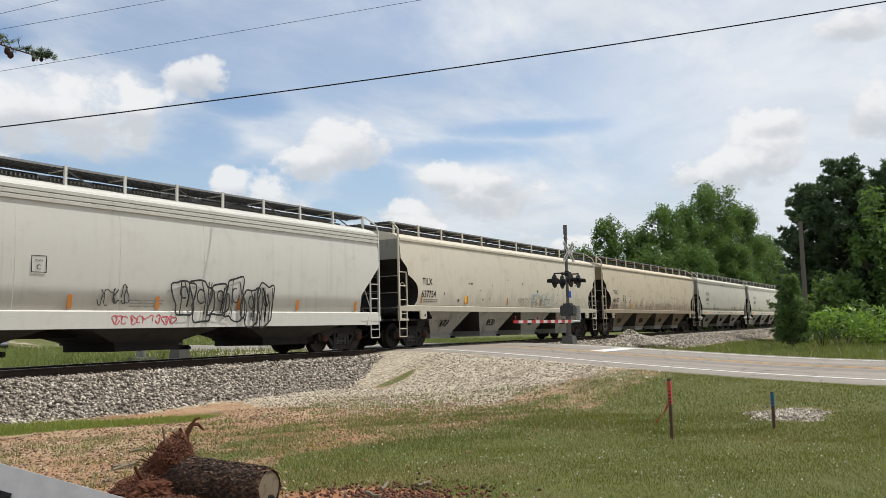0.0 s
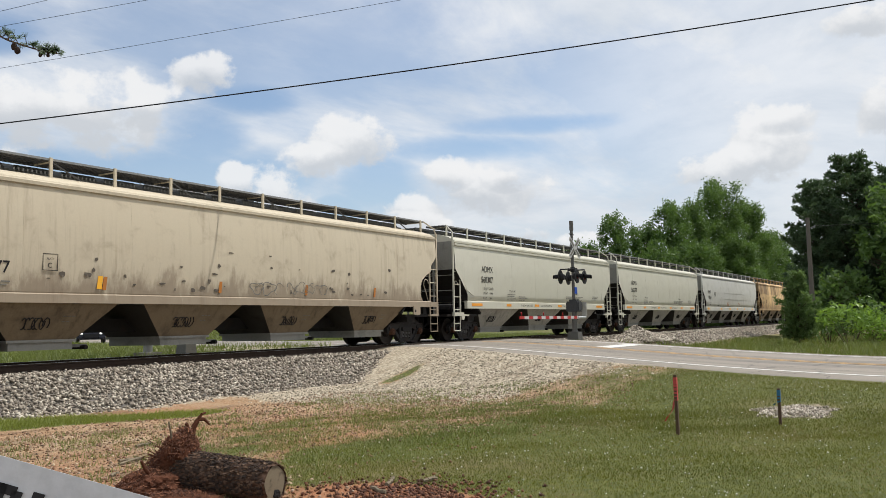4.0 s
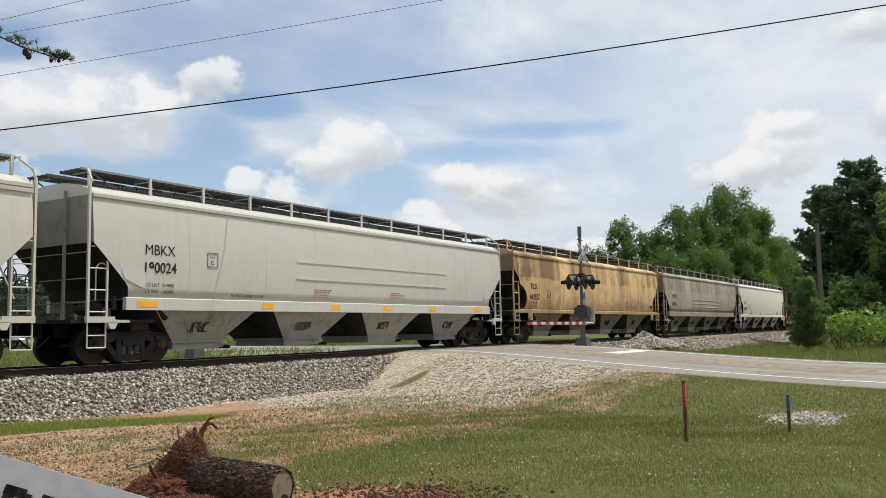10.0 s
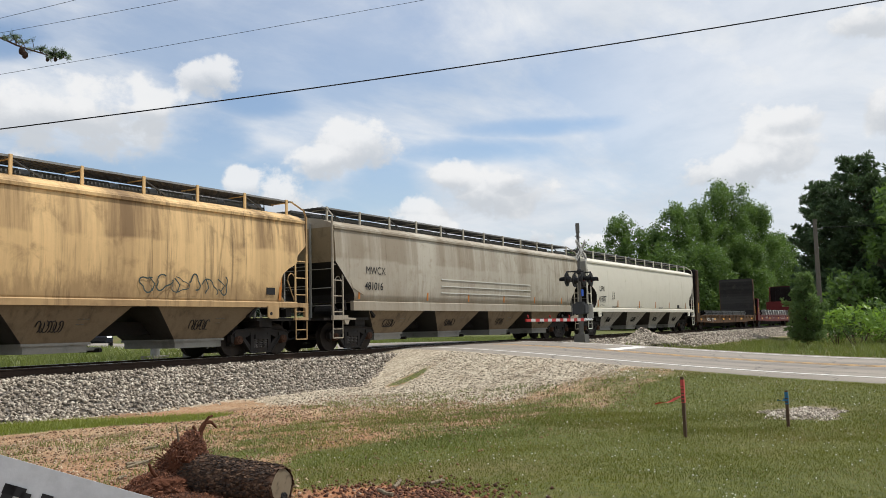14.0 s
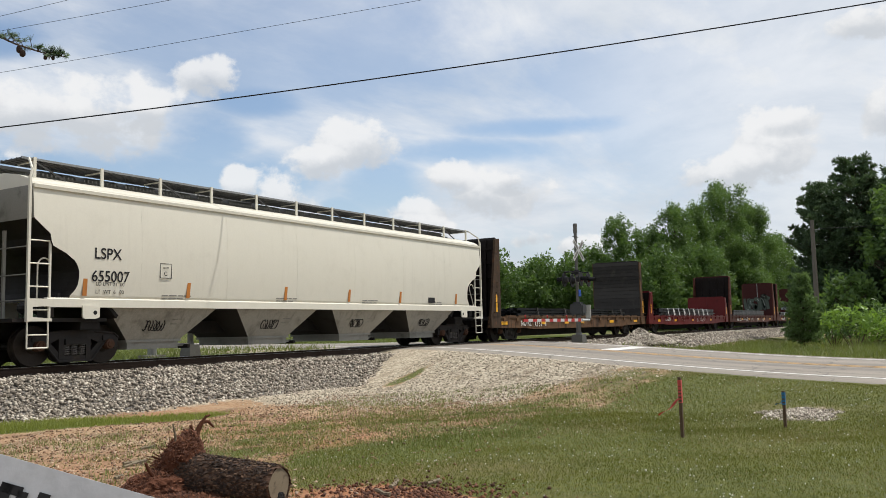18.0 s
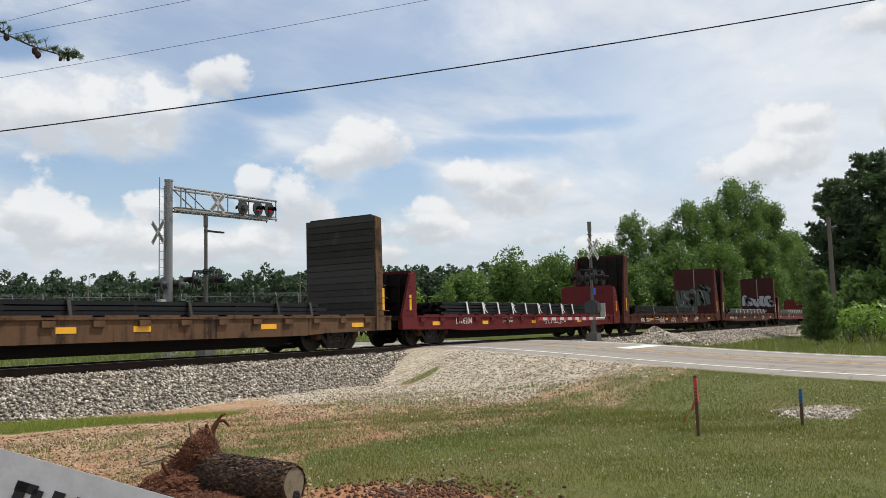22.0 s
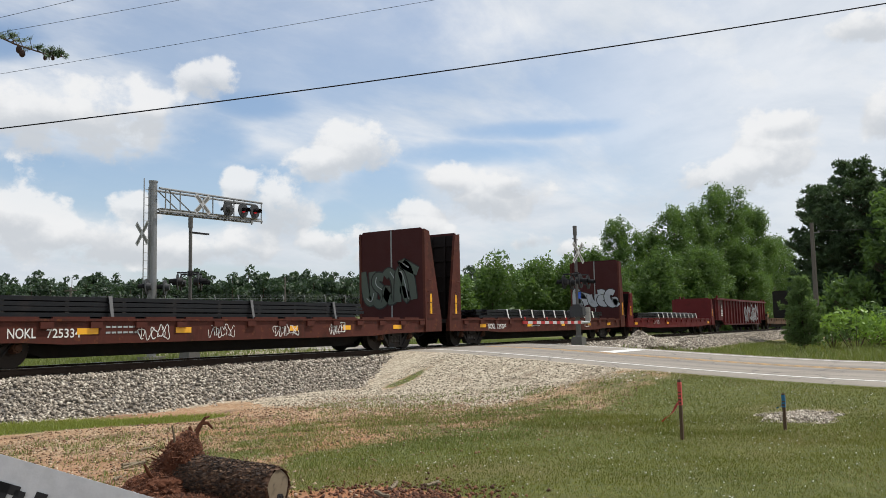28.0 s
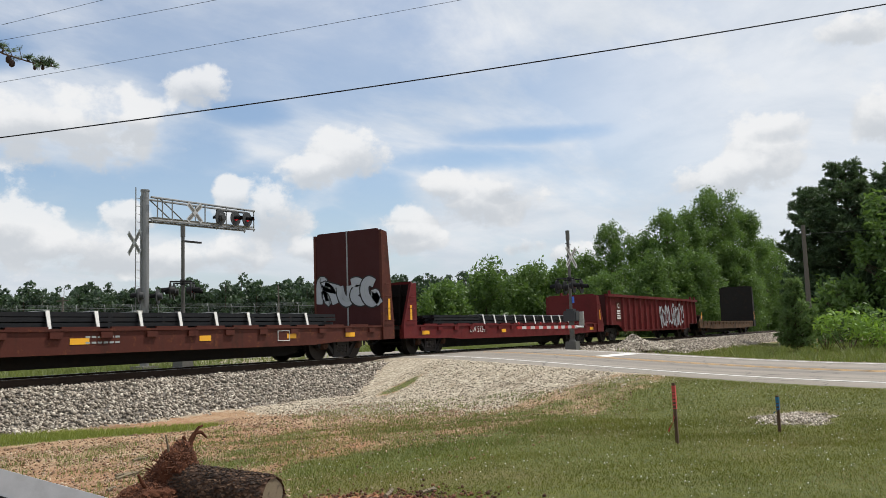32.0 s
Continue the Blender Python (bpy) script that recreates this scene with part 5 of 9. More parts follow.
def small_print(car, x, z, w, lines, gap=0.085, mat=None):
    """Lines of writing too small to read, as bars."""
    rnd = random.Random(int(x * 100))
    bm = bm_new()
    gap *= 0.9
    for k in range(lines):
        zz = z - gap * k
        u = x
        while u < x + w * rnd.uniform(0.75, 1.0):
            d = rnd.uniform(0.12, 0.3)
            box(bm, u, u + d * 0.85, side_y(zz) - 0.002, side_y(zz) + 0.004, zz, zz + gap * 0.33)
            u += d
    part("small_print", bm, mat or M["letter_faint"], car, "lines of tiny stencilled print")


def marks(car, name, number, x, z, size, mat="letter_black", data=True, gap=1.45):
    for kind, text, at_x, at_z, label in (("reporting_mark", name, x, z, "stencilled car letters"), ("car_number", number, x - 0.05, z - size * gap, "stencilled car number")):
        lean = -math.degrees(math.atan2(side_y(at_z + 0.7 * size) - side_y(at_z), 0.7 * size))
        words(kind, text, size, (at_x, side_y(at_z) - 0.002, at_z), car, M[mat], 0.95, label, tilt=lean)
    if data:
        words("reporting_mark", name, 0.21, (0.80, -0.60, 3.55), car, M[mat], 0.95, "car letters on the end wall", "front")
        words("car_number", number, 0.21, (0.80, -0.56, 3.28), car, M[mat], 0.95, "car number on the end wall", "front")


def tag_scrawl(car, x0, x1, z0, z1, mat, width, seed, y=None, loops=9, label="sprayed graffiti scrawl"):
    """An unreadable run of sprayed loops."""
    rnd = random.Random(seed)
    bm = bm_new()
    w = (x1 - x0) / loops
    for k in range(loops):
        cx = x0 + w * (k + 0.5)
        cz = (z0 + z1) / 2 + rnd.uniform(-0.1, 0.1) * (z1 - z0)
        rx, rz = w * rnd.uniform(0.35, 0.62), (z1 - z0) * rnd.uniform(0.32, 0.52)
        a0, turn = rnd.uniform(0, 6.28), rnd.choice((-1, 1)) * rnd.uniform(3.5, 6.5)
        sq = rnd.uniform(-0.4, 0.4)
        pts = []
        for i in range(22):
            a = a0 + turn * i / 21
            r = 1 + 0.25 * math.sin(3 * a + k)
            pts.append((cx + rx * r * math.cos(a) + sq * rx * math.sin(a), cz + rz * r * math.sin(a)))
        yy = y if y is not None else min(side_y(z0), side_y((z0 + z1) / 2), side_y(z1)) - 0.004 - 0.0006 * k
        ribbon(bm, pts, width * rnd.uniform(0.7, 1.2), yy)
        if rnd.random() < 0.6:
            u = cx + rnd.uniform(-0.3, 0.3) * w
            ribbon(bm, [(u, z0 + rnd.uniform(0, 0.2) * (z1 - z0)), (u + rnd.uniform(-0.2, 0.3) * w, cz), (u + rnd.uniform(-0.3, 0.5) * w, z1 - rnd.uniform(0, 0.2) * (z1 - z0))], width, yy - 0.0003)
    return tagged(part("graffiti", bm, mat, car, label), kind="stuff")


STROKES = {
    "F": (((0.1, 0), (0.15, 1), (0.75, 1.02)), ((0.12, 0.55), (0.6, 0.58))),
    "u": (((0.1, 0.62), (0.12, 0.12), (0.4, 0.0), (0.62, 0.15), (0.66, 0.62), (0.72, 0.0)),),
    "c": (((0.68, 0.58), (0.35, 0.66), (0.1, 0.35), (0.3, 0.02), (0.7, 0.06)),),
    "k": (((0.12, 0), (0.15, 1.0)), ((0.75, 0.68), (0.16, 0.36), (0.8, 0.0))),
    "P": (((0.1, 0), (0.16, 1), (0.6, 0.98), (0.72, 0.74), (0.5, 0.5), (0.14, 0.48)),),
    "r": (((0.14, 0), (0.16, 0.62)), ((0.16, 0.45), (0.4, 0.64), (0.62, 0.6))),
    "o": (((0.4, 0.62), (0.12, 0.42), (0.2, 0.06), (0.5, 0.0), (0.68, 0.3), (0.4, 0.62)),),
    "B": (((0.12, 0), (0.16, 1), (0.6, 0.92), (0.62, 0.62), (0.2, 0.52), (0.7, 0.42), (0.66, 0.06), (0.12, 0.0)),),
    "!": (((0.3, 1.05), (0.28, 0.3)), ((0.27, 0.1), (0.28, 0.04)))}


def plate_letter(car, x, z, size=0.15):
    """A clearance letter in its thin stencilled frame."""
    words("plate_letter", "C", size, (x, side_y(z) - 0.004, z), car, M["letter_black"])
    words("plate_letter", "PLATE", size * 0.42, (x - 0.03, side_y(z + 0.18) - 0.004, z + 0.17), car, M["letter_black"])
    rim = bm_new()
    y = side_y(z) - 0.004
    corners = [(x - 0.11, z - 0.06), (x + 0.24, z - 0.06), (x + 0.24, z + 0.30), (x - 0.11, z + 0.30), (x - 0.11, z - 0.06)]
    bent_tube(rim, [(u, y, v) for u, v in corners], 0.009, 4)
    part("stencil_frame", rim, M["letter_black"], car, "thin black stencilled frame")


def handwriting(car, text, x, z, size, mat, width):
    """Hand-drawn letters in thin strokes on a car's near side."""
    bm = bm_new()
    for k, letter in enumerate(text):
        for stroke in STROKES[letter]:
            ribbon(bm, [(x + (0.72 * k + u * 0.8) * size, z + v * size) for u, v in stroke], width, min(side_y(z), side_y(z + size)) - 0.006)
    return part("handwriting", bm, mat, car, "thin hand-drawn lettering")


def block_letters(car, x0, x1, z0, z1, mat, y, seed, count=6):
    """Bold outlined graffiti letters that cannot be read."""
    rnd = random.Random(seed)
    bm = bm_new()
    w = (x1 - x0) / count
    for k in range(count):
        cx, h = x0 + w * (k + 0.5), (z1 - z0) * rnd.uniform(0.30, 0.46)
        cz = (z0 + z1) / 2 + rnd.uniform(-0.08, 0.08) * (z1 - z0) + (0.12 if k in (0, 2) else 0)
        lean, half = rnd.uniform(-0.1, 0.22), w * rnd.uniform(0.50, 0.66)
        ring = []
        for i in range(29):
            a = 2 * math.pi * i / 28
            c, d = math.cos(a), math.sin(a)
            r = 1 + 0.14 * math.sin(3 * a + k * 1.3) + 0.10 * math.sin(5 * a + k)
            px, pz = half * r * math.copysign(abs(c) ** 0.6, c), h * r * math.copysign(abs(d) ** 0.6, d)
            ring.append((cx + px + lean * pz, cz + pz))
        ribbon(bm, ring, 0.05, y - 0.0006 * k)
        inner = [(cx + 0.35 * half * math.cos(a) + lean * 0.3, cz + 0.12 + 0.34 * h * math.sin(a)) for a in np.linspace(0.4 * k, 5.2 + 0.4 * k, 14)]
        ribbon(bm, inner, 0.04, y - 0.0006 * k - 0.0003)
        for q in range(3 + 3 * (k >= count - 2)):
            u = cx + rnd.uniform(-0.8, 0.8) * half
            ribbon(bm, [(u, cz - h * rnd.uniform(0.5, 1.0)), (u + 0.08, cz), (u + rnd.uniform(-0.05, 0.2), cz + h * rnd.uniform(0.4, 1.0))], rnd.uniform(0.025, 0.055), y - 0.0006 * k - 0.0005)
    return tagged(part("graffiti", bm, mat, car, "bold black sprayed graffiti letters"), kind="stuff")


def build_hoppers():
    # A: pale grey with a deep sill and black graffiti
    a = hopper_car(4.6, 20.0, "pale_grey", "pale grey covered hopper car with black graffiti", sill=(0.86, 1.25), ribs=3, bays=3, drop=1, lower="black_iron")
    block_letters(a, 10.3, 13.9, 0.86, 2.15, M["spray_black"], -1.63, 3)
    tag_scrawl(a, 8.0, 8.95, 1.42, 1.85, M["spray_black"], 0.03, 4, loops=4)
    tag_scrawl(a, 8.5, 10.4, 0.97, 1.17, M["spray_red"], 0.028, 5, y=-1.572, loops=8, label="pink-red sprayed scrawl")
    for x in (7.3, 9.75, 12.55, 15.0, 17.9):
        plate("reflector", a, x, x + 0.12, 1.32, 1.72, M["brown_mark"], side_y(1.5) - 0.004, "orange upright reflector", 0.04)
    plate_letter(a, 6.52, 2.16)
    small_print(a, 9.0, 1.52, 1.0, 3)
    small_print(a, 7.4, 1.08, 1.3, 2)
    words("car_number", "3", 0.42, (4.85, side_y(2.1) - 0.004, 2.05), a, M["letter_black"])
    # B and C: cream and beige
    b = hopper_car(24.6, 20.5, "cream", "cream covered hopper car with grey dirt streaks", bays=4, rounded_end=True, lower="cream", sill=(1.33, 1.52))
    marks(b, "TILX", "637754", 2.05, 2.33, 0.36, gap=1.3)
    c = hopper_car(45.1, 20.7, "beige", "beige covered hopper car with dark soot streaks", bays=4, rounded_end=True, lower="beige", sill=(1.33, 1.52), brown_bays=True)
    marks(c, "TILX", "641177", 2.17, 2.42, 0.36, gap=1.3)
    words("weight_data", "LD LMT 219800", 0.125, (2.1, side_y(1.85) - 0.004, 1.78), c, M["letter_black"])
    words("weight_data", "LT WT   66100", 0.125, (2.1, side_y(1.7) - 0.004, 1.61), c, M["letter_black"])
    for car, length in ((b, 20.5), (c, 20.7)):
        for x in (1.95, 5.4, 9.0, 12.5, 16.0):
            plate("reflector", car, x, x + 0.10, 1.64, 2.25 if x < 2 else 2.05, M["brown_mark"], side_y(1.8) - 0.004, "orange upright reflector", 0.05)
        plate("reflector", car, 5.25, 5.38, 1.66, 2.12, M["yellow_mark"], side_y(1.8) - 0.005, "yellow upright reflector", 0.06)
        small_print(car, 2.15, 1.76, 1.0, 2)
        tag_scrawl(car, 10.2, 13.5, 1.66, 2.0, M["letter_faint"], 0.02, 21, loops=7, label="faded scrawl")
    tag_scrawl(b, 11.6, 14.2, 1.66, 2.25, M["spray_teal"], 0.05, 77, loops=5, label="faded teal scrawl")
    rnd = random.Random(5)
    for car, n in ((b, 26), (c, 40)):
        marks_bm = bm_new()
        for k in range(n):
            x, z = rnd.uniform(3.5, 17.5), 1.7 + 1.1 * rnd.random() ** 2
            w, h = rnd.uniform(0.02, 0.14), rnd.uniform(0.02, 0.09)
            pts = [(x + w * rnd.uniform(0.5, 1.0) * math.cos(q), side_y(z, 0.010), z + h * rnd.uniform(0.4, 1.0) * math.sin(q)) for q in np.linspace(0, 5.6, 8)]
            marks_bm.faces.new([marks_bm.verts.new(p) for p in pts])
        tagged(part("scuffs", marks_bm, M["scuff"], car, "scattered dark scuffs"), kind="stuff")
    # D and E: grey-green twins
    for place, number in ((65.8, "560307"), (84.4, "560370")):
        d = hopper_car(place, 18.6, "grey_green", "pale grey-green covered hopper car with orange sill marks", bays=3, ribs=2)
        marks(d, "ADMX", number, 2.85, 2.80, 0.36, gap=1.2)
        for line, text in enumerate(("LD LMT  222100", "LT WT     63900", "CU FT      5612")):
            words("weight_data", text, 0.125, (3.0, side_y(2.05 - 0.2 * line) - 0.004, 2.08 - 0.2 * line), d, M["letter_black"], 1.0)
        words("warning", "WARNING", 0.12, (5.35, side_y(2.05) - 0.004, 2.02), d, M["letter_black"])
        small_print(d, 5.2, 1.90, 0.75, 4)
        small_print(d, 6.3, 1.82, 0.7, 3)
        words("warning", "WARNING", 0.12, (12.6, side_y(2.05) - 0.004, 2.02), d, M["letter_black"])
        small_print(d, 11.6, 1.90, 0.9, 3)
        small_print(d, 12.7, 1.90, 0.9, 4)
        small_print(d, 15.1, 1.95, 0.8, 3)
        for x, w in ((2.02, 0.9), (5.1, 0.45), (7.95, 0.45), (10.6, 0.45), (13.2, 0.45), (15.7, 0.85)):
            plate("reflector", d, x, x + w, 1.39, 1.50, M["orange_mark"], -1.573, "orange sill reflector")
        words("vent_notice", "VENT CAR WHEN UNLOADING", 0.105, (8.6, -1.573, 1.40), d, M["letter_black"], 0.85)
        for x in (6.5, 11.1):
            words("hammer_notice", "DO NOT HAMMER ON CAR", 0.115, (x, -1.573, 1.40), d, M["letter_black"], 0.85)
    # F: light grey
    f = hopper_car(103.0, 21.08, "light_grey", "light grey covered hopper car with yellow sill marks", bays=4)
    marks(f, "MBKX", "190024", 2.15, 2.64, 0.36, gap=1.2)
    words("weight_data", "LD LMT  217800", 0.125, (2.2, side_y(1.9) - 0.004, 1.86), f, M["letter_black"])
    words("weight_data", "LT WT     68400", 0.125, (2.2, side_y(1.75) - 0.004, 1.70), f, M["letter_black"])
    plate_letter(f, 4.25, 2.50)
    words("hammer_notice", "DO NOT HAMMER ON CAR", 0.115, (5.0, side_y(1.68) - 0.004, 1.66), f, M["letter_black"], 0.85)
    for x, w in ((1.98, 0.6), (6.2, 0.45), (9.2, 0.45), (12.0, 0.45), (14.8, 0.45), (18.1, 0.6)):
        plate("reflector", f, x, x + w, 1.37, 1.52, M["yellow_mark"], -1.573, "yellow sill reflector")
    bm = bm_new()
    for z in (2.25, 2.75):
        box(bm, 7.6, 16.0, side_y(z) - 0.012, side_y(z) + 0.01, z, z + 0.035)
    part("panel_edges", bm, M["light_grey"], f, "raised edges of the side panels")
    small_print(f, 8.4, 1.95, 0.7, 4, mat=M["brown_mark"])
    small_print(f, 12.4, 1.95, 0.7, 3, mat=M["brown_mark"])
    # G: tan and filthy
    g = hopper_car(124.08, 21.09, "tan", "tan covered hopper car stained with dark soot", bays=4, rounded_end=True, lower="tan", sill=(1.36, 1.5), brown_bays=True)
    marks(g, "TILX", "642522", 2.12, 2.45, 0.36, gap=1.3)
    handwriting(g, "Fuck", 0.90, 3.20, 0.33, M["thin_marker"], 0.024)
    handwriting(g, "ProB!", 1.12, 2.80, 0.31, M["thin_marker"], 0.024)
    plate_letter(g, 4.0, 2.16)
    tag_scrawl(g, 14.4, 17.3, 1.66, 2.16, M["dark_teal"], 0.034, 9, loops=6)
    plate("notice_plate", g, 18.75, 19.1, 1.72, 1.92, M["letter_black"], side_y(1.8) - 0.006, "small black notice plate")
    plate("reflector", g, 19.25, 19.35, 1.56, 2.35, M["brown_mark"], side_y(1.8) - 0.004, "brown upright reflector", 0.06)
    plate("reflector", g, 2.0, 2.1, 1.56, 2.4, M["brown_mark"], side_y(1.8) - 0.004, "brown upright reflector", 0.06)
    words("weight_data", "LD LMT 216300", 0.125, (2.08, side_y(1.85) - 0.004, 1.80), g, M["letter_black"])
    words("weight_data", "LT WT   65700", 0.125, (2.08, side_y(1.7) - 0.004, 1.62), g, M["letter_black"])
    # H: dirty grey
    h = hopper_car(145.17, 20.9, "dirty_grey", "grimy grey covered hopper car with brown stains", bays=4, lower="dirty_grey", brown_bays=True)
    marks(h, "MWCX", "481016", 2.3, 2.5, 0.36)
    bm = bm_new()
    for z in (1.95, 2.2, 2.45):
        box(bm, 7.0, 14.6, side_y(z) - 0.012, side_y(z) + 0.01, z, z + 0.04)
    part("panel_edges", bm, M["light_grey"], h, "raised pale edges of the side panels")
    for x in (1.9, 6.0, 9.0, 12.0, 15.0, 18.0):
        plate("reflector", h, x, x + 0.1, 1.66, 2.1, M["brown_mark"], side_y(1.8) - 0.004, "brown upright reflector", 0.05)
    # I: off-white
    i = hopper_car(166.07, 20.93, "white", "off-white covered hopper car with brown reflectors", bays=4, rounded_end=True, lower="bay_grime", sill=(1.30, 1.48))
    marks(i, "LSPX", "655007", 2.13, 2.42, 0.36)
    words("weight_data", "LD LMT 21  00", 0.125, (2.2, side_y(1.85) - 0.004, 1.80), i, M["letter_black"])
    words("weight_data", "LT  WT  6   00", 0.125, (2.2, side_y(1.7) - 0.004, 1.62), i, M["letter_black"])
    plate_letter(i, 4.12, 2.10)
    plate_letter(c, 4.0, 2.10)
    for x in (1.86, 4.85, 8.5, 11.5, 14.4, 18.2):
        plate("reflector", i, x, x + 0.11, 1.56, 2.45 if x < 3 else 1.98, M["brown_mark"], side_y(1.8) - 0.004, "brown upright reflector", 0.05)
    tag = bm_new()
    box(tag, 16.3, 16.75, side_y(1.65) - 0.006, side_y(1.65), 1.58, 1.78)
    part("notice_plate", tag, M["letter_black"], i, "small black notice plate")
    for k in range(4):
        x = 4.1 + k * 4.1
        small_print(i, x, 1.60, 0.8, 2)


build_hoppers()


# red taken almost to black: the outer faces' shade is in the colour
M["dark_back"] = surface("shaded_red_back", (0.011, 0.0075, 0.007), 0.8, dirt=0.5, dirt_color=(0.015, 0.01, 0.009), bump=0.08)


def bulkhead(car, x_inner, s, height, paint, board, posts, planks=False, label="", graffiti=None, base=0.92, inside="dark_back"):
    """A flat car's end wall. s = 1: it stands at the leading end, so its flat inner face looks along +x."""
    w = 1.48
    top = height
    bm = bm_new()
    cut = 0.16
    out = -s
    pts = [(-w, 1.08), (w, 1.08), (w, top - cut), (w - cut, top), (-w + cut, top), (-w, top - cut)]
    a = [bm.verts.new((x_inner, y, z)) for y, z in pts]
    b = [bm.verts.new((x_inner + 0.07 * out, y, z)) for y, z in pts]
    bm.faces.new(a)
    bm.faces.new(b[::-1])
    for i in range(len(a)):
        j = (i + 1) % len(a)
        bm.faces.new((a[i], a[j], b[j], b[i]))
    wall = part("bulkhead", bm, M[board], car, label)
    bm = bm_new()
    box(bm, min(x_inner + 0.07 * out, x_inner + 0.08 * out), max(x_inner + 0.07 * out, x_inner + 0.08 * out), -w + 0.06, w - 0.06, 1.1, top - 0.1)
    part("back_sheet", bm, M[inside], wall, "outer sheet with its shade in dark red")
    if planks:
        n = 15
        for k in range(n):
            p = bm_new()
            z = 1.1 + (top - 1.15) * k / n
            d = (top - 1.15) / n
            jog = 0.012 * ((k * 7) % 3)
            box(p, min(x_inner, x_inner + (0.05 + jog) * s), max(x_inner, x_inner + (0.05 + jog) * s), -w + 0.01, w - 0.01, z + 0.008, z + d - 0.008)
            part("plank", p, M["plank"], wall)
    else:
        seam = bm_new()
        box(seam, min(x_inner, x_inner + 0.012 * s), max(x_inner, x_inner + 0.012 * s), -0.03, 0.03, 1.1, top - 0.02)
        part("seam", seam, M["galvanised"] if graffiti else M[board], wall, "pale upright seam")
    for side in (-1, 1):
        p = bm_new()
        y0, y1 = sorted((side * 1.42, side * 1.52))
        prism(p, [(x_inner + 0.02 * s, 0.60), (x_inner + base * out, 0.60), (x_inner + base * out, 1.1), (x_inner + 0.32 * out, top - 0.12), (x_inner + 0.02 * s, top - 0.06)], y0, y1)
        part("side_brace", p, M[posts], wall, "tapering side brace")
        for k in range(4):
            grab = bm_new()
            z = 1.25 + 0.42 * k
            reach = 0.62 - 0.1 * k
            rod(grab, [(x_inner + 0.12 * out, side * 1.52, z), (x_inner + 0.12 * out, side * 1.58, z), (x_inner + reach * out, side * 1.58, z), (x_inner + reach * out, side * 1.52, z)], 0.014, 5)
            if z < top - 0.3:
                part("grab_iron", grab, M[posts], wall, "thin grab iron")
            else:
                grab.free()
        mark = bm_new()
        ym = sorted((side * 1.52, side * 1.528))
        box(mark, min(x_inner + 0.3 * out, x_inner + 0.42 * out), max(x_inner + 0.3 * out, x_inner + 0.42 * out), ym[0], ym[1], 1.25, 1.25 + (0.75 if top > 3 else 0.55))
        part("yellow_mark", mark, M["yellow_mark"], wall, "upright yellow reflector")
    for y in (-0.9, -0.3, 0.3, 0.9):
        r = bm_new()
        prism(r, [(x_inner + 0.07 * out, 1.0), (x_inner + 0.24 * out, 1.0), (x_inner + 0.16 * out, top - 0.1), (x_inner + 0.07 * out, top - 0.1)], y - 0.05, y + 0.05)
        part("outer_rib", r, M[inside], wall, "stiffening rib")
    for z in (1.6, 2.2, 2.8, 3.4, 4.0):
        if z < top - 0.2:
            r = bm_new()
            box(r, min(x_inner + 0.07 * out, x_inner + 0.15 * out), max(x_inner + 0.07 * out, x_inner + 0.15 * out), -1.36, 1.36, z - 0.04, z + 0.04)
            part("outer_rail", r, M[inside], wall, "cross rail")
    return wall


def flat_car(place, length, paint, label, lead, trail, load, back=1.15, truck=2.75):
    car = thing("bulkhead_flat_car", pose(place, TRACK_Y, 0), label, "flat car", "cars of the train")
    TRAIN.append((car, place))
    bm = bm_new()
    e = 0.28
    box(bm, e, length - e, -1.40, 1.40, 0.93, 1.05)
    part("deck", bm, M["plank"], car, "dark timber deck")
    for side in (-1, 1):
        bm = bm_new()
        y0, y1 = sorted((side * 1.34, side * 1.45))
        prism(bm, [(e, 0.60), (3.6, 0.56), (4.6, 0.50), (length - 4.6, 0.50), (length - 3.6, 0.56), (length - e, 0.60), (length - e, 1.07), (e, 1.07)], y0, y1)
        sill = part("side_sill", bm, M[paint], car, "deep steel side sill")
        lip = bm_new()
        box(lip, e, length - e, min(side * 1.45, side * 1.49), max(side * 1.45, side * 1.49), 1.02, 1.075)
        part("sill_lip", lip, M[paint], sill)
        pocket = bm_new()
        box(pocket, -0.16, 0.16, -0.06, 0.0, 0.86, 1.0)
        data = mesh_of("stake_pocket", pocket, M[paint])
        n = int((length - 3.2) / 1.22)
        for k in range(n + 1):
            share("stake_pocket", data, sill, pose(1.6 + (length - 3.2) * k / n, side * 1.45, 0, 0, 0, 0 if side < 0 else 180))
        ledge = bm_new()
        box(ledge, 0.16, (length - 3.2) / n - 0.16, -0.03, 0.03, 1.0, 1.12)
        ledge = mesh_of("edge_board", ledge, M[paint])
        for k in range(n):
            share("edge_board", ledge, sill, pose(1.6 + (length - 3.2) * k / n, side * 1.43, 0))
    bm = bm_new()
    prism(bm, [(0.35, 0.66), (3.4, 0.62), (4.7, 0.19), (length - 4.7, 0.19), (length - 3.4, 0.62), (length - 0.35, 0.66), (length - 0.35, 0.96), (0.35, 0.96)], -0.5, 0.5)
    for x in (truck, length - truck):
        box(bm, x - 0.25, x + 0.25, -1.3, 1.3, 0.78, 0.96)
    for k in range(1, 8):
        x = length * k / 8
        box(bm, x - 0.06, x + 0.06, -1.3, 1.3, 0.62, 0.96)
    part("underframe", bm, M["black_iron"], car, "fish-bellied centre sill")
    bulkhead(car, 1.15, 1, **dict(dict(base=0.86), **lead))
    bulkhead(car, length - back, -1, **dict(dict(base=back - 0.3), **trail))
    if load:
        stack(car, **load)
    add_couplers(car, length)
    add_trucks(car, (truck, length - truck))
    return car


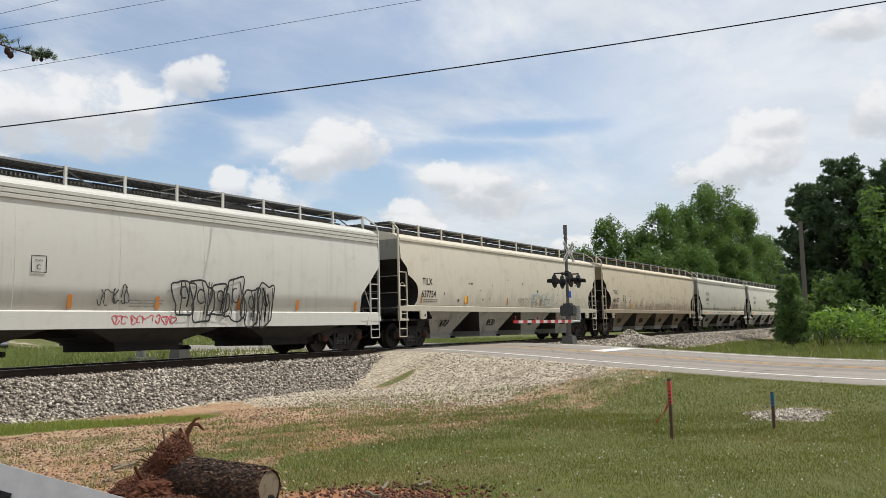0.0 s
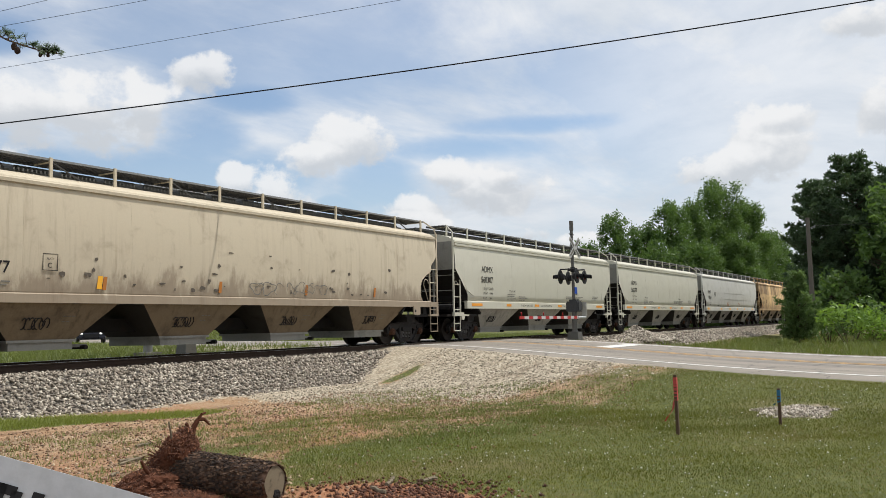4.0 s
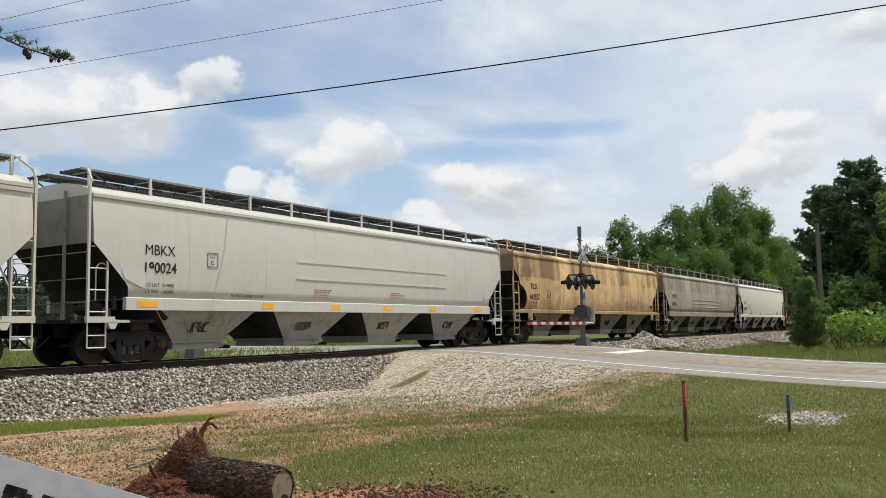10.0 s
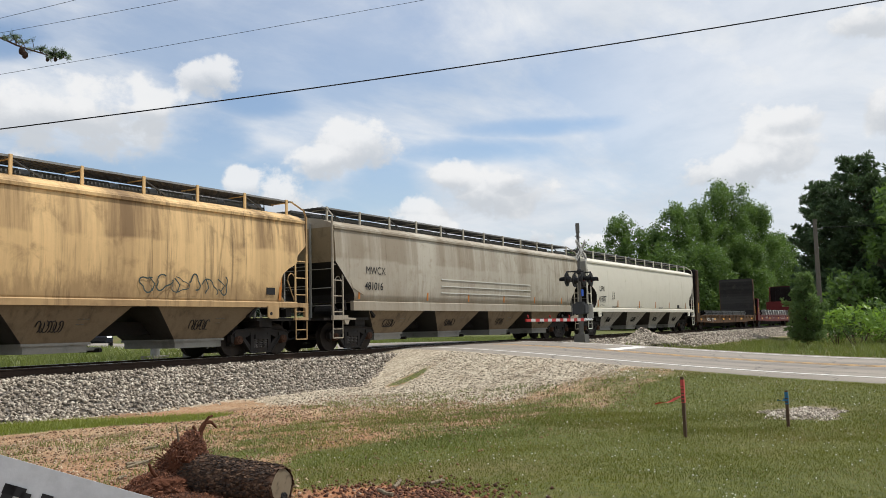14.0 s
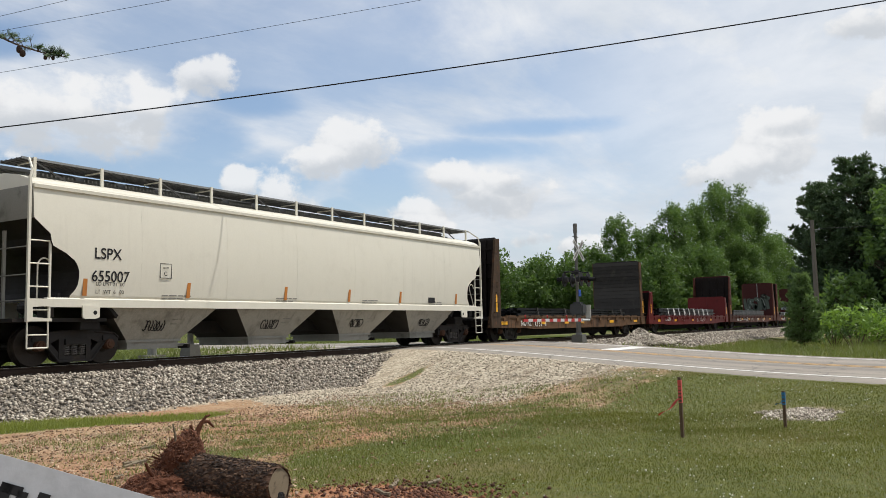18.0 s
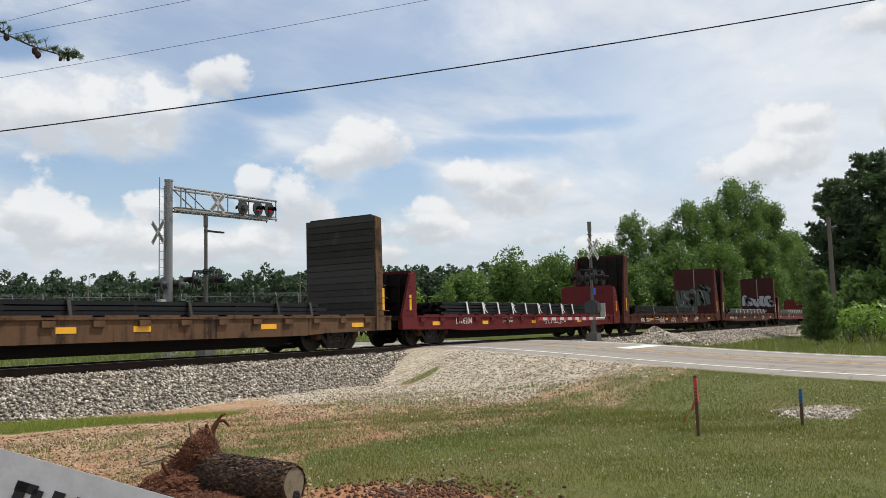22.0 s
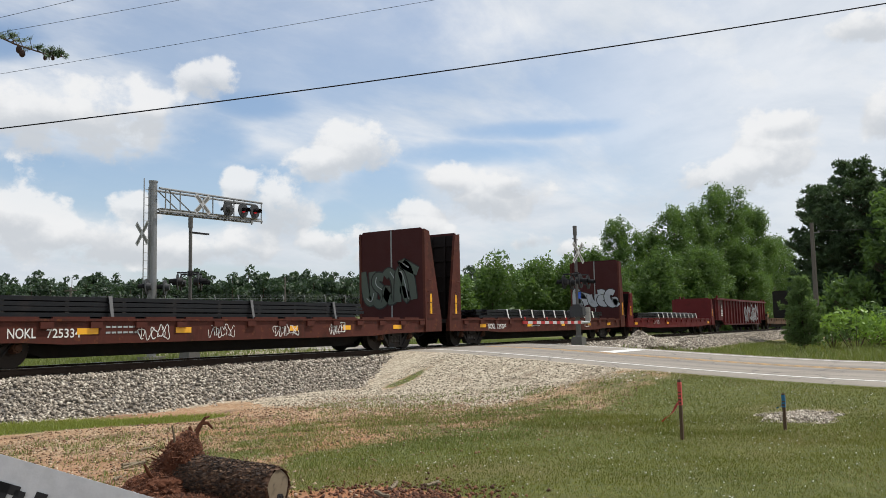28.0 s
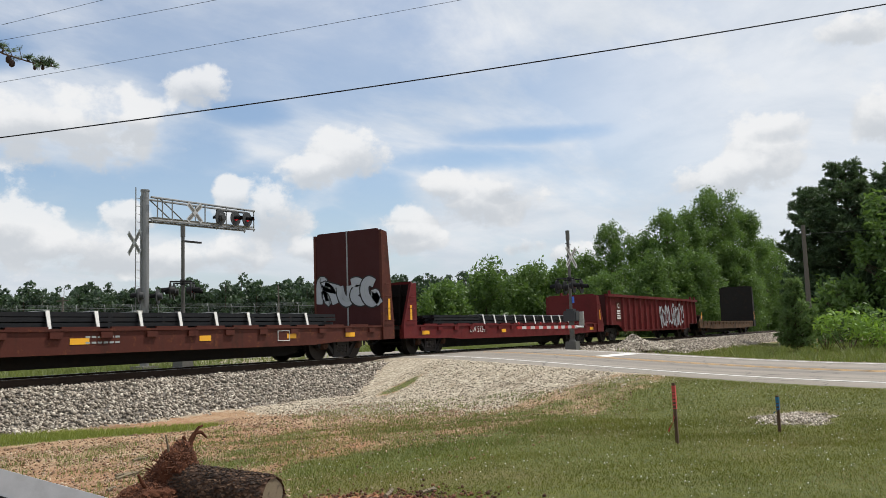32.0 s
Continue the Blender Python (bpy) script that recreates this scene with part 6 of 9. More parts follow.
def stack(car, x0, x1, layers, straps, strap_mat="strap", rows=16):
    """Layers of long black steel bars, strapped down."""
    rnd = random.Random(int(x0 * 7 + x1 * 3))
    bm = bm_new()
    box(bm, 0, x1 - x0 - 0.8, 0.01, 2.56 / rows - 0.01, 0, 0.095)
    bar = mesh_of("steel_bar", bm, M["pipe"])
    bundle = bm_new()
    box(bundle, x0 + 0.9, x1 - 0.9, -1.2, 1.2, 1.05, 1.10)
    bundle = part("load_bearers", bundle, M["plank"], car, "timber under the load")
    h = 0.095
    for k in range(layers):
        z = 1.12 + k * (h + 0.028)
        for j in range(rows):
            y = -1.28 + 2.56 * j / rows
            share("steel_bar", bar, bundle, pose(x0 + rnd.uniform(0, 0.8), y, z + rnd.uniform(-0.008, 0.008)))
    dun = bm_new()
    for k in range(layers):
        z = 1.088 + k * 0.123
        for i in range(9):
            x = x0 + 0.6 + (x1 - x0 - 1.2) * i / 8
            box(dun, x - 0.05, x + 0.05, -1.26, 1.26, z, z + 0.03)
    tagged(part("dunnage", dun, M["plank"], bundle, "timber spacers"), kind="stuff")
    top = 1.12 + layers * 0.123 - 0.01
    s = bm_new()
    box(s, -0.06, 0.06, -1.30, 1.30, top, top + 0.012)
    frustum(s, [(-0.05, -1.31, top + 0.01), (0.05, -1.31, top + 0.01), (0.05, -1.29, top + 0.01), (-0.05, -1.29, top + 0.01)][::-1],
            [(-0.03, -1.40, 1.05), (0.05, -1.40, 1.05), (0.05, -1.38, 1.05), (-0.03, -1.38, 1.05)][::-1])
    frustum(s, [(-0.06, 1.29, top), (0.06, 1.29, top), (0.06, 1.31, top), (-0.06, 1.31, top)], [(-0.03, 1.38, 1.05), (0.05, 1.38, 1.05), (0.05, 1.40, 1.05), (-0.03, 1.40, 1.05)])
    data = mesh_of("strap", s, M[strap_mat])
    for x in straps:
        band = share("strap", data, car, pose(x, 0, 0), "taut white lashing strap" if strap_mat == "strap" else "dark steel stake")
        if strap_mat == "strap" and layers == 4 and straps.index(x) % 2:
            tail = bm_new()
            crease = [(0.03, top - 0.03), (0.13, top - 0.10), (0.05, top - 0.19), (0.08, top - 0.30), (0.20, top - 0.42)]
            for (u0, v0), (u1, v1) in zip(crease, crease[1:]):
                tail.faces.new([tail.verts.new(c) for c in ((u0 - 0.03, -1.32 - 0.2 * (top - v0), v0), (u0 + 0.03, -1.33 - 0.2 * (top - v0), v0), (u1 + 0.03, -1.33 - 0.2 * (top - v1), v1), (u1 - 0.03, -1.32 - 0.2 * (top - v1), v1))])
            part("loose_tail", tail, M["strap"], band, "loose crumpled strap end")


FAT_STROKES = (
    ((0.85, 0.80), (0.45, 0.98), (0.10, 0.70), (0.15, 0.25), (0.55, 0.05), (0.90, 0.35), (0.60, 0.50), (1.05, -0.05)),
    ((0.12, 0.95), (0.10, 0.35), (0.35, 0.05), (0.70, 0.20), (0.78, 0.98)),
    ((0.05, -0.08), (0.35, 0.98), (0.62, 0.95), (0.85, 0.0), (0.60, 0.42), (0.28, 0.40)),
    ((0.90, 0.90), (0.40, 0.98), (0.20, 0.70), (0.75, 0.48), (0.80, 0.15), (0.35, 0.0), (0.05, 0.15)),
    ((0.05, 0.80), (0.60, 0.92), (1.25, 1.10), (0.62, 0.90), (0.50, 0.0)))


def inner_graffiti(car, x, s, seed, fill, line, z0=1.9, z1=3.05):
    """Fat sprayed letters that cannot be read, on a bulkhead's inner face: black outlines under a pale fill."""
    rnd = random.Random(seed)
    outline, body, shine = bm_new(), bm_new(), bm_new()

    def stroke(bm, points, width, x_at):
        last = None
        fine = [Vector(a).lerp(Vector(b), k / 5) for a, b in zip(points, points[1:]) for k in range(5)] + [Vector(points[-1])]
        soft = [sum((fine[max(0, min(len(fine) - 1, i + d))] for d in range(-2, 3)), Vector((0, 0))) / 5 for i in range(len(fine))]
        for i, p in enumerate(soft):
            d = soft[min(i + 1, len(soft) - 1)] - soft[max(i - 1, 0)]
            d = d.normalized() if d.length > 1e-6 else Vector((1, 0))
            w = width * (0.8 + 0.35 * math.sin(2.6 * i / len(soft) + 0.5)) / 2
            pair = (bm.verts.new((x_at, p.x - d.y * w, p.y + d.x * w)), bm.verts.new((x_at, p.x + d.y * w, p.y - d.x * w)))
            if last:
                bm.faces.new((last[0], last[1], pair[1], pair[0]))
            last = pair
    cell = 2.62 / 5
    for k in range(5):
        h = (z1 - z0) * (1.12 if k in (0, 4) else rnd.uniform(0.86, 1.0))
        low = z0 + rnd.uniform(-0.05, 0.08)
        # the letters run from the near side of the car to its far side
        pts = [(1.34 - cell * (k - 0.15 + u * 1.3 - 0.25 * (v - 0.5)), low + v * h) for u, v in ((0.95 - a if (k + seed) % 2 else a, b) for a, b in FAT_STROKES[(2 * k + seed) % 5])]
        off = x + s * (0.014 + 0.003 * k)
        stroke(outline, pts, 0.40, off)
        stroke(body, pts, 0.31, off + s * 0.0012)
        stroke(shine, pts[1:4], 0.03, off + s * 0.0022)
    art = part("graffiti", body, fill, car, "fat sprayed graffiti letters")
    part("outline", outline, line, art, "black sprayed outline")
    part("highlight", shine, M["spray_pale"], art, "thin pale sprayed highlight")


def number_on(car, text, x, z=0.76, size=0.30, mat="letter_white", wide=1.0):
    words("car_number", text, size, (x, -1.456, z), car, M[mat], wide, "stencilled white car number")


def sill_marks(car, places):
    for x, w in places:
        plate("reflector", car, x, x + w, 0.72, 0.86, M["yellow_mark"], -1.458, "yellow sill reflector")


def build_flats():
    tall_wood = dict(height=4.48, base=0.38, paint="rusty", board="plank", posts="rusty", planks=True, label="tall bulkhead faced with dark planks")
    tall_dark = dict(height=4.48, paint="rusty", board="plank", posts="rust_dark", planks=True, label="tall dark bulkhead")
    j = flat_car(187.0, 20.6, "rusty", "rusty bulkhead flat car with a dark planked end wall", tall_dark, tall_wood,
                 dict(x0=3.0, x1=17.4, layers=3, straps=[5.2, 8.4, 11.8, 15.0, 16.4], strap_mat="plank"))
    words("reporting_mark", "NO KL", 0.36, (3.14, -1.456, 0.66), j, M["letter_white"], 1.0, "stencilled white car letters")
    number_on(j, "72 51 94", 4.55, 0.62, 0.36)
    sill_marks(j, ((1.3, 0.55), (5.3, 0.45), (8.0, 0.5), (10.0, 0.5), (14.2, 0.6), (18.2, 0.6)))
    low = dict(height=2.68, paint="red", board="red", posts="red", label="low red bulkhead")
    k = flat_car(207.6, 21.1, "red", "red flat car with low end walls and strapped black bars", low, low,
                 dict(x0=2.9, x1=17.6, layers=4, straps=[4.95 + 1.25 * q for q in range(9)]))
    number_on(k, "LW6204", 3.88, size=0.34)
    sill_marks(k, ((2.27, 0.5), (5.9, 0.45), (10.25, 0.4), (15.2, 0.5)))
    words("load_limit", "LD LMT 205200", 0.14, (7.58, -1.456, 0.955), k, M["letter_white"], 0.92, "stencilled white load limit")
    words("light_weight", "LT WT    80700", 0.14, (7.58, -1.456, 0.775), k, M["letter_white"], 0.92, "stencilled white light weight")
    tag_scrawl(k, 11.5, 13.9, 0.70, 0.97, M["spray_white"], 0.02, 31, y=-1.458, loops=7, label="white sprayed scrawl")
    tall_red = dict(height=4.48, paint="red_brown", board="deep_red", posts="red_brown", label="tall dark red bulkhead", graffiti=True)
    cars = ((228.7, 20.6, "725334", "red_brown", 41, M["spray_green"], M["spray_black"], 4, [5.82, 10.47, 14.12]),
            (249.3, 20.2, "725209", "red_brown", 42, M["spray_silver"], M["spray_black"], 3, [5.5 + 1.24 * q for q in range(9)]))
    for place, length, number, paint, seed, fill, line, layers, straps in cars:
        m = flat_car(place, length, paint, "red-brown bulkhead flat car with tall end walls and black bars", tall_red, tall_red, dict(x0=2.6 if layers == 4 else 3.0, x1=length - 4.6 if layers == 4 else length - 3.2, layers=layers, straps=straps, strap_mat="dull_strap" if layers == 4 else "strap"), back=1.38 if layers == 4 else 0.95)
        words("reporting_mark", "NOKL", 0.30, (3.2 if number == "725334" else 3.45, -1.456, 0.66), m, M["letter_white"], 0.8, "stencilled white car letters")
        number_on(m, number, 4.25 if number == "725209" else 4.1, 0.66, 0.28)
        sill_marks(m, ((4.85, 0.55), (7.65, 0.5), (11.9, 0.35), (14.4, 0.4), (17.2, 0.5)) if number == "725334" else ((2.8, 0.5), (7.2, 0.5), (11.0, 0.4), (14.4, 0.4), (17.2, 0.5)))
        inner_graffiti(m, length - (1.38 if layers == 4 else 0.95), -1, seed, fill, line, *((1.65, 2.95) if layers == 4 else (1.85, 2.65)))
        small_print_low(m, 5.6 if number == "725334" else 7.6)
        for x, sd, w in ((6.5, 51, 0.95), (8.7, 52, 1.0), (11.2, 53, 1.1), (13.7, 54, 0.8)):
            if number == "725334":
                tag_scrawl(m, x, x + w, 0.58, 0.90, M["spray_white"], 0.02, sd, y=-1.459, loops=5, label="white sprayed scrawl")
    n = flat_car(269.5, 20.5, "red", "red flat car with low end walls and strapped black bars", low, low,
                 dict(x0=2.6, x1=16.2, layers=3, straps=[6.6 + 1.0 * q for q in range(10)]))
    number_on(n, "LW 5124", 5.2, size=0.34)
    sill_marks(n, ((1.6, 0.5), (8.0, 0.4), (18.3, 0.5)))
    gondola(290.0, 20.0)
    p = flat_car(310.0, 21.2, "rusty", "dark rusty bulkhead flat car with a dark end wall", dict(low, height=1.6, board="rusty", posts="rusty", paint="rusty", label="low dark end wall"),
                 dict(tall_dark, board="black_iron", posts="black_iron", planks=False), None)


def small_print_low(car, x):
    bm = bm_new()
    for k in range(2):
        for q in range(6):
            box(bm, x + 0.16 * q, x + 0.16 * q + 0.12, -1.459, -1.453, 0.86 - 0.13 * k, 0.905 - 0.13 * k)
    part("small_print", bm, M["spray_pale"], car, "tiny white stencilled print")
    rim = bm_new()
    rod(rim, [(14.0, -1.458, 0.66), (14.5, -1.458, 0.66), (14.5, -1.458, 0.95), (14.0, -1.458, 0.95), (14.0, -1.458, 0.66)], 0.012, 4)
    part("stencil_box", rim, M["letter_white"], car, "white stencilled frame")


def gondola(place, length):
    car = thing("gondola_car", pose(place, TRACK_Y, 0), "red ribbed gondola car with white graffiti", "gondola car", "cars of the train")
    TRAIN.append((car, place))
    e = 0.5
    for side in (-1, 1):
        bm = bm_new()
        y0, y1 = sorted((side * 1.40, side * 1.44))
        prism(bm, [(e, 0.95), (2.4, 0.95), (3.4, 0.55), (length - 3.4, 0.55), (length - 2.4, 0.95), (length - e, 0.95), (length - e, 2.62), (e, 2.62)], y0, y1)
        wall = part("side_wall", bm, M["red"], car, "red steel side")
        rib = bm_new()
        frustum(rib, [(-0.10, -0.14, 0.66), (0.10, -0.14, 0.66), (0.14, 0, 0.66), (-0.14, 0, 0.66)], [(-0.07, -0.10, 2.6), (0.07, -0.10, 2.6), (0.12, 0, 2.6), (-0.12, 0, 2.6)])
        data = mesh_of("side_rib", rib, M["red"])
        for k in range(18):
            x = 0.95 + (length - 1.9) * k / 17
            if 2.0 < x < 2.9 and side < 0:
                continue
            share("side_rib", data, wall, pose(x, side * 1.44, 0.32 if x < 2.6 or x > length - 2.6 else 0, 0, 0, 0 if side < 0 else 180))
        chord = bm_new()
        box(chord, e - 0.04, length - e + 0.04, min(side * 1.36, side * 1.6), max(side * 1.36, side * 1.6), 2.56, 2.72)
        part("top_chord", chord, M["red"], wall)
    bm = bm_new()
    for x in (e, length - e):
        box(bm, x - 0.04, x + 0.04, -1.4, 1.4, 0.95, 2.68)
    box(bm, e, length - e, -1.4, 1.4, 0.95, 1.03)
    part("ends_and_floor", bm, M["deep_red"], car)
    bm = bm_new()
    box(bm, 0.35, length - 0.35, -0.3, 0.3, 0.66, 0.98)
    part("underframe", bm, M["black_iron"], car, "dark steel underframe")
    tag_scrawl(car, 10.0, 15.6, 0.85, 2.2, M["spray_silver"], 0.13, 61, y=-1.60, loops=10, label="white sprayed graffiti")
    bm = bm_new()
    box(bm, 2.05, 2.85, -1.46, -1.44, 1.2, 2.3)
    part("number_panel", bm, M["red_brown"], car, "plain number panel")
    words("reporting_mark", "CJ", 0.36, (2.25, -1.466, 1.95), car, M["letter_white"])
    for k in range(4):
        plate("small_print", car, 2.15, 2.7, 1.3 + 0.14 * k, 1.38 + 0.14 * k, M["letter_white"], -1.466)
    add_couplers(car, length)
    add_trucks(car, (2.2, length - 2.2))


build_flats()

# ---------------------------------------------------------------- crossing signals
def lamp_head(parent, at, facing, lit=True, r=0.25):
    """A round flashing light: black target disc, hooded lens. facing: degrees about z from +x."""
    c = Vector(at)
    f = Vector((math.cos(radians(facing)), math.sin(radians(facing)), 0))
    bm = bm_new()
    tube(bm, c - f * 0.02, c + f * 0.02, r, seg=24)
    tube(bm, c - f * 0.17, c - f * 0.02, 0.11, 0.16, 14)
    head = part("light_unit", bm, M["black_lamp" if r < 0.3 else "lamp_back"], parent, "round target of a flashing light")
    bm = bm_new()
    tube(bm, c + f * 0.02, c + f * 0.05, 0.105, 0.10, 18)
    part("lens", bm, M["lens_lit"] if lit else M["lens_dark"], head, "red lens")
    bm = bm_new()
    up = Vector((0, 0, 1))
    side = f.cross(up)
    prev = None
    for k in range(13):
        a = math.pi * (-0.12 + 1.24 * k / 12)
        d = side * math.cos(a) * 0.125 + up * math.sin(a) * 0.125
        pair = (bm.verts.new(c + f * 0.02 + d), bm.verts.new(c + f * 0.30 + d * 0.95 - up * 0.02))
        if prev:
            bm.faces.new((prev[0], pair[0], pair[1], prev[1]))
        prev = pair
    bmesh.ops.solidify(bm, geom=bm.faces[:], thickness=0.006)
    part("hood", bm, M["black_lamp"], head, "black snow hood")
    return head


def crossbuck(parent, at, facing, size=1.22):
    c = Vector(at)
    f = Vector((math.cos(radians(facing)), math.sin(radians(facing)), 0))
    side = Vector((0, 0, 1)).cross(f)
    up = Vector((0, 0, 1))
    for s, lift in ((1, 0.0), (-1, 0.012)):
        d = (side * s + up).normalized()
        n = (side * -s + up).normalized()
        bm = bm_new()
        o = c + f * lift
        low = [o + d * a * size / 2 + n * b * 0.095 for a, b in ((-1, -1), (1, -1), (1, 1), (-1, 1))]
        frustum(bm, low, [p + f * 0.006 for p in low])
        board = part("crossbuck_blade", bm, M["arm_white"], parent, "white crossbuck board")
        bm = bm_new()
        for a0, a1 in ((-0.86, -0.16), (0.16, 0.86)):
            q = [o + f * 0.008 + d * a * size / 2 + n * b * 0.05 for a, b in ((a0, -1), (a1, -1), (a1, 1), (a0, 1))]
            frustum(bm, q, [p + f * 0.003 for p in q])
        part("legend", bm, M["letter_faint"], board, "grey worn legend bars")


M["lens_lit"] = lamp_glow("lit_red_lens", (0.7, 0.02, 0.03), 0.25)
M["lens_dark"] = surface("dark_red_lens", (0.12, 0.008, 0.01), 0.25, dirt=0.0, bump=0.0)


def gate_signal(x, y, z, away, arm_way, arm_len, label, buck=None):
    """Mast with crossbuck, twin lights, gate mechanism and lowered arm. away: heading of the lights seen from behind."""
    m = thing("crossing_signal", pose(x, y, z), label, "crossing signal", "crossing signals")
    bm = bm_new()
    tube(bm, (0, 0, 0.1), (0, 0, 4.6), 0.064, seg=14)
    tube(bm, (0, 0, 0.1), (0, 0, 1.2), 0.105, seg=14)
    tube(bm, (0, 0, 4.55), (0, 0, 4.95), 0.085, seg=14)
    part("mast", bm, M["mast_steel"], m, "weathered steel mast")
    bm = bm_new()
    frustum(bm, [(-0.27, -0.27, -0.25), (0.27, -0.27, -0.25), (0.27, 0.27, -0.25), (-0.27, 0.27, -0.25)], [(-0.22, -0.22, 0.26), (0.22, -0.22, 0.26), (0.22, 0.22, 0.26), (-0.22, 0.22, 0.26)])
    tube(bm, (0, 0, 0.2), (0, 0, 0.34), 0.17, 0.12, 10)
    part("foundation", bm, M["mast_steel"], m, "grey cast foundation box")
    f = Vector((math.cos(radians(away)), math.sin(radians(away)), 0))
    side = Vector((0, 0, 1)).cross(f)
    bm = bm_new()
    rod(bm, [side * -0.55 + Vector((0, 0, 2.88)), side * 0.55 + Vector((0, 0, 2.88))], 0.035, 8)
    tube(bm, (0, 0, 2.78), (0, 0, 2.98), 0.10, seg=12)
    part("cross_arm", bm, M["black_lamp"], m, "lamp cross arm")
    bm = bm_new()
    rod(bm, [side * -0.32 + Vector((0, 0, 4.38)), side * 0.32 + Vector((0, 0, 4.38))], 0.02, 6)
    part("top_bar", bm, M["black_lamp"], m, "short bar near the mast top")
    for s in (-1, 1):
        lamp_head(m, Vector((0, 0, 2.56)) + side * s * 0.49 + f * 0.34, away, False, 0.29)
        lamp_head(m, Vector((0, 0, 2.56)) + side * s * 0.49 - f * 0.38, away + 180, False, 0.29)
        bm = bm_new()
        rod(bm, [side * s * 0.49 - f * 0.40 + Vector((0, 0, 2.88)), side * s * 0.49 + f * 0.36 + Vector((0, 0, 2.88))], 0.03, 6)
        for k in (0.34, -0.38):
            rod(bm, [side * s * 0.49 + f * k + Vector((0, 0, 2.88)), side * s * 0.49 + f * k + Vector((0, 0, 2.60))], 0.024, 6)
        part("lamp_bracket", bm, M["black_lamp"], m, "black lamp bracket")
    if buck is not None:
        b = Vector((math.cos(radians(buck)), math.sin(radians(buck)), 0))
        crossbuck(m, b * 0.12 + Vector((0, 0, 3.80)), buck, 1.15)
    bm = bm_new()
    box(bm, -0.02, 0.85, -0.06, 0.06, 4.36, 4.42)
    if buck is None:
        part("side_arm", bm, M["black_lamp"], m, "short dark side arm")
    else:
        bm.free()
    bm = bm_new()
    q = side * 0.08 + f * 0.08
    box(bm, q.x - 0.11, q.x + 0.11, q.y - 0.012, q.y + 0.012, 1.86, 2.14)
    if buck is None:
        bm.free()
    else:
        part("notice", bm, M["sign_blue"], m, "small blue notice plate")
    bm = bm_new()
    box(bm, -0.22, 0.22, -0.24, 0.24, 1.10, 1.54)
    box(bm, -0.17, 0.17, -0.29, 0.29, 1.15, 1.49)
    box(bm, -0.15, 0.15, -0.16, 0.16, 1.54, 1.62)
    part("gate_mechanism", bm, M["lamp_back"], m, "grey gate motor box")
    bm = bm_new()
    box(bm, 0.33, 0.37, -0.42, -0.20, 0.92, 1.50)
    box(bm, 0.31, 0.39, -0.40, -0.26, 1.28, 1.46)
    part("counterweight", bm, M["concrete"], m, "pale counterweight")
    w = Vector(arm_way).normalized()
    off = Vector((0, -0.34, 0))
    bars = 16
    arm = bm_new()
    start = off + w * -0.5 + Vector((0, 0, 0.86))
    tube(arm, start, off + w * 0.6 + Vector((0, 0, 0.86)), 0.05, seg=8)
    gate = part("gate_arm", arm, M["white_sign"], m, "lowered white and red gate arm")
    for k in range(bars):
        a = 0.3 + (arm_len - 0.3) * k / bars
        b = 0.3 + (arm_len - 0.3) * (k + 1) / bars
        bm = bm_new()
        p0, p1 = off + w * a, off + w * b
        n = Vector((-w.y, w.x, 0)) * 0.02
        h = 0.062 - 0.015 * k / bars
        low = [p0 - n + Vector((0, 0, 0.86 - h)), p1 - n + Vector((0, 0, 0.86 - h)), p1 + n + Vector((0, 0, 0.86 - h)), p0 + n + Vector((0, 0, 0.86 - h))]
        frustum(bm, low, [v + Vector((0, 0, 2 * h)) for v in low])
        part("stripe", bm, M["sign_red" if k % 2 else "arm_white"], gate)
    for a in (arm_len * 0.35, arm_len * 0.66, arm_len * 0.97):
        bm = bm_new()
        p = off + w * a + Vector((0, 0, 0.94))
        tube(bm, p, p + Vector((-0.03, 0, 0.10)), 0.02, 0.028, 8)
        part("arm_lamp", bm, M["sign_red"], gate, "small red lamp on the arm")
    return m


gate_signal(33.45, 14.0, -0.02, -86, (-1, -0.10, 0), 7.4, "grey crossing signal with a lowered striped gate arm", -98)
gate_signal(21.4, 24.0, 0.0, -48, (1, 0.1, 0), 4.6, "grey crossing signal with twin lights behind the track")


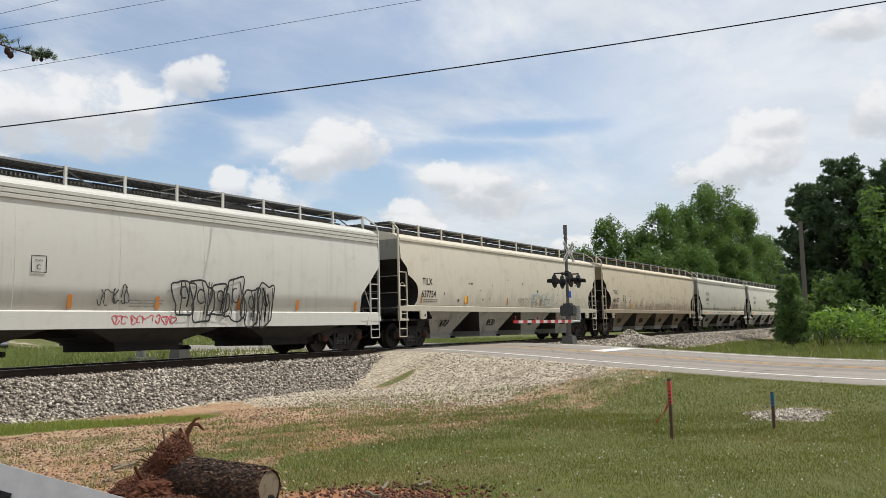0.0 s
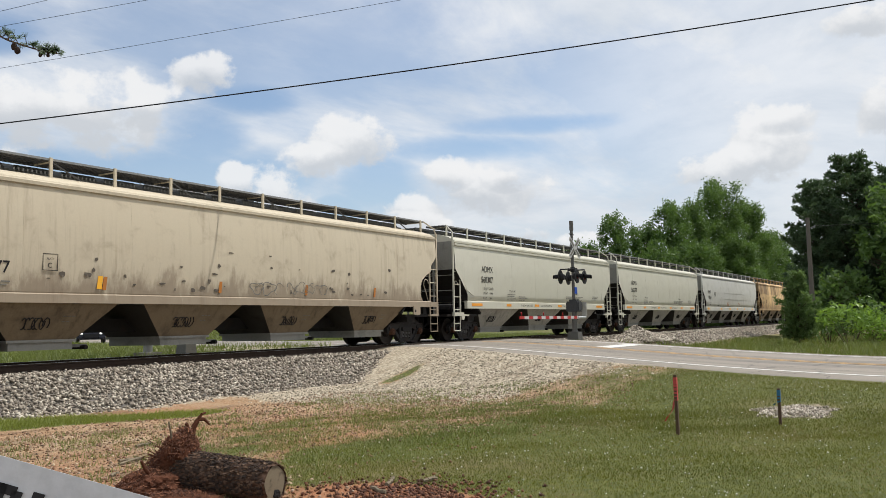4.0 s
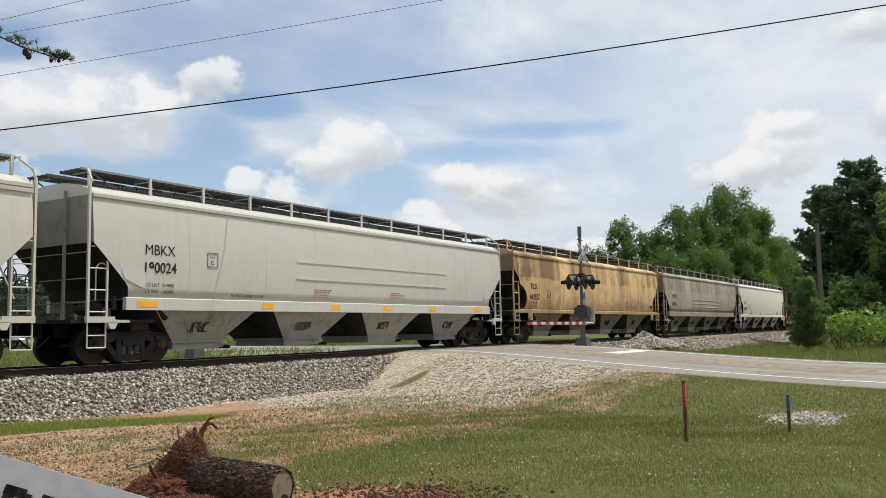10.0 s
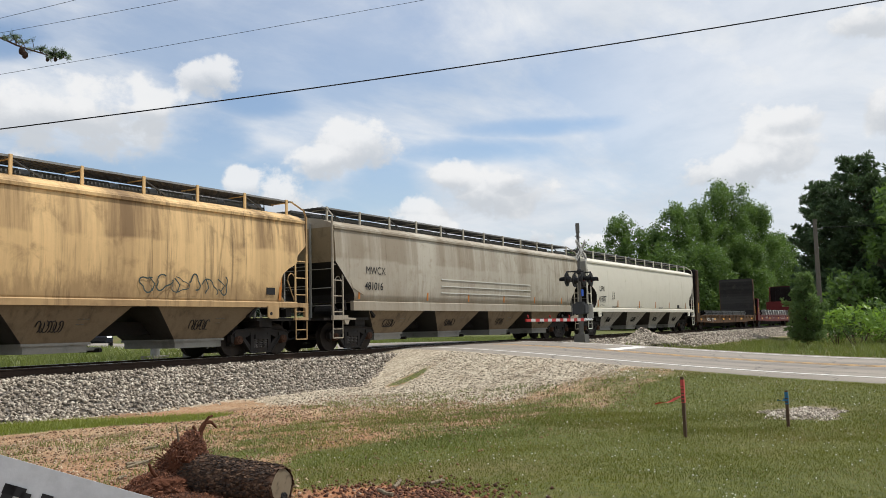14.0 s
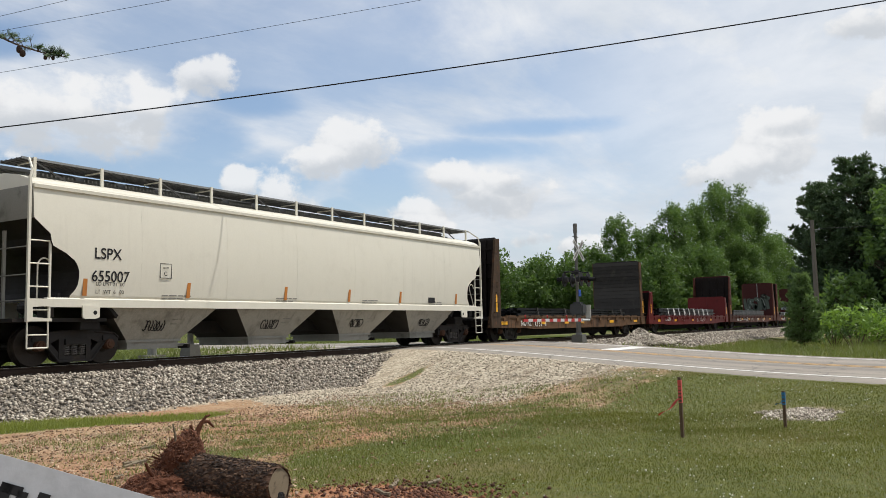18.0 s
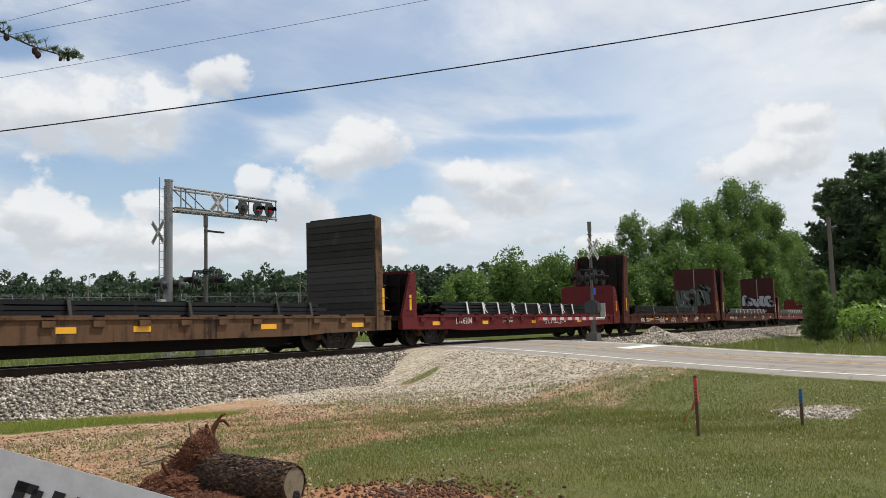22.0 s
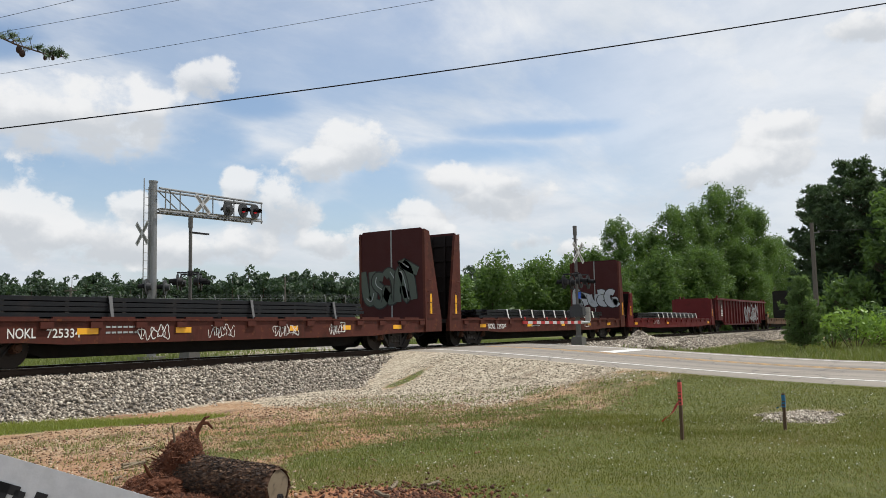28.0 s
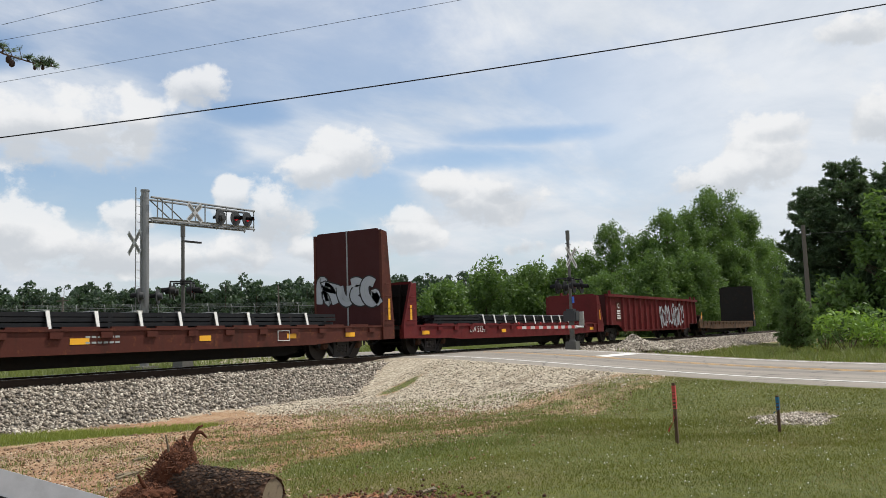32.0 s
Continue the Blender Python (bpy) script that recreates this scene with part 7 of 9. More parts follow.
def cantilever():
    m = thing("cantilever_signal", pose(21.35, 26.0, -0.15), "grey cantilever signal with red lights over the road", "crossing signal")
    bm = bm_new()
    tube(bm, (0, 0, 0), (0, 0, 6.6), 0.165, 0.15, 20)
    tube(bm, (0, 0, 6.6), (0, 0, 6.66), 0.17, seg=20)
    part("mast", bm, M["galvanised"], m, "thick pale steel mast")
    bm = bm_new()
    box(bm, -0.36, 0.36, -0.36, 0.36, -0.3, 0.03)
    part("foundation", bm, M["old_concrete"], m, "concrete footing")
    # ladder on the side
    for x in (-0.42, -0.20):
        bm = bm_new()
        tube(bm, (x, 0, 0.3), (x, 0, 6.7 if x < -0.3 else 6.4), 0.022, seg=6)
        part("ladder_rail", bm, M["galvanised"], m)
    for k in range(20):
        bm = bm_new()
        tube(bm, (-0.42, 0, 0.6 + 0.3 * k), (-0.20, 0, 0.6 + 0.3 * k), 0.012, seg=5)
        part("rung", bm, M["galvanised"], m)
    bm = bm_new()
    box(bm, -0.42, -0.16, -0.1, 0.1, 1.2, 2.1)
    part("ladder_guard", bm, M["concrete"], m, "pale ladder guard")
    # lattice arm
    end = 5.55
    for dy in (-0.28, 0.28):
        for z0, z1 in ((6.36, 6.42), (5.50, 5.62)):
            bm = bm_new()
            rod(bm, [(0.05, dy, z0), (end, dy, z1)], 0.045, 7)
            part("chord", bm, M["galvanised"], m, "long arm chord")
        for k in (0, 0.55, 1.85, 2.75, 4):
            x = 0.35 + (end - 0.4) * k / 4
            bm = bm_new()
            rod(bm, [(x, dy, 5.52), (x, dy, 6.38)], 0.028, 6)
            part("upright", bm, M["galvanised"], m)
        for k in range(1):
            bm = bm_new()
            rod(bm, [(0.45, dy, 6.36), (1.7, dy, 5.54)], 0.025, 6)
            part("diagonal", bm, M["galvanised"], m)
    bm = bm_new()
    for k in range(26):
        box(bm, 0.2 + 0.205 * k, 0.2 + 0.205 * k + 0.16, -0.30, 0.30, 5.60 + 0.0045 * k, 5.62 + 0.0045 * k)
    tagged(part("walkway", bm, M["galvanised"], m, "grated walkway"), kind="stuff")
    crossbuck(m, (2.15, -0.32, 5.98), -92, 1.0)
    crossbuck(m, (-0.46, 0.02, 4.62), 172, 1.15)
    for x in (3.45, 4.30, 4.98):
        lamp_head(m, (x, -0.40, 5.93 + 0.04 * (x - 3.5)), -84 if x > 4 else 96, x > 4, 0.31)
    bm = bm_new()
    rod(bm, [(3.3, -0.32, 6.2), (5.2, -0.32, 6.28)], 0.03, 6)
    for x in (3.45, 4.30, 4.98):
        rod(bm, [(x, -0.32, 6.22), (x, -0.38, 5.96)], 0.03, 6)
    part("lamp_bracket", bm, M["black_lamp"], m)
    for s in (-1, 1):
        lamp_head(m, (0.42 * s, -0.22, 2.62), 125, False, 0.30)


cantilever()


# ---------------------------------------------------------------- poles, wires, fence
def utility_pole(x, y, z, h, label, arm=False, lean=0.0, r=0.15):
    m = thing("utility_pole", pose(x, y, z), label, "utility pole", "utility poles")
    bm = bm_new()
    tube(bm, (0, 0, 0), (lean, 0, h), r, r * 0.72, 12)
    part("pole", bm, M["wood_pole"], m)
    bm = bm_new()
    if arm:
        box(bm, -0.06 + lean, 0.06 + lean, -1.1, 1.1, h - 0.5, h - 0.38)
        part("crossarm", bm, M["wood_pole"], m)
        bm = bm_new()
    tube(bm, (lean, -0.15, h - 0.75), (lean, -0.45, h - 0.7), 0.04, seg=6)
    tube(bm, (lean, -0.45, h - 0.78), (lean, -0.45, h - 0.6), 0.06, seg=8)
    part("insulator", bm, M["galvanised"], m)
    return m


utility_pole(67.0, 9.38, -0.9, 8.8, "weathered wooden utility pole before dark pines", r=0.19)
for x, y, h in ((63.5, 92.0, 7.0), (97.0, 88.0, 6.6), (110.0, 62.0, 6.4)):
    utility_pole(x, y, float(ground_z(x, y)) - 0.1, h, "slender wooden utility pole before the far woods", arm=(y > 90))


def cable(name, points, r, sag, label):
    bm = bm_new()
    a, b = Vector(points[0]), Vector(points[1])
    pts = [a.lerp(b, k / 40) - Vector((0, 0, sag * 4 * (k / 40) * (1 - k / 40))) for k in range(41)]
    seg, rings = 5, []
    d = (b - a).normalized()
    side = d.orthogonal().normalized()
    other = d.cross(side)
    for p in pts:
        rings.append([bm.verts.new(p + (side * math.cos(q) + other * math.sin(q)) * r) for q in (2 * math.pi * k / seg for k in range(seg))])
    for one, two in zip(rings, rings[1:]):
        for k in range(seg):
            j = (k + 1) % seg
            bm.faces.new((one[k], one[j], two[j], two[k]))
    tagged(new(name, mesh_of(name, bm, M["wire"])), label, "cable", "overhead cables")


def extended(a, b, more):
    a, b = Vector(a), Vector(b)
    d = b - a
    return a - d * more, b + d * more


cable("overhead_cable", extended((13.6, 22.85, 6.79), (26.5, 1.08, 9.78), 0.25), 0.019, 0.34, "thick black overhead cable")
cable("overhead_cable", extended((22.7, 37.8, 13.3), (32.5, 20.9, 16.1), 0.6), 0.010, 0.1, "thin black overhead wire")
cable("overhead_cable", extended((22.6, 37.7, 15.3), (26.4, 31.1, 16.45), 1.6), 0.010, 0.1, "thin black overhead wire")
cable("overhead_cable", extended((22.5, 37.6, 16.0), (23.8, 35.4, 16.55), 4.0), 0.010, 0.1, "thin black overhead wire")
cable("overhead_cable", ((67.0, 8.95, 7.25), (82.0, -18.0, 8.6)), 0.02, 0.2, "thin black overhead wire from the pole")


def chain_fence():
    m = thing("chain_link_fence", pose(0, 0, 0), "tall grey chain-link fence with barbed wire arms", "fence")
    a, b = Vector((28.0, 93.0, float(ground_z(28.0, 93.0)))), Vector((92.0, 66.0, float(ground_z(92.0, 66.0))))
    n = 24
    d = (b - a) / n
    across = Vector((d.y, -d.x, 0)).normalized()
    bm = bm_new()
    tube(bm, (0, 0, 0), (0, 0, 2.45), 0.04, seg=6)
    rod(bm, [(0, 0, 2.45), across * -0.35 + Vector((0, 0, 2.85))], 0.03, 5)
    post = mesh_of("fence_post", bm, M["fence_wire"])
    for k in range(n + 1):
        share("fence_post", post, m, Matrix.Translation(a + d * k))
    for h, o, r in ((2.42, 0, 0.025), (2.6, -0.12, 0.01), (2.72, -0.23, 0.01), (2.84, -0.34, 0.01), (0.1, 0, 0.01)):
        bm = bm_new()
        rod(bm, [a + across * o + Vector((0, 0, h)), b + across * o + Vector((0, 0, h))], r, 4)
        part("fence_rail", bm, M["fence_wire"], m)
    # the mesh itself, as crossing thin wires
    verts, faces = [], []
    length = (b - a).length
    u = (b - a).normalized()
    step = 0.35
    k = 0
    while k * step < length:
        for s in (-1, 1):
            p = a + u * (k * step)
            q = p + u * (s * 2.4)
            if 0 <= (q - a).dot(u) <= length:
                i = len(verts)
                verts += [p + Vector((0, 0, 0.05)), p + u * 0.012 + Vector((0, 0, 0.05)), q + u * 0.012 + Vector((0, 0, 2.4)), q + Vector((0, 0, 2.4))]
                faces.append((i, i + 1, i + 2, i + 3))
        k += 1
    ob = new("wire_mesh", mesh_from("wire_mesh", verts, faces, M["fence_wire"]))
    ob.parent = m
    tagged(ob, "thin woven wire", kind="stuff")


chain_fence()


# ---------------------------------------------------------------- trees and bushes
def unit(rng, n):
    v = rng.normal(size=(n, 3))
    return v / np.linalg.norm(v, axis=1)[:, None]


def leaf_quads(rng, centres, size, squash=0.75, up=0.35):
    """A small bent-looking leaf or spray at each centre, as a four-cornered face."""
    n = len(centres)
    normal = unit(rng, n) + np.array([0, 0, up])
    normal /= np.linalg.norm(normal, axis=1)[:, None]
    ref = unit(rng, n)
    a = np.cross(normal, ref)
    a /= np.maximum(np.linalg.norm(a, axis=1), 1e-6)[:, None]
    b = np.cross(normal, a)
    s = size * rng.uniform(0.6, 1.3, n)
    a = a * s[:, None]
    b = b * (s * squash)[:, None]
    c = centres
    return np.stack([c - a, c + b * 0.55 - a * 0.1, c + a, c - b * 0.55 + a * 0.15], 1)


def clump_points(rng, centres, radii, per, flat=0.75):
    out = []
    for c, r in zip(centres, radii):
        n = int(per * r * r)
        p = unit(rng, n) * (r * rng.uniform(0.35, 1.0, n) ** 0.5)[:, None]
        p[:, 2] *= flat
        out.append(p + c)
    return np.concatenate(out)


def branching(bm, base, top, rng, reach, count, r0):
    """Limbs that leave the trunk and fork once."""
    base, top = Vector(base), Vector(top)
    for k in range(count):
        t = 0.30 + 0.62 * (k + rng.uniform(0, 0.6)) / count
        p = base.lerp(top, t)
        a = rng.uniform(0, 2 * math.pi)
        d = Vector((math.cos(a), math.sin(a), rng.uniform(0.45, 1.0))).normalized()
        length = reach * (1.1 - 0.6 * t) * rng.uniform(0.7, 1.0)
        q = p + d * length * 0.55
        r = r0 * (1 - t) * 0.5 + 0.03
        tube(bm, p, q, r, r * 0.6, 5, False)
        for s in (-1, 1):
            e = q + (d + Vector((-d.y, d.x, 0.25)) * 0.45 * s).normalized() * length * 0.5
            tube(bm, q, e, r * 0.55, r * 0.2, 4, False)


def broad_tree(x, y, z, h, w, seed, leaf="leaf", density=60, size=0.34, label="full green broad-leaved tree", crown_from=0.12, name="tree", lobes=34, shape=1.0):
    rng = np.random.default_rng(seed)
    m = thing(name, pose(x, y, z), label, "tree", "trees")
    bm = bm_new()
    r0 = 0.014 * h + 0.05
    tube(bm, (0, 0, -0.2), (0, 0, h * 0.5), r0, r0 * 0.6, 9, False)
    tube(bm, (0, 0, h * 0.5), (0.03 * h, 0, h * 0.9), r0 * 0.6, r0 * 0.12, 7, False)
    trunk = part("trunk", bm, M["bark"], m, "rough brown trunk")
    limb = bm_new()
    branching(limb, (0, 0, 0), (0, 0, h * 0.92), rng, w * 0.9, 12, r0)
    tagged(part("branching", limb, M["bark"], trunk, "forking limbs"), kind="stuff")
    cs, rs = [], []
    for k in range(lobes):
        t = (k + rng.uniform(0, 1)) / lobes
        zz = crown_from + (0.97 - crown_from) * t
        # wide below the middle, drawn in at the top
        env = w * (math.sin(math.pi * min(1.0, 0.07 + 0.80 * (1 - t) ** shape)) ** 0.75)
        a = k * 2.4 + rng.uniform(-0.5, 0.5)
        rr = env * (rng.uniform(0.1, 0.5) if k % 4 == 0 else rng.uniform(0.5, 0.95))
        for _ in range(3):
            cs.append((rr * math.cos(a) + rng.normal(0, 0.11 * w), rr * math.sin(a) + rng.normal(0, 0.11 * w), zz * h + rng.normal(0, 0.14 * w)))
            rs.append(w * rng.uniform(0.09, 0.19))
    pts = clump_points(rng, np.array(cs), rs, density, 1.25)
    pts += rng.normal(0, 0.05 * w, pts.shape)
    data = polys("crown", leaf_quads(rng, pts, size).reshape(-1, 3), 4, M[leaf])
    share("crown", data, m, label="crown of many leaf sprays")
    return m


def pine_tree(x, y, z, h, w, seed, leaf="needle", label="tall dark green pine tree", low=0.12, tuft=1.0, name="pine_tree", whorls=22, rounded=False):
    rng = np.random.default_rng(seed)
    m = thing(name, pose(x, y, z), label, "pine tree", "pine trees")
    bm = bm_new()
    r0 = 0.012 * h + 0.03
    tube(bm, (0, 0, -0.2), (0, 0, h * 0.97), r0, 0.02, 9, False)
    trunk = part("trunk", bm, M["bark"], m, "straight brown trunk")
    limb = bm_new()
    tips = []
    for k in range(whorls):
        t = low + (0.98 - low) * (k / (whorls - 1))
        env = w * min(1.0, (1.02 - t) * 1.75) * (0.75 + 0.25 * math.sin(k * 1.9))
        if rounded:
            env = w * min(1.0, max(0.05, (1.03 - t) * 2.4)) ** 0.6 * rng.uniform(0.6, 1.1)
        arms = int(rng.integers(5, 8))
        for j in range(arms):
            a = j * 2 * math.pi / arms + k * 0.7 + rng.uniform(-0.3, 0.3)
            length = max(0.35, env * rng.uniform(0.6, 1.1))
            rise = rng.uniform(0.10, 0.45)
            p = Vector((0, 0, t * h))
            d = Vector((math.cos(a), math.sin(a), rise)).normalized()
            e = p + d * length + Vector((0, 0, 0.12 * length))
            tube(limb, p, e, 0.012 * length + 0.01, 0.008, 4, False)
            steps = max(2, int(length / (0.42 * tuft)))
            for q in range(steps):
                f = 0.30 + 0.70 * (q + 1) / steps
                c = p.lerp(e, f)
                side = Vector((-d.y, d.x, 0))
                for s in (-1, 0, 1):
                    if s and f < 0.45 and rng.uniform() < 0.3:
                        continue
                    spread = s * length * 0.30 * (1.1 - f) + rng.normal(0, 0.08)
                    tips.append((c + side * spread + Vector((0, 0, rng.normal(0.05, 0.10))), d))
    tagged(part("branching", limb, M["bark"], trunk, "whorls of thin limbs"), kind="stuff")
    c = np.array([t[0] for t in tips])
    d = np.array([t[1] for t in tips])
    per = 13
    c = np.repeat(c, per, axis=0)
    d = np.repeat(d, per, axis=0)
    out = unit(rng, len(c)) * 0.85 + d * 0.55 + np.array([0, 0, 0.45])
    out /= np.linalg.norm(out, axis=1)[:, None]
    length = 0.42 * tuft * rng.uniform(0.7, 1.2, len(c))
    flat = np.cross(out, unit(rng, len(c)))
    flat /= np.maximum(np.linalg.norm(flat, axis=1), 1e-6)[:, None]
    flat *= (0.05 * tuft * rng.uniform(0.7, 1.3, len(c)))[:, None]
    tri = np.stack([c - flat, c + flat, c + out * length[:, None] + flat * 0.6, c + out * length[:, None] - flat * 0.6], 1)
    share("crown", polys("crown", tri.reshape(-1, 3), 4, M[leaf]), m, label="tufts of long needles")
    return m


def bush(x, y, z, h, w, seed, leaf="leaf_light", size=0.16, density=170, label="bright green leafy bush", lobes=14, name="bush"):
    rng = np.random.default_rng(seed)
    m = thing(name, pose(x, y, z), label, "bush", "roadside bushes")
    bm = bm_new()
    cs, rs = [], []
    for k in range(lobes):
        a, r = rng.uniform(0, 2 * math.pi), w * rng.uniform(0.0, 0.8) ** 0.6
        t = rng.uniform(0.25, 0.92) * (1 - 0.35 * (r / w) ** 2)
        c = Vector((r * math.cos(a), r * math.sin(a), t * h))
        cs.append(c)
        rs.append(w * rng.uniform(0.2, 0.36))
        tube(bm, (c.x * 0.2, c.y * 0.2, -0.1), c, 0.02, 0.008, 4, False)
    tagged(part("stem", bm, M["bark"], m, "thin stems"), kind="stuff")
    pts = clump_points(rng, np.array([tuple(c) for c in cs]), rs, density, 0.9)
    pts[:, 2] = np.maximum(pts[:, 2], 0.02)
    share("leaves", polys("leaves", leaf_quads(rng, pts, size, 0.55).reshape(-1, 3), 4, M[leaf]), m, label="pointed leaves")
    return m


# the group of tall broad-leaved trees behind the line: heading, distance, height, crown radius
for turn, far, h, w, seed, label in (
        (21.5, 106, 10.6, 2.4, 7, "low leafy tree at the edge of the wood"), (19.9, 108, 14.2, 3.1, 1, "open-crowned young broad-leaved tree behind the railway"),
        (18.0, 112, 13.0, 3.3, 9, "broad-leaved tree at the edge of the wood"), (16.3, 113, 16.2, 3.7, 2, "full green broad-leaved tree behind the railway"),
        (14.9, 117, 16.6, 3.7, 3, "tall pointed broad-leaved tree behind the railway"), (13.3, 123, 19.7, 5.2, 4, "tallest dense broad-leaved tree behind the railway"),
        (11.6, 134, 17.8, 4.8, 5, "broad-leaved tree at the edge of the wood"), (10.4, 146, 14.0, 5.0, 6, "lower broad-leaved tree at the edge of the wood"),
        (20.6, 100, 7.2, 3.2, 10, "low leafy tree at the edge of the wood"), (17.3, 104, 9.2, 3.8, 16, "low leafy tree at the edge of the wood"), (14.6, 108, 9.8, 4.0, 17, "low leafy tree at the edge of the wood"),
        (12.2, 122, 11.0, 4.4, 18, "lower broad-leaved tree at the edge of the wood"), (9.3, 162, 10.0, 5.4, 8, "broad-leaved tree deep in the wood"), (8.0, 185, 11.0, 6.0, 19, "broad-leaved tree deep in the wood")):
    broad_tree(far * math.cos(radians(turn)), far * math.sin(radians(turn)), -0.4, h, w, seed, density=300, size=0.18, label=label, lobes=74, crown_from=0.06, shape=1.15)
# nearer, sunlit trees before the far woods
for x, y, h, w, seed in ((96.0, 69.0, 4.2, 3.0, 11), (100.0, 54.0, 6.6, 5.0, 12), (106.0, 50.0, 7.4, 5.0, 13), (92.0, 56.0, 4.8, 3.8, 14), (110.0, 46.0, 8.8, 5.0, 15)):
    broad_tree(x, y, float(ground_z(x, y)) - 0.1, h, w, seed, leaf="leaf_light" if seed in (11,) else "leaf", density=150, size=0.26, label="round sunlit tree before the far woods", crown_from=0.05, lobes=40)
# the dark pines on the camera's side of the line
for x, y, h, w, seed in ((75.6, 7.1, 14.2, 4.6, 21), (74.0, 3.4, 13.4, 4.2, 22), (77.0, 10.1, 12.6, 3.0, 23), (76.0, -1.6, 13.2, 4.4, 24), (80.0, 6.0, 13.0, 4.2, 25)):
    pine_tree(x, y, -0.9, h, w, seed, label="tall dark pine tree beyond the road", low=0.06, tuft=0.72, whorls=34, rounded=True)
broad_tree(70.8, 4.4, -0.9, 11.0, 2.9, 31, density=150, size=0.24, label="climbing broad-leaved tree before the pines", lobes=54)
broad_tree(70.5, 0.6, -0.9, 8.6, 3.4, 32, density=150, size=0.24, label="broad-leaved tree before the pines", lobes=54)
broad_tree(69.5, 7.6, -0.9, 4.6, 2.4, 34, density=150, size=0.22, label="low broad-leaved tree before the pines", lobes=40)
pine_tree(51.4, 7.95, -0.85, 3.8, 1.38, 33, leaf="needle_light", label="young bushy pine tree beside the road", low=0.04, tuft=0.42, whorls=24)
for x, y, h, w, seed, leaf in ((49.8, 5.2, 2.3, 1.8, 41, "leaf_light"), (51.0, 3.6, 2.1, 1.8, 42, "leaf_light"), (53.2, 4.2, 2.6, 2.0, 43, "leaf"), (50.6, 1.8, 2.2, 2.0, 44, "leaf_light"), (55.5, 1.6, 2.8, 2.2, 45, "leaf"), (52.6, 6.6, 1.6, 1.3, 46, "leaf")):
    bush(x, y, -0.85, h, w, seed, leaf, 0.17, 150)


def far_woods():
    """The wooded skyline, joined: it stays far off."""
    rng = np.random.default_rng(77)
    leaves, fringe, stems = [], [], bm_new()
    line = [(20, 205), (60, 190), (104, 152), (122, 126), (137, 104), (155, 78), (176, 58), (205, 44), (260, 34)]
    for (x0, y0), (x1, y1) in zip(line, line[1:]):
        length = math.hypot(x1 - x0, y1 - y0)
        n = int(length / 0.6)
        for k in range(n):
            t = (k + rng.uniform(0, 1)) / n
            depth = rng.uniform(0, 18)
            x, y = x0 + (x1 - x0) * t + depth * 0.75 + rng.normal(0, 1.5), y0 + (y1 - y0) * t + depth * 0.65 + rng.normal(0, 1.5)
            h = rng.uniform(10.2, 13.4) + (1.4 if depth > 8 else 0)
            pine = rng.uniform() < 0.4
            tube(stems, (x, y, 0), (x, y, h * 0.9), 0.18, 0.06, 5, False)
            lobes = 13
            cs, rs = [], []
            for q in range(lobes):
                u = (0.30 if pine else 0.22) + (0.68 if pine else 0.74) * (q + rng.uniform(0, 0.8)) / lobes
                a = q * 2.4 + rng.uniform(0, 1)
                w = rng.uniform(1.1, 2.3) * (0.9 if pine else 1.4) * math.sqrt(max(0.05, 1 - ((u - 0.5) / 0.53) ** 2))
                cs.append((x + w * math.cos(a) * 0.8, y + w * math.sin(a) * 0.8, u * h))
                rs.append(rng.uniform(0.65, 1.2))
            for q in range(8):
                cs.append((x + rng.normal(0, 1.6), y + rng.normal(0, 1.6), rng.uniform(0.4, 10.4)))
                rs.append(rng.uniform(1.0, 1.6))
            leaves.append(clump_points(rng, np.array(cs), [r * 0.9 for r in rs], 36, 0.9))
            fringe.append(clump_points(rng, np.array(cs), [r * 1.08 for r in rs], 30, 0.9))
    core, edge = np.concatenate(leaves), np.concatenate(fringe)
    quads = np.concatenate([leaf_quads(rng, core, 0.44, 1.1), leaf_quads(rng, edge, 0.2, 0.9)])
    wood = tagged(new("far_woods", polys("far_woods", quads.reshape(-1, 3), 4, M["leaf_far"])), "dark mixed pine and broad-leaved woods on the skyline", "woods", kind="stuff")
    ob = new("far_trunks", mesh_of("far_trunks", stems, M["bark"]))
    ob.parent = wood
    tagged(ob, "thin far trunks", kind="stuff")


far_woods()


# ---------------------------------------------------------------- grass, weeds, gravel
def blades(name, places, heights, widths, mat, label, seed, category="grass"):
    rng = np.random.default_rng(seed)
    n = len(places)
    a = rng.uniform(0, 2 * np.pi, n)
    side = np.stack([np.cos(a), np.sin(a), np.zeros(n)], 1) * widths[:, None]
    lean = np.stack([rng.normal(0, 0.45, n), rng.normal(0, 0.45, n), np.ones(n)], 1) * heights[:, None]
    tri = np.stack([places - side, places + side, places + lean], 1)
    tagged(new(name, polys(name, tri.reshape(-1, 3), 3, mat)), label, category, kind="stuff")


def scatter(rng, n, x0, x1, y0, y1):
    x, y = rng.uniform(x0, x1, n), rng.uniform(y0, y1, n)
    return x, y


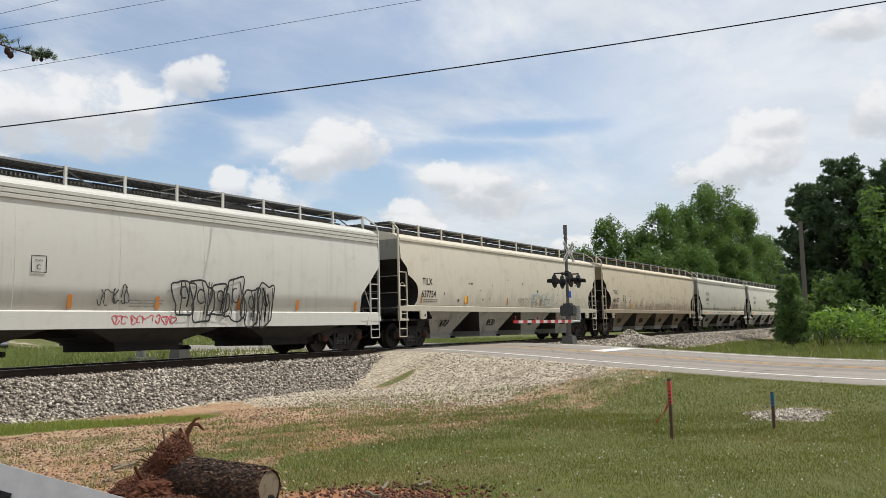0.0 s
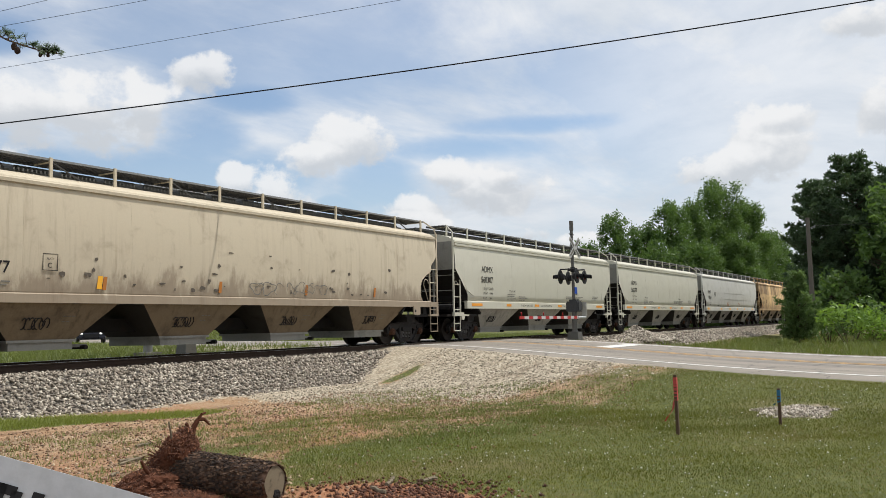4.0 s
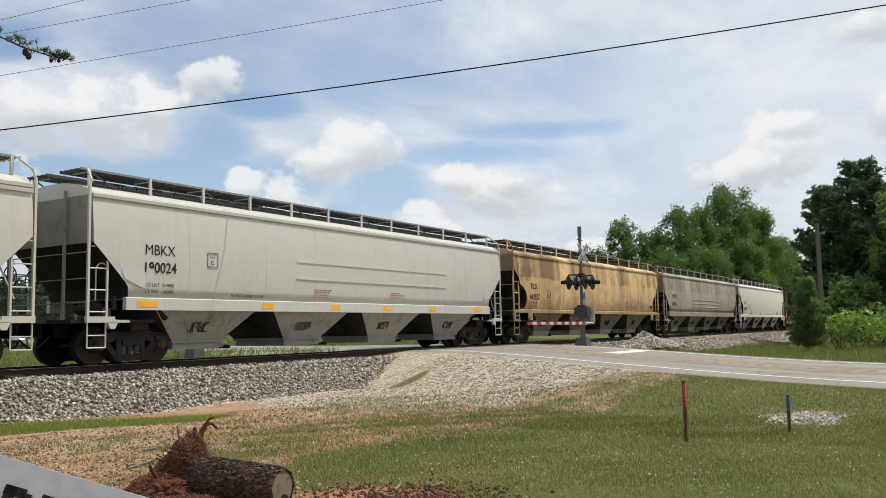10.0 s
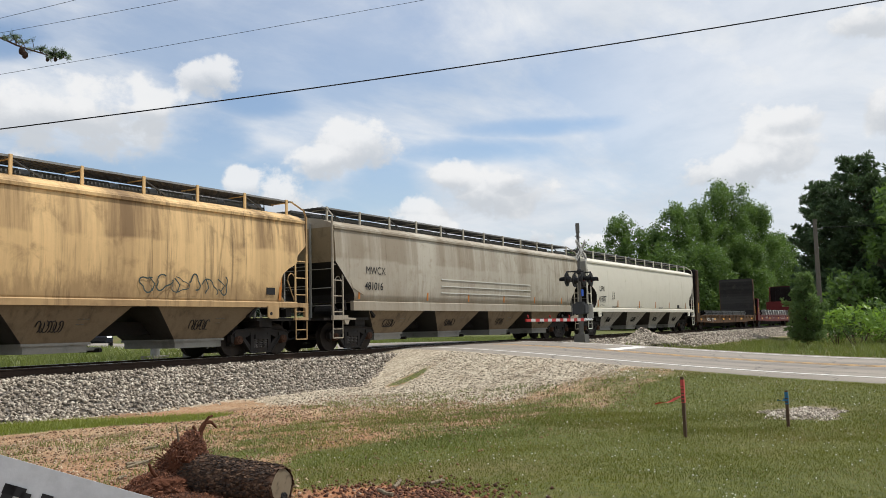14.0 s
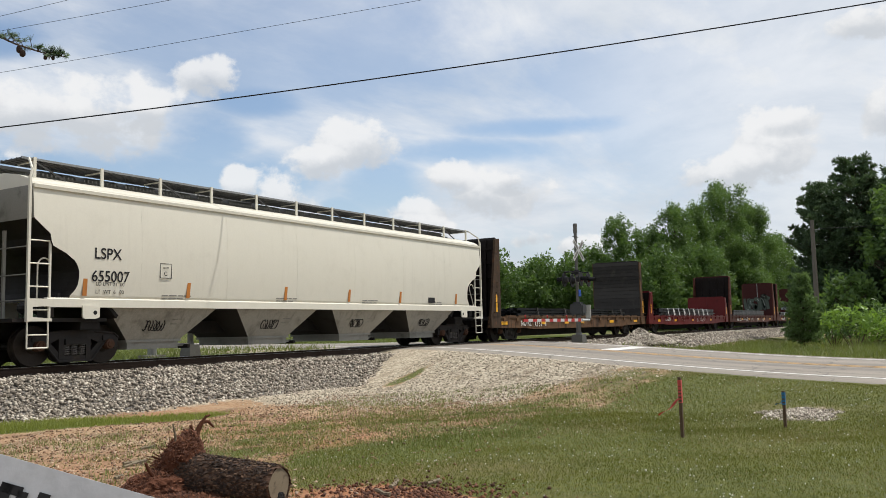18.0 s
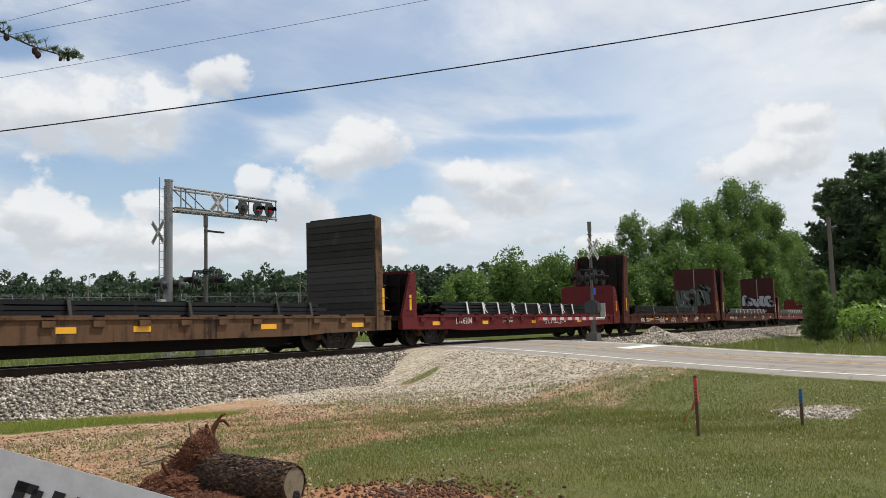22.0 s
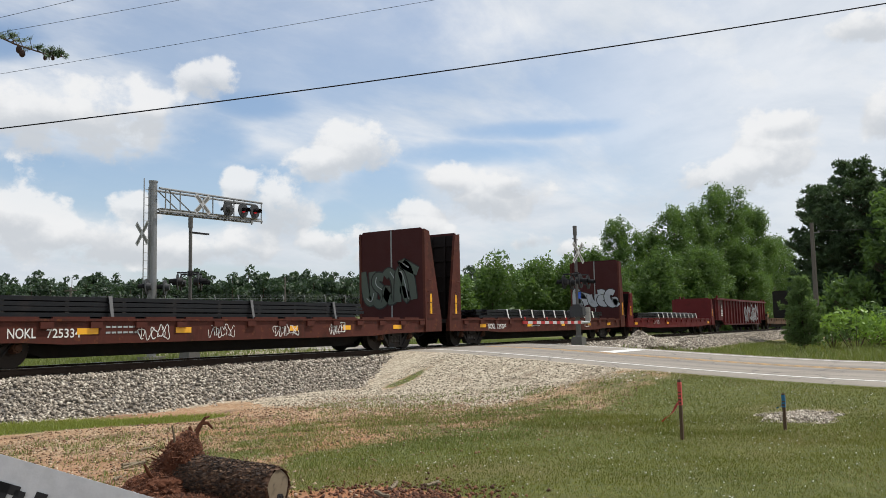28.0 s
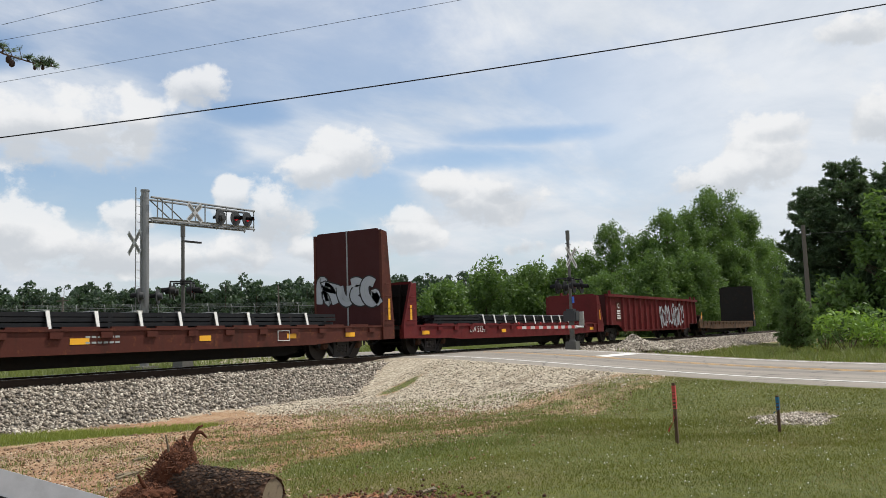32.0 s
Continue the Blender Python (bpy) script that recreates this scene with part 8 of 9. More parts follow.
def build_grass():
    rng = np.random.default_rng(91)
    # lawn, thinner with distance
    xs, ys, hs, ws = [], [], [], []
    for n, x0, x1, y0, y1, h, w in ((420000, 4.5, 14.5, -1.5, 10.5, 0.024, 0.0036), (240000, 12, 24, -2.5, 9.5, 0.028, 0.005)):
        x, y = scatter(rng, n, x0, x1, y0, y1)
        g, p = cover_of(x, y)
        patch = 0.5 + 0.5 * np.sin(x * 2.1 + 1.7 * np.sin(y * 1.3)) * np.cos(y * 2.6 + np.sin(x))
        keep = (rng.uniform(size=n) < g * (1 - 0.85 * p) * (0.55 + 0.45 * patch)) & (np.abs(road_off(x, y)) > ROAD_HALF + 0.6) & (y < 13.5)
        xs.append(x[keep])
        ys.append(y[keep])
        hs.append(h * rng.uniform(0.5, 1.5, keep.sum()))
        ws.append(w * rng.uniform(0.7, 1.3, keep.sum()))
    x, y = np.concatenate(xs), np.concatenate(ys)
    places = np.stack([x, y, ground_z(x, y) - 0.004], 1)
    h, w = np.concatenate(hs), np.concatenate(ws)
    worn = 0.5 + 0.5 * rough(x, y * 1.6, 0.8) / 1.5
    dry = rng.uniform(size=len(x)) < 0.02 + 0.34 * np.clip(worn, 0, 1) ** 3
    blades("lawn", places[~dry], h[~dry], w[~dry], M["grass"], "short mown green grass", 1)
    blades("dry_grass", places[dry], h[dry], w[dry], M["dry_grass"], "dry straw among the grass", 2)
    # clover blooms in the lawn
    x, y = scatter(rng, 5200, 6, 22, -2.5, 7.0)
    g = cover_of(x, y)[0]
    keep = (rng.uniform(size=len(x)) < g * 0.42 * (0.4 + 0.6 * np.sin(x * 0.9 + np.sin(y * 1.3)) ** 2)) & (np.abs(road_off(x, y)) > ROAD_HALF + 0.8) & (g > 0.6)
    x, y = x[keep], y[keep]
    tagged(new("clover_blooms", stone_field("clover_blooms", np.stack([x, y, ground_z(x, y) + 0.035], 1), rng.uniform(0.006, 0.012, len(x)), M["clover"], 21)), "tiny white clover blooms in the lawn", "clover", kind="stuff")
    # the strip of taller grass at the foot of the ballast
    x, y = scatter(rng, 70000, 3, 13.2, 12.4, 16.0)
    g, p = cover_of(x, y)
    keep = (rng.uniform(size=len(x)) < g) & (np.abs(y - strip_mid(x)) < 0.8)
    x, y = x[keep], y[keep]
    blades("grass_strip", np.stack([x, y, ground_z(x, y)], 1), rng.uniform(0.03, 0.10, len(x)), np.full(len(x), 0.006), M["strip_grass"], "strip of taller bright green grass", 3)
    # sparse tufts on the bare ground
    x, y = scatter(rng, 700, 4, 18, 5.5, 12.5)
    tx = np.repeat(x, 26) + rng.normal(0, 0.12, 700 * 26)
    ty = np.repeat(y, 26) + rng.normal(0, 0.12, 700 * 26)
    blades("grass_tufts", np.stack([tx, ty, ground_z(tx, ty)], 1), rng.uniform(0.03, 0.11, len(tx)), np.full(len(tx), 0.005), M["weed"], "sparse tufts of weedy grass", 4)
    # rough verge beyond the road and behind the line
    x, y = scatter(rng, 90000, 25, 75, -8, 14.5)
    off = road_off(x, y)
    keep = (off > ROAD_HALF + 0.5) & (y < 14.2 - 0.0 * x)
    x, y = x[keep], y[keep]
    clump = 0.5 + 0.5 * np.sin(x * 1.3 + 2 * np.sin(y * 0.9)) * np.cos(y * 1.7 + np.sin(x * 0.8))
    tall = rng.uniform(0.06, 0.20, len(x)) * (0.4 + 1.9 * clump ** 3)
    straw = rng.uniform(size=len(x)) < 0.52 - 0.35 * clump
    at = np.stack([x, y, ground_z(x, y)], 1)
    blades("rough_verge", at[~straw], tall[~straw], rng.uniform(0.012, 0.03, len(x))[~straw], M["weed"], "rough weedy verge along the road", 5)
    blades("straw_verge", at[straw], tall[straw] * 0.8, rng.uniform(0.010, 0.025, len(x))[straw], M["dry_grass"], "dry straw-coloured grass along the road", 15)
    wx, wy = scatter(rng, 420, 27, 62, 1, 13.6)
    keep = road_off(wx, wy) > ROAD_HALF + 1.6
    wx, wy = wx[keep], wy[keep]
    tall = rng.uniform(0.12, 0.55, len(wx))
    tx, ty = np.repeat(wx, 34) + rng.normal(0, 0.14, len(wx) * 34), np.repeat(wy, 34) + rng.normal(0, 0.14, len(wx) * 34)
    blades("verge_weeds", np.stack([tx, ty, ground_z(tx, ty)], 1), np.repeat(tall, 34) * rng.uniform(0.4, 1.1, len(tx)), rng.uniform(0.012, 0.035, len(tx)), M["weed"], "tall ragged weeds along the verge", 16, "weeds")
    x, y = scatter(rng, 110000, 6, 60, 21.5, 60)
    keep = np.abs(road_off(x, y)) > ROAD_HALF + 0.4
    x, y = x[keep], y[keep]
    blades("far_grass", np.stack([x, y, ground_z(x, y)], 1), rng.uniform(0.08, 0.3, len(x)), rng.uniform(0.012, 0.028, len(x)), M["weed"], "yellow-green grass behind the railway", 6)


build_grass()


def loose_gravel():
    rng = np.random.default_rng(17)
    x, y = scatter(rng, 26000, 8, 30, 4, 15)
    g, p = cover_of(x, y)
    keep = (rng.uniform(size=len(x)) < p * 0.9) & (np.abs(y - TRACK_Y) > 4.2) & (np.abs(road_off(x, y)) > ROAD_HALF + 0.6)
    x, y = x[keep], y[keep]
    tagged(new("loose_gravel", stone_field("loose_gravel", np.stack([x, y, ground_z(x, y) + 0.006], 1), rng.uniform(0.014, 0.04, len(x)), M["pale_stone"], 3)), "loose pale gravel on the bare ground", "gravel", kind="stuff")
    x, y = scatter(rng, 14000, 4, 17, 5.0, 13.4)
    keep = rng.uniform(size=len(x)) < 0.85 - 0.75 * cover_of(x, y)[0]
    x, y = x[keep], y[keep]
    tagged(new("pebbles", stone_field("pebbles", np.stack([x, y, ground_z(x, y) + 0.003], 1), rng.uniform(0.008, 0.028, len(x)), M["clay_stone"], 4)), "clay clods and small stones", "gravel", kind="stuff")
    x, y = scatter(rng, 7000, 4.5, 18, 5.5, 13.4)
    keep = rng.uniform(size=len(x)) < 0.9 - 0.8 * cover_of(x, y)[0]
    x, y = x[keep], y[keep]
    chips = stone_field("wood_chips", np.stack([x, y, ground_z(x, y) + 0.004], 1), rng.uniform(0.010, 0.034, len(x)), M["chip"], 6)
    tagged(new("wood_chips", chips), "scattered bark chips and dry litter", "litter", kind="stuff")
    n = 900
    r, a = np.sqrt(rng.uniform(0, 1, n)), rng.uniform(0, 2 * np.pi, n)
    r = r ** 1.3 * (1 + 0.35 * np.sin(3 * a) * np.cos(2 * a + 1))
    x, y = 14.35 + 0.46 * r * np.cos(a), 2.32 + 0.62 * r * np.sin(a)
    tagged(new("stone_patch", stone_field("stone_patch", np.stack([x, y, ground_z(x, y) + 0.02 * (1 - r)], 1), rng.uniform(0.016, 0.040, n), M["ballast"], 5)), "patch of pale stones in the lawn", "gravel", kind="stuff")


def gravel_heap():
    """A spilled heap of ballast beside the line."""
    rng = np.random.default_rng(23)
    n = 2600
    r, a = np.sqrt(rng.uniform(0, 1, n)), rng.uniform(0, 2 * np.pi, n)
    x, y = 43.6 + 1.7 * r * np.cos(a), 14.8 + 1.2 * r * np.sin(a)
    z = -0.45 + 0.78 * (1 - r) ** 0.85 * (1 + 0.12 * np.sin(3 * a))
    tagged(new("gravel_heap", stone_field("gravel_heap", np.stack([x, y, z], 1), rng.uniform(0.035, 0.085, n), M["ballast"], 8)), "grey heap of loose ballast beside the line", "gravel", kind="stuff")


gravel_heap()
M["chip"] = stone_material("wood_chip", (0.045, 0.028, 0.018), (0.58, 0.47, 0.33), (0.24, 0.15, 0.085))
M["clay_stone"] = stone_material("clay_clod", (0.13, 0.055, 0.028), (0.40, 0.33, 0.25), (0.25, 0.14, 0.08))
loose_gravel()

# ---------------------------------------------------------------- things close by
def lumpy(bm, centre, radii, seed, rough_by=0.25, sub=3, spiky=0.0):
    rnd = random.Random(seed)
    made = bmesh.ops.create_icosphere(bm, subdivisions=sub, radius=1.0)
    off = Vector((rnd.uniform(0, 50), rnd.uniform(0, 50), rnd.uniform(0, 50)))
    for v in made["verts"]:
        d = v.co.normalized()
        k = 1 + rough_by * noise.fractal(d * 2.2 + off, 1.0, 2.0, 4) + spiky * abs(noise.noise(d * 9 + off))
        v.co = Vector((d.x * radii[0] * k, d.y * radii[1] * k, d.z * radii[2] * k)) + Vector(centre)


M["clay_crumb"] = stone_material("red_clay_crumb", (0.040, 0.016, 0.009), (0.25, 0.105, 0.052), (0.125, 0.046, 0.023))
M["bark_flake"] = stone_material("bark_flake", (0.018, 0.013, 0.010), (0.19, 0.115, 0.07), (0.06, 0.036, 0.025))


def build_log():
    m = thing("log", pose(5.86, 5.40, -0.885, 0, 0, 0), "short dark pine log with its torn root and red soil", "log")
    axis = Vector((-0.10, 0.99, 0.0)).normalized()
    across = Vector((axis.y, -axis.x, 0))
    up = Vector((0, 0, 1))
    bm = bm_new()
    rings = []
    n, seg = 60, 64
    for i in range(n + 1):
        t = i / n
        c = axis * (1.22 * t) + up * (0.165 + 0.035 * t)
        ring = []
        for k in range(seg):
            a = 2 * math.pi * k / seg
            d = across * math.cos(a) + up * math.sin(a)
            p = c + d
            r = 0.158 + 0.055 * t ** 1.5
            plates = noise.fractal(Vector((math.cos(a) * 3.2, math.sin(a) * 3.2, t * 5.0)), 0.9, 2.1, 5)
            ridge = abs(noise.noise(Vector((math.cos(a) * 6, math.sin(a) * 6, t * 12))))
            ring.append(bm.verts.new(c + d * (r + 0.024 * plates + 0.022 * ridge)))
        rings.append(ring)
    for i in range(n):
        for k in range(seg):
            j = (k + 1) % seg
            bm.faces.new((rings[i][k], rings[i][j], rings[i + 1][j], rings[i + 1][k]))
    part("bark", bm, M["log_bark"], m, "flaking dark bark")
    rnd = random.Random(17)
    flakes = bm_new()
    for k in range(2600):
        t, a = rnd.uniform(0.02, 0.98), rnd.uniform(-0.5, 3.7)
        d = across * math.cos(a) + up * math.sin(a)
        tang = up * math.cos(a) - across * math.sin(a)
        r = 0.158 + 0.055 * t ** 1.5
        c = axis * (1.22 * t) + up * (0.165 + 0.035 * t) + d * (r + rnd.uniform(0.004, 0.022))
        u = (axis + tang * rnd.uniform(-0.4, 0.4) + d * rnd.uniform(-0.35, 0.35)).normalized() * rnd.uniform(0.006, 0.026)
        v = (tang + d * rnd.uniform(-0.5, 0.5)).normalized() * rnd.uniform(0.003, 0.011)
        q = [c - u - v * 0.8, c + u * 0.8 - v, c + u + v * 0.7, c - u * 0.7 + v]
        frustum(flakes, q, [p + d * 0.007 for p in q])
    tagged(part("flaky_bark", flakes, M["bark_flake"], m, "loose dark bark flakes"), kind="stuff")
    bm = bm_new()
    c = axis * 0.012 + up * 0.165
    ring = []
    for k in range(40):
        a = 2 * math.pi * k / 40
        ring.append(bm.verts.new(c + (across * math.cos(a) + up * math.sin(a)) * (0.15 + 0.006 * math.sin(5 * a))))
    mid = bm.verts.new(c - axis * 0.004)
    for k in range(40):
        bm.faces.new((ring[k], ring[(k + 1) % 40], mid))
    cut = part("cut_end", bm, M["cut_wood"], m, "pale sawn end")
    bm = bm_new()
    lumpy(bm, c + axis * 0.004 + across * 0.02 - up * 0.11, (0.06, 0.02, 0.05), 4, 0.4, 3)
    part("rotten_hollow", bm, M["wire"], cut, "dark rotten hollow")
    bm = bm_new()
    base = axis * 1.2
    lumpy(bm, base + up * 0.16 + across * 0.02, (0.29, 0.26, 0.25), 11, 0.20, 5, 0.06)
    lumpy(bm, base + up * 0.36 - axis * 0.10 - across * 0.03, (0.19, 0.16, 0.20), 12, 0.20, 5, 0.06)
    lumpy(bm, base + up * 0.48 - axis * 0.10 + across * 0.03, (0.10, 0.10, 0.13), 15, 0.22, 4, 0.08)
    lumpy(bm, base + up * 0.06 - across * 0.28, (0.34, 0.30, 0.20), 13, 0.22, 5, 0.06)
    lumpy(bm, base + up * 0.0 - axis * 0.45 - across * 0.50, (0.50, 0.42, 0.10), 14, 0.25, 5, 0.08)
    part("root_ball", bm, M["root_soil"], m, "ragged root ball caked in red soil")
    clods = bm_new()
    for centre, radii, count in ((base + up * 0.16 + across * 0.02, (0.30, 0.26, 0.26), 1300), (base + up * 0.36 - axis * 0.10 - across * 0.03, (0.19, 0.16, 0.20), 1200), (base + up * 0.48 - axis * 0.10 + across * 0.03, (0.10, 0.10, 0.13), 500), (base + up * 0.06 - across * 0.28, (0.34, 0.30, 0.20), 1300), (base - axis * 0.45 - across * 0.50, (0.50, 0.42, 0.11), 900)):
        for k in range(count):
            a, e = rnd.uniform(0, 6.28), rnd.uniform(-0.1, 1.5)
            d = Vector((math.cos(a) * math.cos(e), math.sin(a) * math.cos(e), math.sin(e)))
            c = centre + Vector((d.x * radii[0], d.y * radii[1], d.z * radii[2])) * rnd.uniform(0.98, 1.10)
            u = Vector((rnd.uniform(-1, 1), rnd.uniform(-1, 1), rnd.uniform(-1, 1))).normalized()
            v = u.orthogonal().normalized() * rnd.uniform(0.002, 0.007)
            u = u * rnd.uniform(0.004, 0.022)
            q = [c - u - v, c + u - v * 0.6, c + u + v, c - u * 0.8 + v]
            frustum(clods, q, [p + d * 0.005 for p in q])
    tagged(part("crumbled_soil", clods, M["clay_crumb"], m, "shaggy crumbs of red soil and torn fibres"), kind="stuff")
    bm = bm_new()
    rnd = random.Random(3)
    heart = base + up * 0.30
    for k in range(90):
        a, e = rnd.uniform(0, 6.28), rnd.uniform(-0.2, 1.1)
        d = Vector((math.cos(a) * math.cos(e), math.sin(a) * math.cos(e), math.sin(e)))
        p, r = heart + Vector((d.x * 0.2, d.y * 0.2, d.z * 0.24)) - up * 0.06, rnd.uniform(0.003, 0.009)
        for s in range(4):
            d = (d + Vector((rnd.uniform(-0.5, 0.5), rnd.uniform(-0.5, 0.5), rnd.uniform(-0.4, 0.3)))).normalized()
            q = p + d * rnd.uniform(0.02, 0.06)
            tube(bm, p, q, r, r * 0.7, 5)
            p, r = q, r * 0.7
    tagged(part("root_hair", bm, M["root_soil"], m, "tangle of torn roots"), kind="stuff")
    for pts, r, name in (([(-0.24, 1.08, 0.46), (-0.265, 1.08, 0.60), (-0.29, 1.08, 0.70)], 0.013, "broken_stick"),
                         ([(0.0, 1.10, 0.48), (0.03, 1.10, 0.60), (0.07, 1.08, 0.68), (0.13, 1.06, 0.68), (0.19, 1.05, 0.62)], 0.034, "root_stub"),
                         ([(0.07, 1.08, 0.68), (0.10, 1.06, 0.73), (0.15, 1.06, 0.74)], 0.016, "root_stub"),
                         ([(-0.02, 1.10, 0.58), (-0.06, 1.10, 0.66)], 0.018, "root_stub"),
                         ([(-0.48, 1.10, 0.22), (-0.56, 1.08, 0.30), (-0.60, 1.08, 0.38)], 0.020, "root_stub")):
        pts = [Vector(v) for v in pts]
        bm = bm_new()
        for i, (p, q) in enumerate(zip(pts, pts[1:])):
            tube(bm, p, q, r * (1 - 0.18 * i), r * (1 - 0.18 * (i + 1)), 7)
        part(name, bm, M["cut_wood"] if name == "broken_stick" else M["root_soil"], m)


build_log()


def soil_crumbs():
    rng = np.random.default_rng(12)
    n = 1500
    x, y = 5.55 + rng.normal(0, 0.32, n), 6.35 + rng.normal(0, 0.38, n)
    more = 1400
    x, y, n = np.append(x, 6.5 + rng.normal(0, 0.42, more)), np.append(y, 4.4 + rng.normal(0, 0.5, more)), n + more
    tagged(new("soil_crumbs", stone_field("soil_crumbs", np.stack([x, y, ground_z(x, y) + 0.01], 1), rng.uniform(0.006, 0.03, n), M["clay_crumb"], 14)), "red soil crumbs round the torn root", "soil", kind="stuff")


soil_crumbs()


def debris():
    rnd = random.Random(8)
    for k, (x, y, l, a) in enumerate(((7.2, 9.1, 0.45, 20), (7.35, 9.25, 0.32, -15), (6.4, 8.4, 0.2, 50), (8.3, 10.2, 0.25, 5), (6.9, 4.9, 0.28, 30), (7.2, 4.6, 0.18, -20), (6.55, 4.75, 0.2, 75))):
        bm = bm_new()
        z = float(ground_z(x, y)) + 0.02
        p = Vector((-l / 2, 0, 0))
        for i in range(3):
            q = p + Vector((l / 3, rnd.uniform(-0.03, 0.03), rnd.uniform(-0.008, 0.012)))
            tube(bm, p, q, 0.022, 0.018, 6)
            p = q
        ob = new("bark_stick", mesh_of("bark_stick", bm, M["cut_wood"]))
        ob.matrix_basis = pose(x, y, z, 0, 0, a)
        tagged(ob, "broken brown stick lying on bare clay", "stick", "sticks on the ground")


debris()

TAPES = []


def stake(x, y, h, lean, tape_mat, tape_len, knot, label, tape_label):
    m = thing("survey_stake", pose(x, y, float(ground_z(x, y))), label, "survey stake", "survey stakes")
    bm = bm_new()
    frustum(bm, [(-0.024, -0.02, -0.12), (0.024, -0.02, -0.12), (0.024, 0.02, -0.12), (-0.024, 0.02, -0.12)], [(lean - 0.024, -0.02, h), (lean + 0.024, -0.02, h), (lean + 0.024, 0.02, h), (lean - 0.024, 0.02, h)])
    part("stick", bm, M["stake"], m, "thin weathered wooden stake")
    bm = bm_new()
    for k in range(7):
        z = knot + 0.045 * (k - 2)
        if z < h - 0.02:
            u = lean * z / h
            box(bm, u - 0.026, u + 0.026, -0.023, 0.023, z, z + 0.043)
    tagged(part("tape_wrap", bm, M[tape_mat], m, "bright tape wound round the stake"), kind="stuff")
    bm = bm_new()
    # a creased strip that hangs from its knot along -z
    last = None
    for k in range(9):
        t = k / 8
        w = 0.022 * (1 - 0.25 * t) * (1 + 0.3 * math.sin(5 * t))
        twist = 0.9 * math.sin(4.2 * t)
        c = Vector((0.02 * math.sin(6 * t), 0.015 * math.sin(8 * t), -tape_len * t))
        d = Vector((math.cos(twist), math.sin(twist), 0)) * w
        pair = (bm.verts.new(c - d), bm.verts.new(c + d))
        if last:
            bm.faces.new((last[0], last[1], pair[1], pair[0]))
        last = pair
    bmesh.ops.solidify(bm, geom=bm.faces[:], thickness=0.002)
    tape = part("tape_tail", bm, M[tape_mat], m, tape_label)
    at = Vector((lean * knot / h, -0.03, knot))
    tape.matrix_basis = Matrix.Translation(at)
    TAPES.append((tape, at))
    return m


stake(11.74, 3.45, 0.82, -0.03, "pink", 0.42, 0.56, "brown wooden survey stake with pink tape in the lawn", "fluttering pink tape")
stake(13.28, 2.39, 0.53, -0.02, "blue_tape", 0.17, 0.42, "short dark survey stake with blue tape by stones", "fluttering blue tape")


def board_sign():
    """A pale board that leans into view low down beside the camera."""
    a, b = Vector((0.93, 1.60, 0.455)), Vector((1.12, 1.32, 0.350))
    e = (b - a).normalized()
    out = (Vector((0, 0, 0.60)) - (a + b) / 2).normalized()
    down = e.cross(out).normalized()
    if down.z > 0:
        down = -down
    n = e.cross(down).normalized()
    m = thing("board_sign", Matrix.Translation(a + e * 0.2 + down * 0.5 - Vector((0, 0, 0))), "pale grey board sign with black lettering", "sign")
    o = e * -0.2 + down * -0.5
    bm = bm_new()
    low = [o + e * -0.03, o + e * 0.75, o + e * 0.75 + down * 0.5, o + e * -0.03 + down * 0.5]
    frustum(bm, low, [p - out * 0.008 for p in low])
    board = part("board", bm, M["white_sign"], m, "pale board with an edge worn bright")
    bm = bm_new()

    def bar(u0, u1, v0, v1, shear=0.0):
        q = [o + e * u0 + down * v1 + out * 0.002, o + e * u1 + down * v1 + out * 0.002, o + e * (u1 + shear) + down * v0 + out * 0.002, o + e * (u0 + shear) + down * v0 + out * 0.002]
        frustum(bm, q, [p + out * 0.001 for p in q])
    # tops of big black letters that run out of sight: plain strokes
    bar(0.050, 0.071, 0.045, 0.25, 0.004)
    bar(0.052, 0.094, 0.045, 0.063)
    bar(0.086, 0.106, 0.052, 0.135)
    bar(0.050, 0.094, 0.124, 0.142)
    bar(0.120, 0.142, 0.045, 0.25, 0.004)
    bar(0.164, 0.186, 0.045, 0.25, 0.004)
    part("lettering", bm, M["letter_black"], board, "bold black strokes")
    bm = bm_new()
    foot = o + e * 0.3 + down * 0.45 - out * 0.03
    ground = float(ground_z(1.0, 1.5)) - (a + e * 0.2 + down * 0.5).z
    tube(bm, foot, (foot.x, foot.y, ground - 0.1), 0.02, seg=8)
    part("post", bm, M["galvanised"], m)


board_sign()


